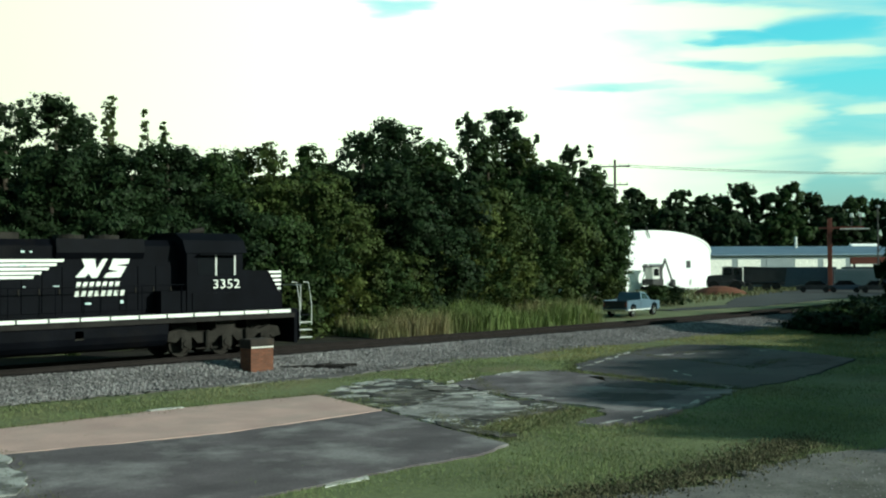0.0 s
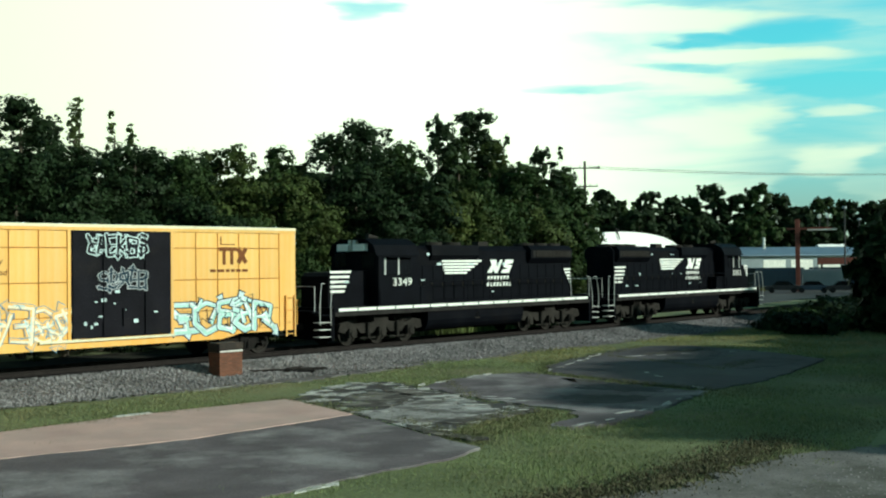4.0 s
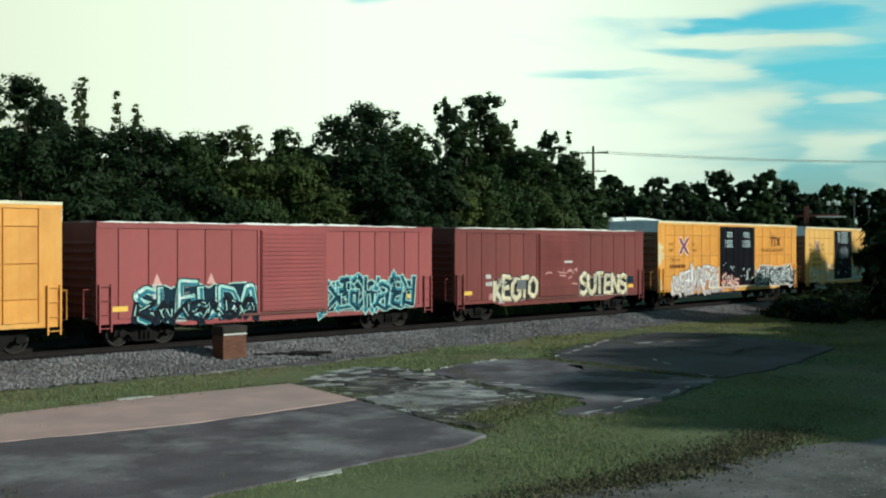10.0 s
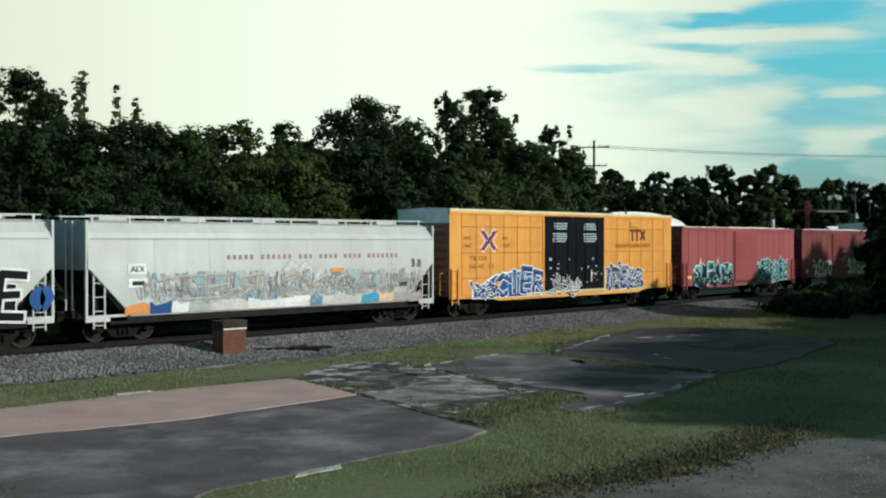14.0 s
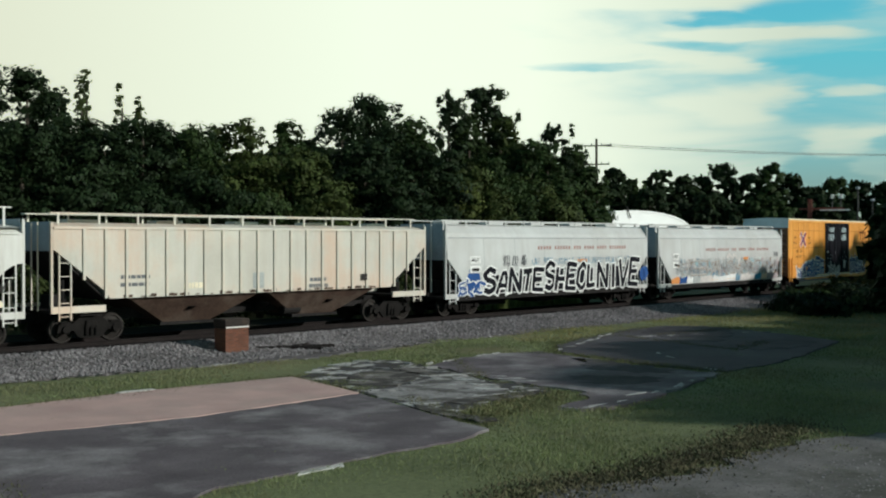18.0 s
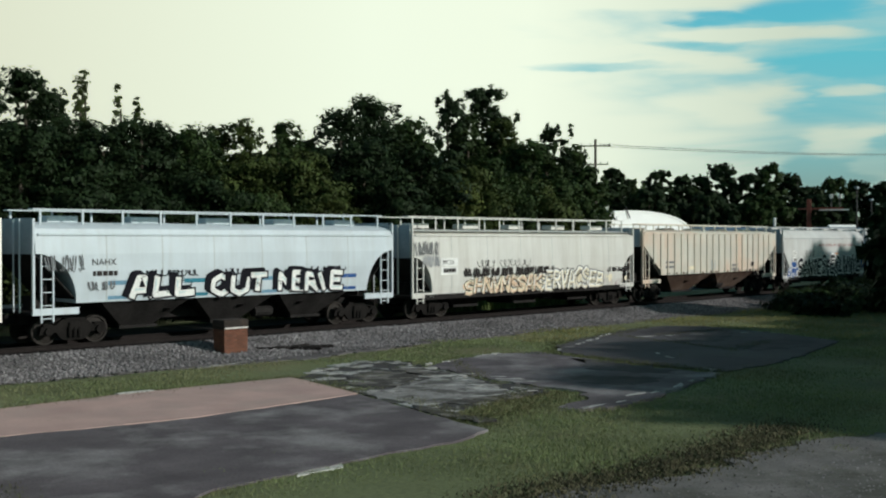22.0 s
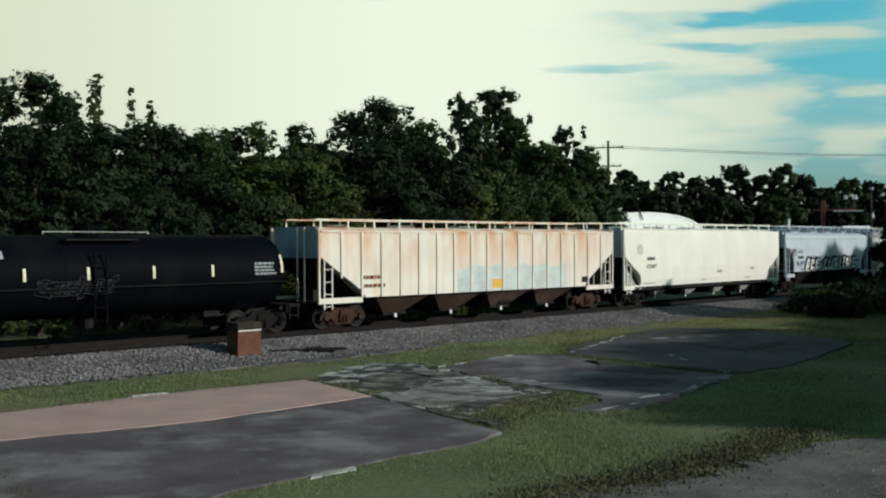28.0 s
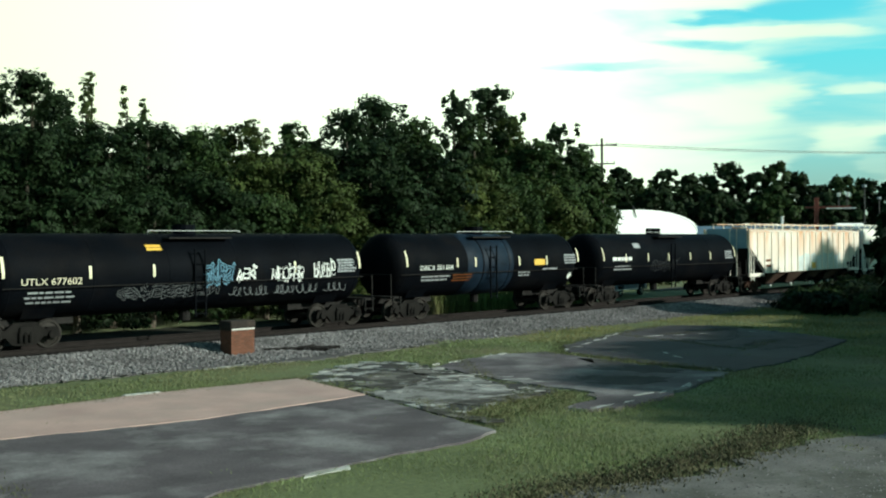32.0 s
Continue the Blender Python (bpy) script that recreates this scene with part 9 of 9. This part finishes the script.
    for k in range(26):
        x, w, top = -5.6 + k * 0.44 + rot.uniform(-0.15, 0.15), rot.uniform(0.05, 0.2), rot.uniform(1.5, 1.62)
        ridge = [(x + w * (1 - i / 4), 1.48 + (top - 1.48) * rot.uniform(0.5, 1.0)) for i in range(9)]
        lay("rust_patch", [[(x - w, 1.47), (x + w, 1.47)] + ridge], M["rust_bay"], car, rib_y, 0.004 + 0.0001 * k)

    car, h, yf = hopper(11, -174.54, -157.82, "pale grey covered hopper with cream and orange graffiti", "pale_car", low=1.05, bays=3, sill=0.2, crease=3.6, top=4.06, cut=1.15, bow=True, roof=-0.07)
    graffiti(car, "SHNVNCSAK", -5.1, 0.4, 1.0, 1.8, "g_cream", "ink_dark", yf, 72, "g_peach", "g_white", 0.27, 0.04, "cream and peach graffiti with dark outlines", True, tone="g_peach", rise=(0.8, 1.0, 1.0), cuts=4)
    graffiti(car, "SERVACSEB", 0.1, 5.5, 1.0, 2.0, "g_white", "ink_dark", yf, 74, "g_cream", "g_white", 0.26, 0.04, "white graffiti with dark outlines", True, tone="g_cream", rise=(0.8, 1.0, 1.0, 0.75), cuts=4)
    scribble(car, -5.2, 1.2, 1.75, 2.2, "ink_dark", yf, 75, 26, 0.09, "black scribbled tags")
    scribble(car, -4.6, -0.6, 2.15, 2.55, "ink_dark", yf, 77, 5, 0.035, "black scribbled tags")
    scribble(car, -8.3, -6.9, 2.7, 3.4, "g_dim", yf, 76, 9, 0.035)
    scribble(car, -8.0, -6.8, 2.2, 2.8, "g_grey", yf, 78, 6, 0.035)
    scribble(car, 5.9, 7.8, 1.75, 2.05, "ink_dark", yf, 73, 7, 0.05)
    murk(car, 5.4, 7.6, 1.05, 1.6, ("g_pearl", "g_mauve", "g_cream"), yf, 79, 12, 0.18)
    lay("data_panel", [rect(-6.72, -5.62, 2.28, 2.64), rect(-6.72, -5.62, 1.9, 2.24)], M["g_white"], car, yf, 0.006)
    words("MCEX", -6.6, 2.36, 0.2, M["ink_dark"], car, yf)
    bars(1, -6.6, 2.0, 0.9, 0.18, 0.1, M["ink_dark"], car, yf, 112, "data_panel")

    car, h, yf = hopper(12, -191.10, -175.69, "blue-grey covered hopper with white block graffiti", "bluegrey", low=1.38, bays=3, crease=3.6, top=4.12, cut=1.4, bow=True)
    for text, x0, x1 in (("ALL", -4.4, -1.75), ("OUT", -1.15, 1.25), ("NERVE", 1.85, 5.0)):
        graffiti(car, text, x0, x1, 1.46, 2.28, "g_white", "g_black", yf, 82 + len(text), "", "g_pale", 0.25, 0.06, "white block graffiti with a black drop shadow", True, (-0.2, 0.1), rise=(0.9, 0.85, 0.9), cuts=2)
        scribble(car, x0 + 0.2, x1, 2.15, 2.42, "g_black", yf, 90 + len(text), 5, 0.05, "black spikes over the letters")
    for x0, x1, key in ((-5.2, -4.5, "g_steel"), (-2.3, -1.3, "g_teal"), (0.95, 1.75, "g_steel"), (4.9, 5.7, "g_blue")):
        lay("blue_block", [rect(x0, x1, 1.45, 2.08)], M[key], car, yf, 0.006)
    scribble(car, -7.4, -6.1, 2.35, 3.0, "g_dim", yf, 83, 6, 0.035)
    scribble(car, -6.0, -5.0, 1.75, 2.1, "g_dim", yf, 84, 4, 0.05)
    words("NAHX", -5.8, 2.6, 0.22, M["ink_dark"], car, yf)
    bars(1, -5.8, 2.25, 1.0, 0.16, 0.1, M["ink_dark"], car, yf, 122, "data_panel")

    car, h, yf = hopper(13, -210.32, -192.23, "clean cream-white covered hopper", "white_car", low=1.0, bays=4, crease=3.95, top=4.12, curved=True, cut=1.55, plate=True, sill=0.16)
    words("62887", -7.0, 2.0, 0.21, M["ink_dark"], car, yf, width=1.45)
    bars(1, -6.95, 2.42, 0.85, 0.17, 0.1, M["g_dim"], car, yf, 131, "data_panel")
    lay("emblem", [[(-7.6 + 0.3 * math.cos(a), 3.0 + 0.3 * math.sin(a)) for a in [i * 0.524 for i in range(12)]]], M["g_pearl"], car, yf, 0.012)
    for x0, x1, z0, z1 in ((5.0, 5.5, 1.7, 1.86), (0.8, 1.4, 1.6, 1.76), (-7.3, -6.0, 1.16, 1.22), (-1.0, -0.4, 1.2, 1.26), (4.4, 5.0, 1.2, 1.26)):
        lay("data_panel", [rect(x0, x1, z0, z1)], M["g_faded"], car, yf, 0.012)

    car, h, yf = hopper(14, -230.63, -211.39, "white ribbed covered hopper streaked with rust", "rust_white", low=1.22, ribs=17, bays=4, top=4.04, curved=False, bay_key="rust_bay", truck_key="truck_red", cut=2.1)
    for k in range(7):
        x0, x1 = -1.95 + k * 1.1, -0.85 + k * 1.1
        lay("paint_patch", [[(x0, 1.24), (x1, 1.24), (x1, 2.2 + 0.12 * ((k * 5 + 5) % 3)), ((x0 + x1) / 2, 2.25 + 0.1 * (k % 3)), (x0, 2.2 + 0.12 * ((k * 5) % 3))]], M["g_aqua"], car, rib_y, 0.008, "pale blue paint-over patch", step=0)
    lay("notice", [rect(0.35, 1.15, 1.35, 1.75)], M["reflector_y"], car, rib_y, 0.016, "yellow notice")
    bars(2, -7.6, 1.95, 1.4, 0.14, 0.2, M["ink_brown"], car, rib_y, 141, "data_panel")
    lay("notice", [rect(7.0, 7.55, 1.42, 1.7)], M["ink_dark"], car, rib_y, 0.016)

    car, h, yf = tank_car(15, -247.39, -231.44, "black tank car with white reflective strips", (-7.1, -5.0, -2.8, -0.65, 1.75, 4.1, 7.15))
    bars(1, -6.4, 2.3, 2.0, 0.18, 0.12, M["g_white"], car, yf, 151, "data_panel", 0.02)
    bars(2, -6.2, 1.95, 1.9, 0.08, 0.07, M["g_grey"], car, yf, 153, "small_print", 0.02)
    bars(4, 5.85, 2.62, 1.05, 0.08, 0.045, M["g_grey"], car, yf, 152, "data_panel", 0.02)
    graffiti(car, "SECRB", -2.4, 0.2, 1.75, 2.2, "tank", "g_soot", yf, 92, wide=0.2, rim=0.018)
    lay("notice", [rect(-4.0, -3.4, 2.95, 3.2)], M["g_grey"], car, yf, 0.02)

    car, h, yf = tank_car(16, -261.66, -248.17, "black tank car with a blue-grey jacket band", (-5.7, -2.6, -1.4, 1.65, 3.7, 6.2), bands=((-1.9, -0.9), (-0.8, 0.9), (0.95, 1.25)))
    words("DBCX 201368", -4.95, 2.14, 0.2, M["white"], car, yf, 0.03, 1.22)
    bars(2, -4.8, 1.82, 1.8, 0.07, 0.08, M["g_grey"], car, yf, 162, "small_print", 0.03)
    bars(3, -2.85, 1.86, 1.3, 0.06, 0.06, M["ink_brown"], car, yf, 165, "small_print", 0.03)
    lay("notice", [rect(2.75, 3.55, 2.22, 2.5)], M["reflector_y"], car, yf, 0.03, "yellow notice")
    bars(4, 5.05, 2.62, 1.05, 0.08, 0.045, M["g_grey"], car, yf, 163, "data_panel", 0.03)
    bars(2, 1.6, 1.86, 1.0, 0.07, 0.07, M["g_grey"], car, yf, 164, "small_print", 0.03)
    bars(1, 3.4, 1.98, 1.2, 0.08, 0.07, M["g_grey"], car, yf, 166, "small_print", 0.03)
    lay("placard", [[(5.65, 1.45), (5.82, 1.64), (5.65, 1.83), (5.48, 1.64)]], M["white"], car, yf, 0.03, "white diamond placard")

    car, h, yf = tank_car(17, -278.49, -262.45, "long black tank car with white graffiti tags", (-7.3, -4.4, -2.05, 4.0, 7.25))
    words("UTLX 677602", -6.75, 2.06, 0.22, M["g_cream"], car, yf, 0.03, 1.16)
    bars(3, -6.6, 1.78, 1.7, 0.06, 0.1, M["g_grey"], car, yf, 171, "small_print", 0.03)
    lay("notice", [rect(-2.2, -1.6, 3.12, 3.21), rect(-2.2, -1.6, 3.23, 3.32)], M["reflector_y"], car, yf, 0.03, "yellow notice", step=0)
    graffiti(car, "EKRS", 0.0, 1.1, 1.9, 2.6, "g_dteal", "g_steel", yf, 102, wide=0.16, rim=0.03, label="faint blue graffiti tag", cuts=1)
    graffiti(car, "VEK", 1.35, 2.15, 2.0, 2.45, "g_white", "tank", yf, 103, wide=0.2, rim=0.012, cuts=1)
    graffiti(car, "KEORSB", 2.95, 4.4, 1.92, 2.5, "g_white", "tank", yf, 104, wide=0.18, rim=0.012, rise=(0.7, 1.0, 0.8), cuts=2)
    graffiti(car, "RAEBS", 4.95, 5.95, 2.0, 2.6, "g_white", "tank", yf, 105, wide=0.18, rim=0.012, cuts=2)
    graffiti(car, "CNHBSECEN", -3.3, 0.6, 1.52, 1.85, "tank", "g_dim", yf, 106, wide=0.2, rim=0.018)
    scribble(car, 1.0, 6.4, 1.4, 1.8, "g_dim", yf, 107, 9, 0.03)
    bars(5, 6.05, 2.62, 1.0, 0.08, 0.03, M["g_grey"], car, yf, 172, "data_panel", 0.03)


build_train()

# ---- what moves ----
TRAVEL = [0.74, 6.54, 10.99, 16.76, 23.08, 27.98, 32.78, 36.97, 41.71, 46.86, 52.30, 57.88, 63.48, 67.62, 73.01, 77.70, 82.86, 88.09, 92.06, 97.10, 102.71, 106.53, 111.50, 116.38, 121.36, 125.63, 129.80, 133.87, 139.11, 142.60, 146.77, 151.33, 156.07, 160.71, 165.00, 168.59, 173.07, 178.29, 181.89, 185.86, 189.12, 193.77, 198.84, 203.29, 206.79, 211.81, 215.26, 219.72, 224.26, 229.30, 232.79, 237.23, 241.19, 244.92, 248.65, 252.65, 257.16, 261.77, 266.37, 270.91, 275.25, 280.12, 284.23, 288.80, 292.29]


def travelled(t):
    """Metres that the train has run by t seconds."""
    return float(np.interp(t, np.arange(len(TRAVEL)) * 0.5, TRAVEL))


def car_pose(slot, t):
    x, y, a = on_track(SLOTS[slot] + travelled(t))
    return pose(x, y, RAIL_TOP, 0, 0, math.degrees(a))


def motions():
    times = [i * 0.5 for i in range(65)]
    for car, slot in CARS:
        walk(car, [(t, car_pose(slot, t)) for t in times])
    # the wheels roll while their car crosses the open stretch
    for wheel, slot, r, x, z in ROLLING:
        rows, turn, last = [], 0.0, None
        for i in range(0, 32 * 30 + 1):
            t = i / 30
            s = SLOTS[slot] + travelled(t)
            if not (-16 < s < 105 or i in (0, 960)):
                continue
            if last is not None and t - last[0] < 0.09:
                turn += math.degrees((s - last[1]) / r)
            rows.append((t, pose(x, 0, z, 0, turn, 0)))
            last = (t, s)
        walk(wheel, rows)


motions()
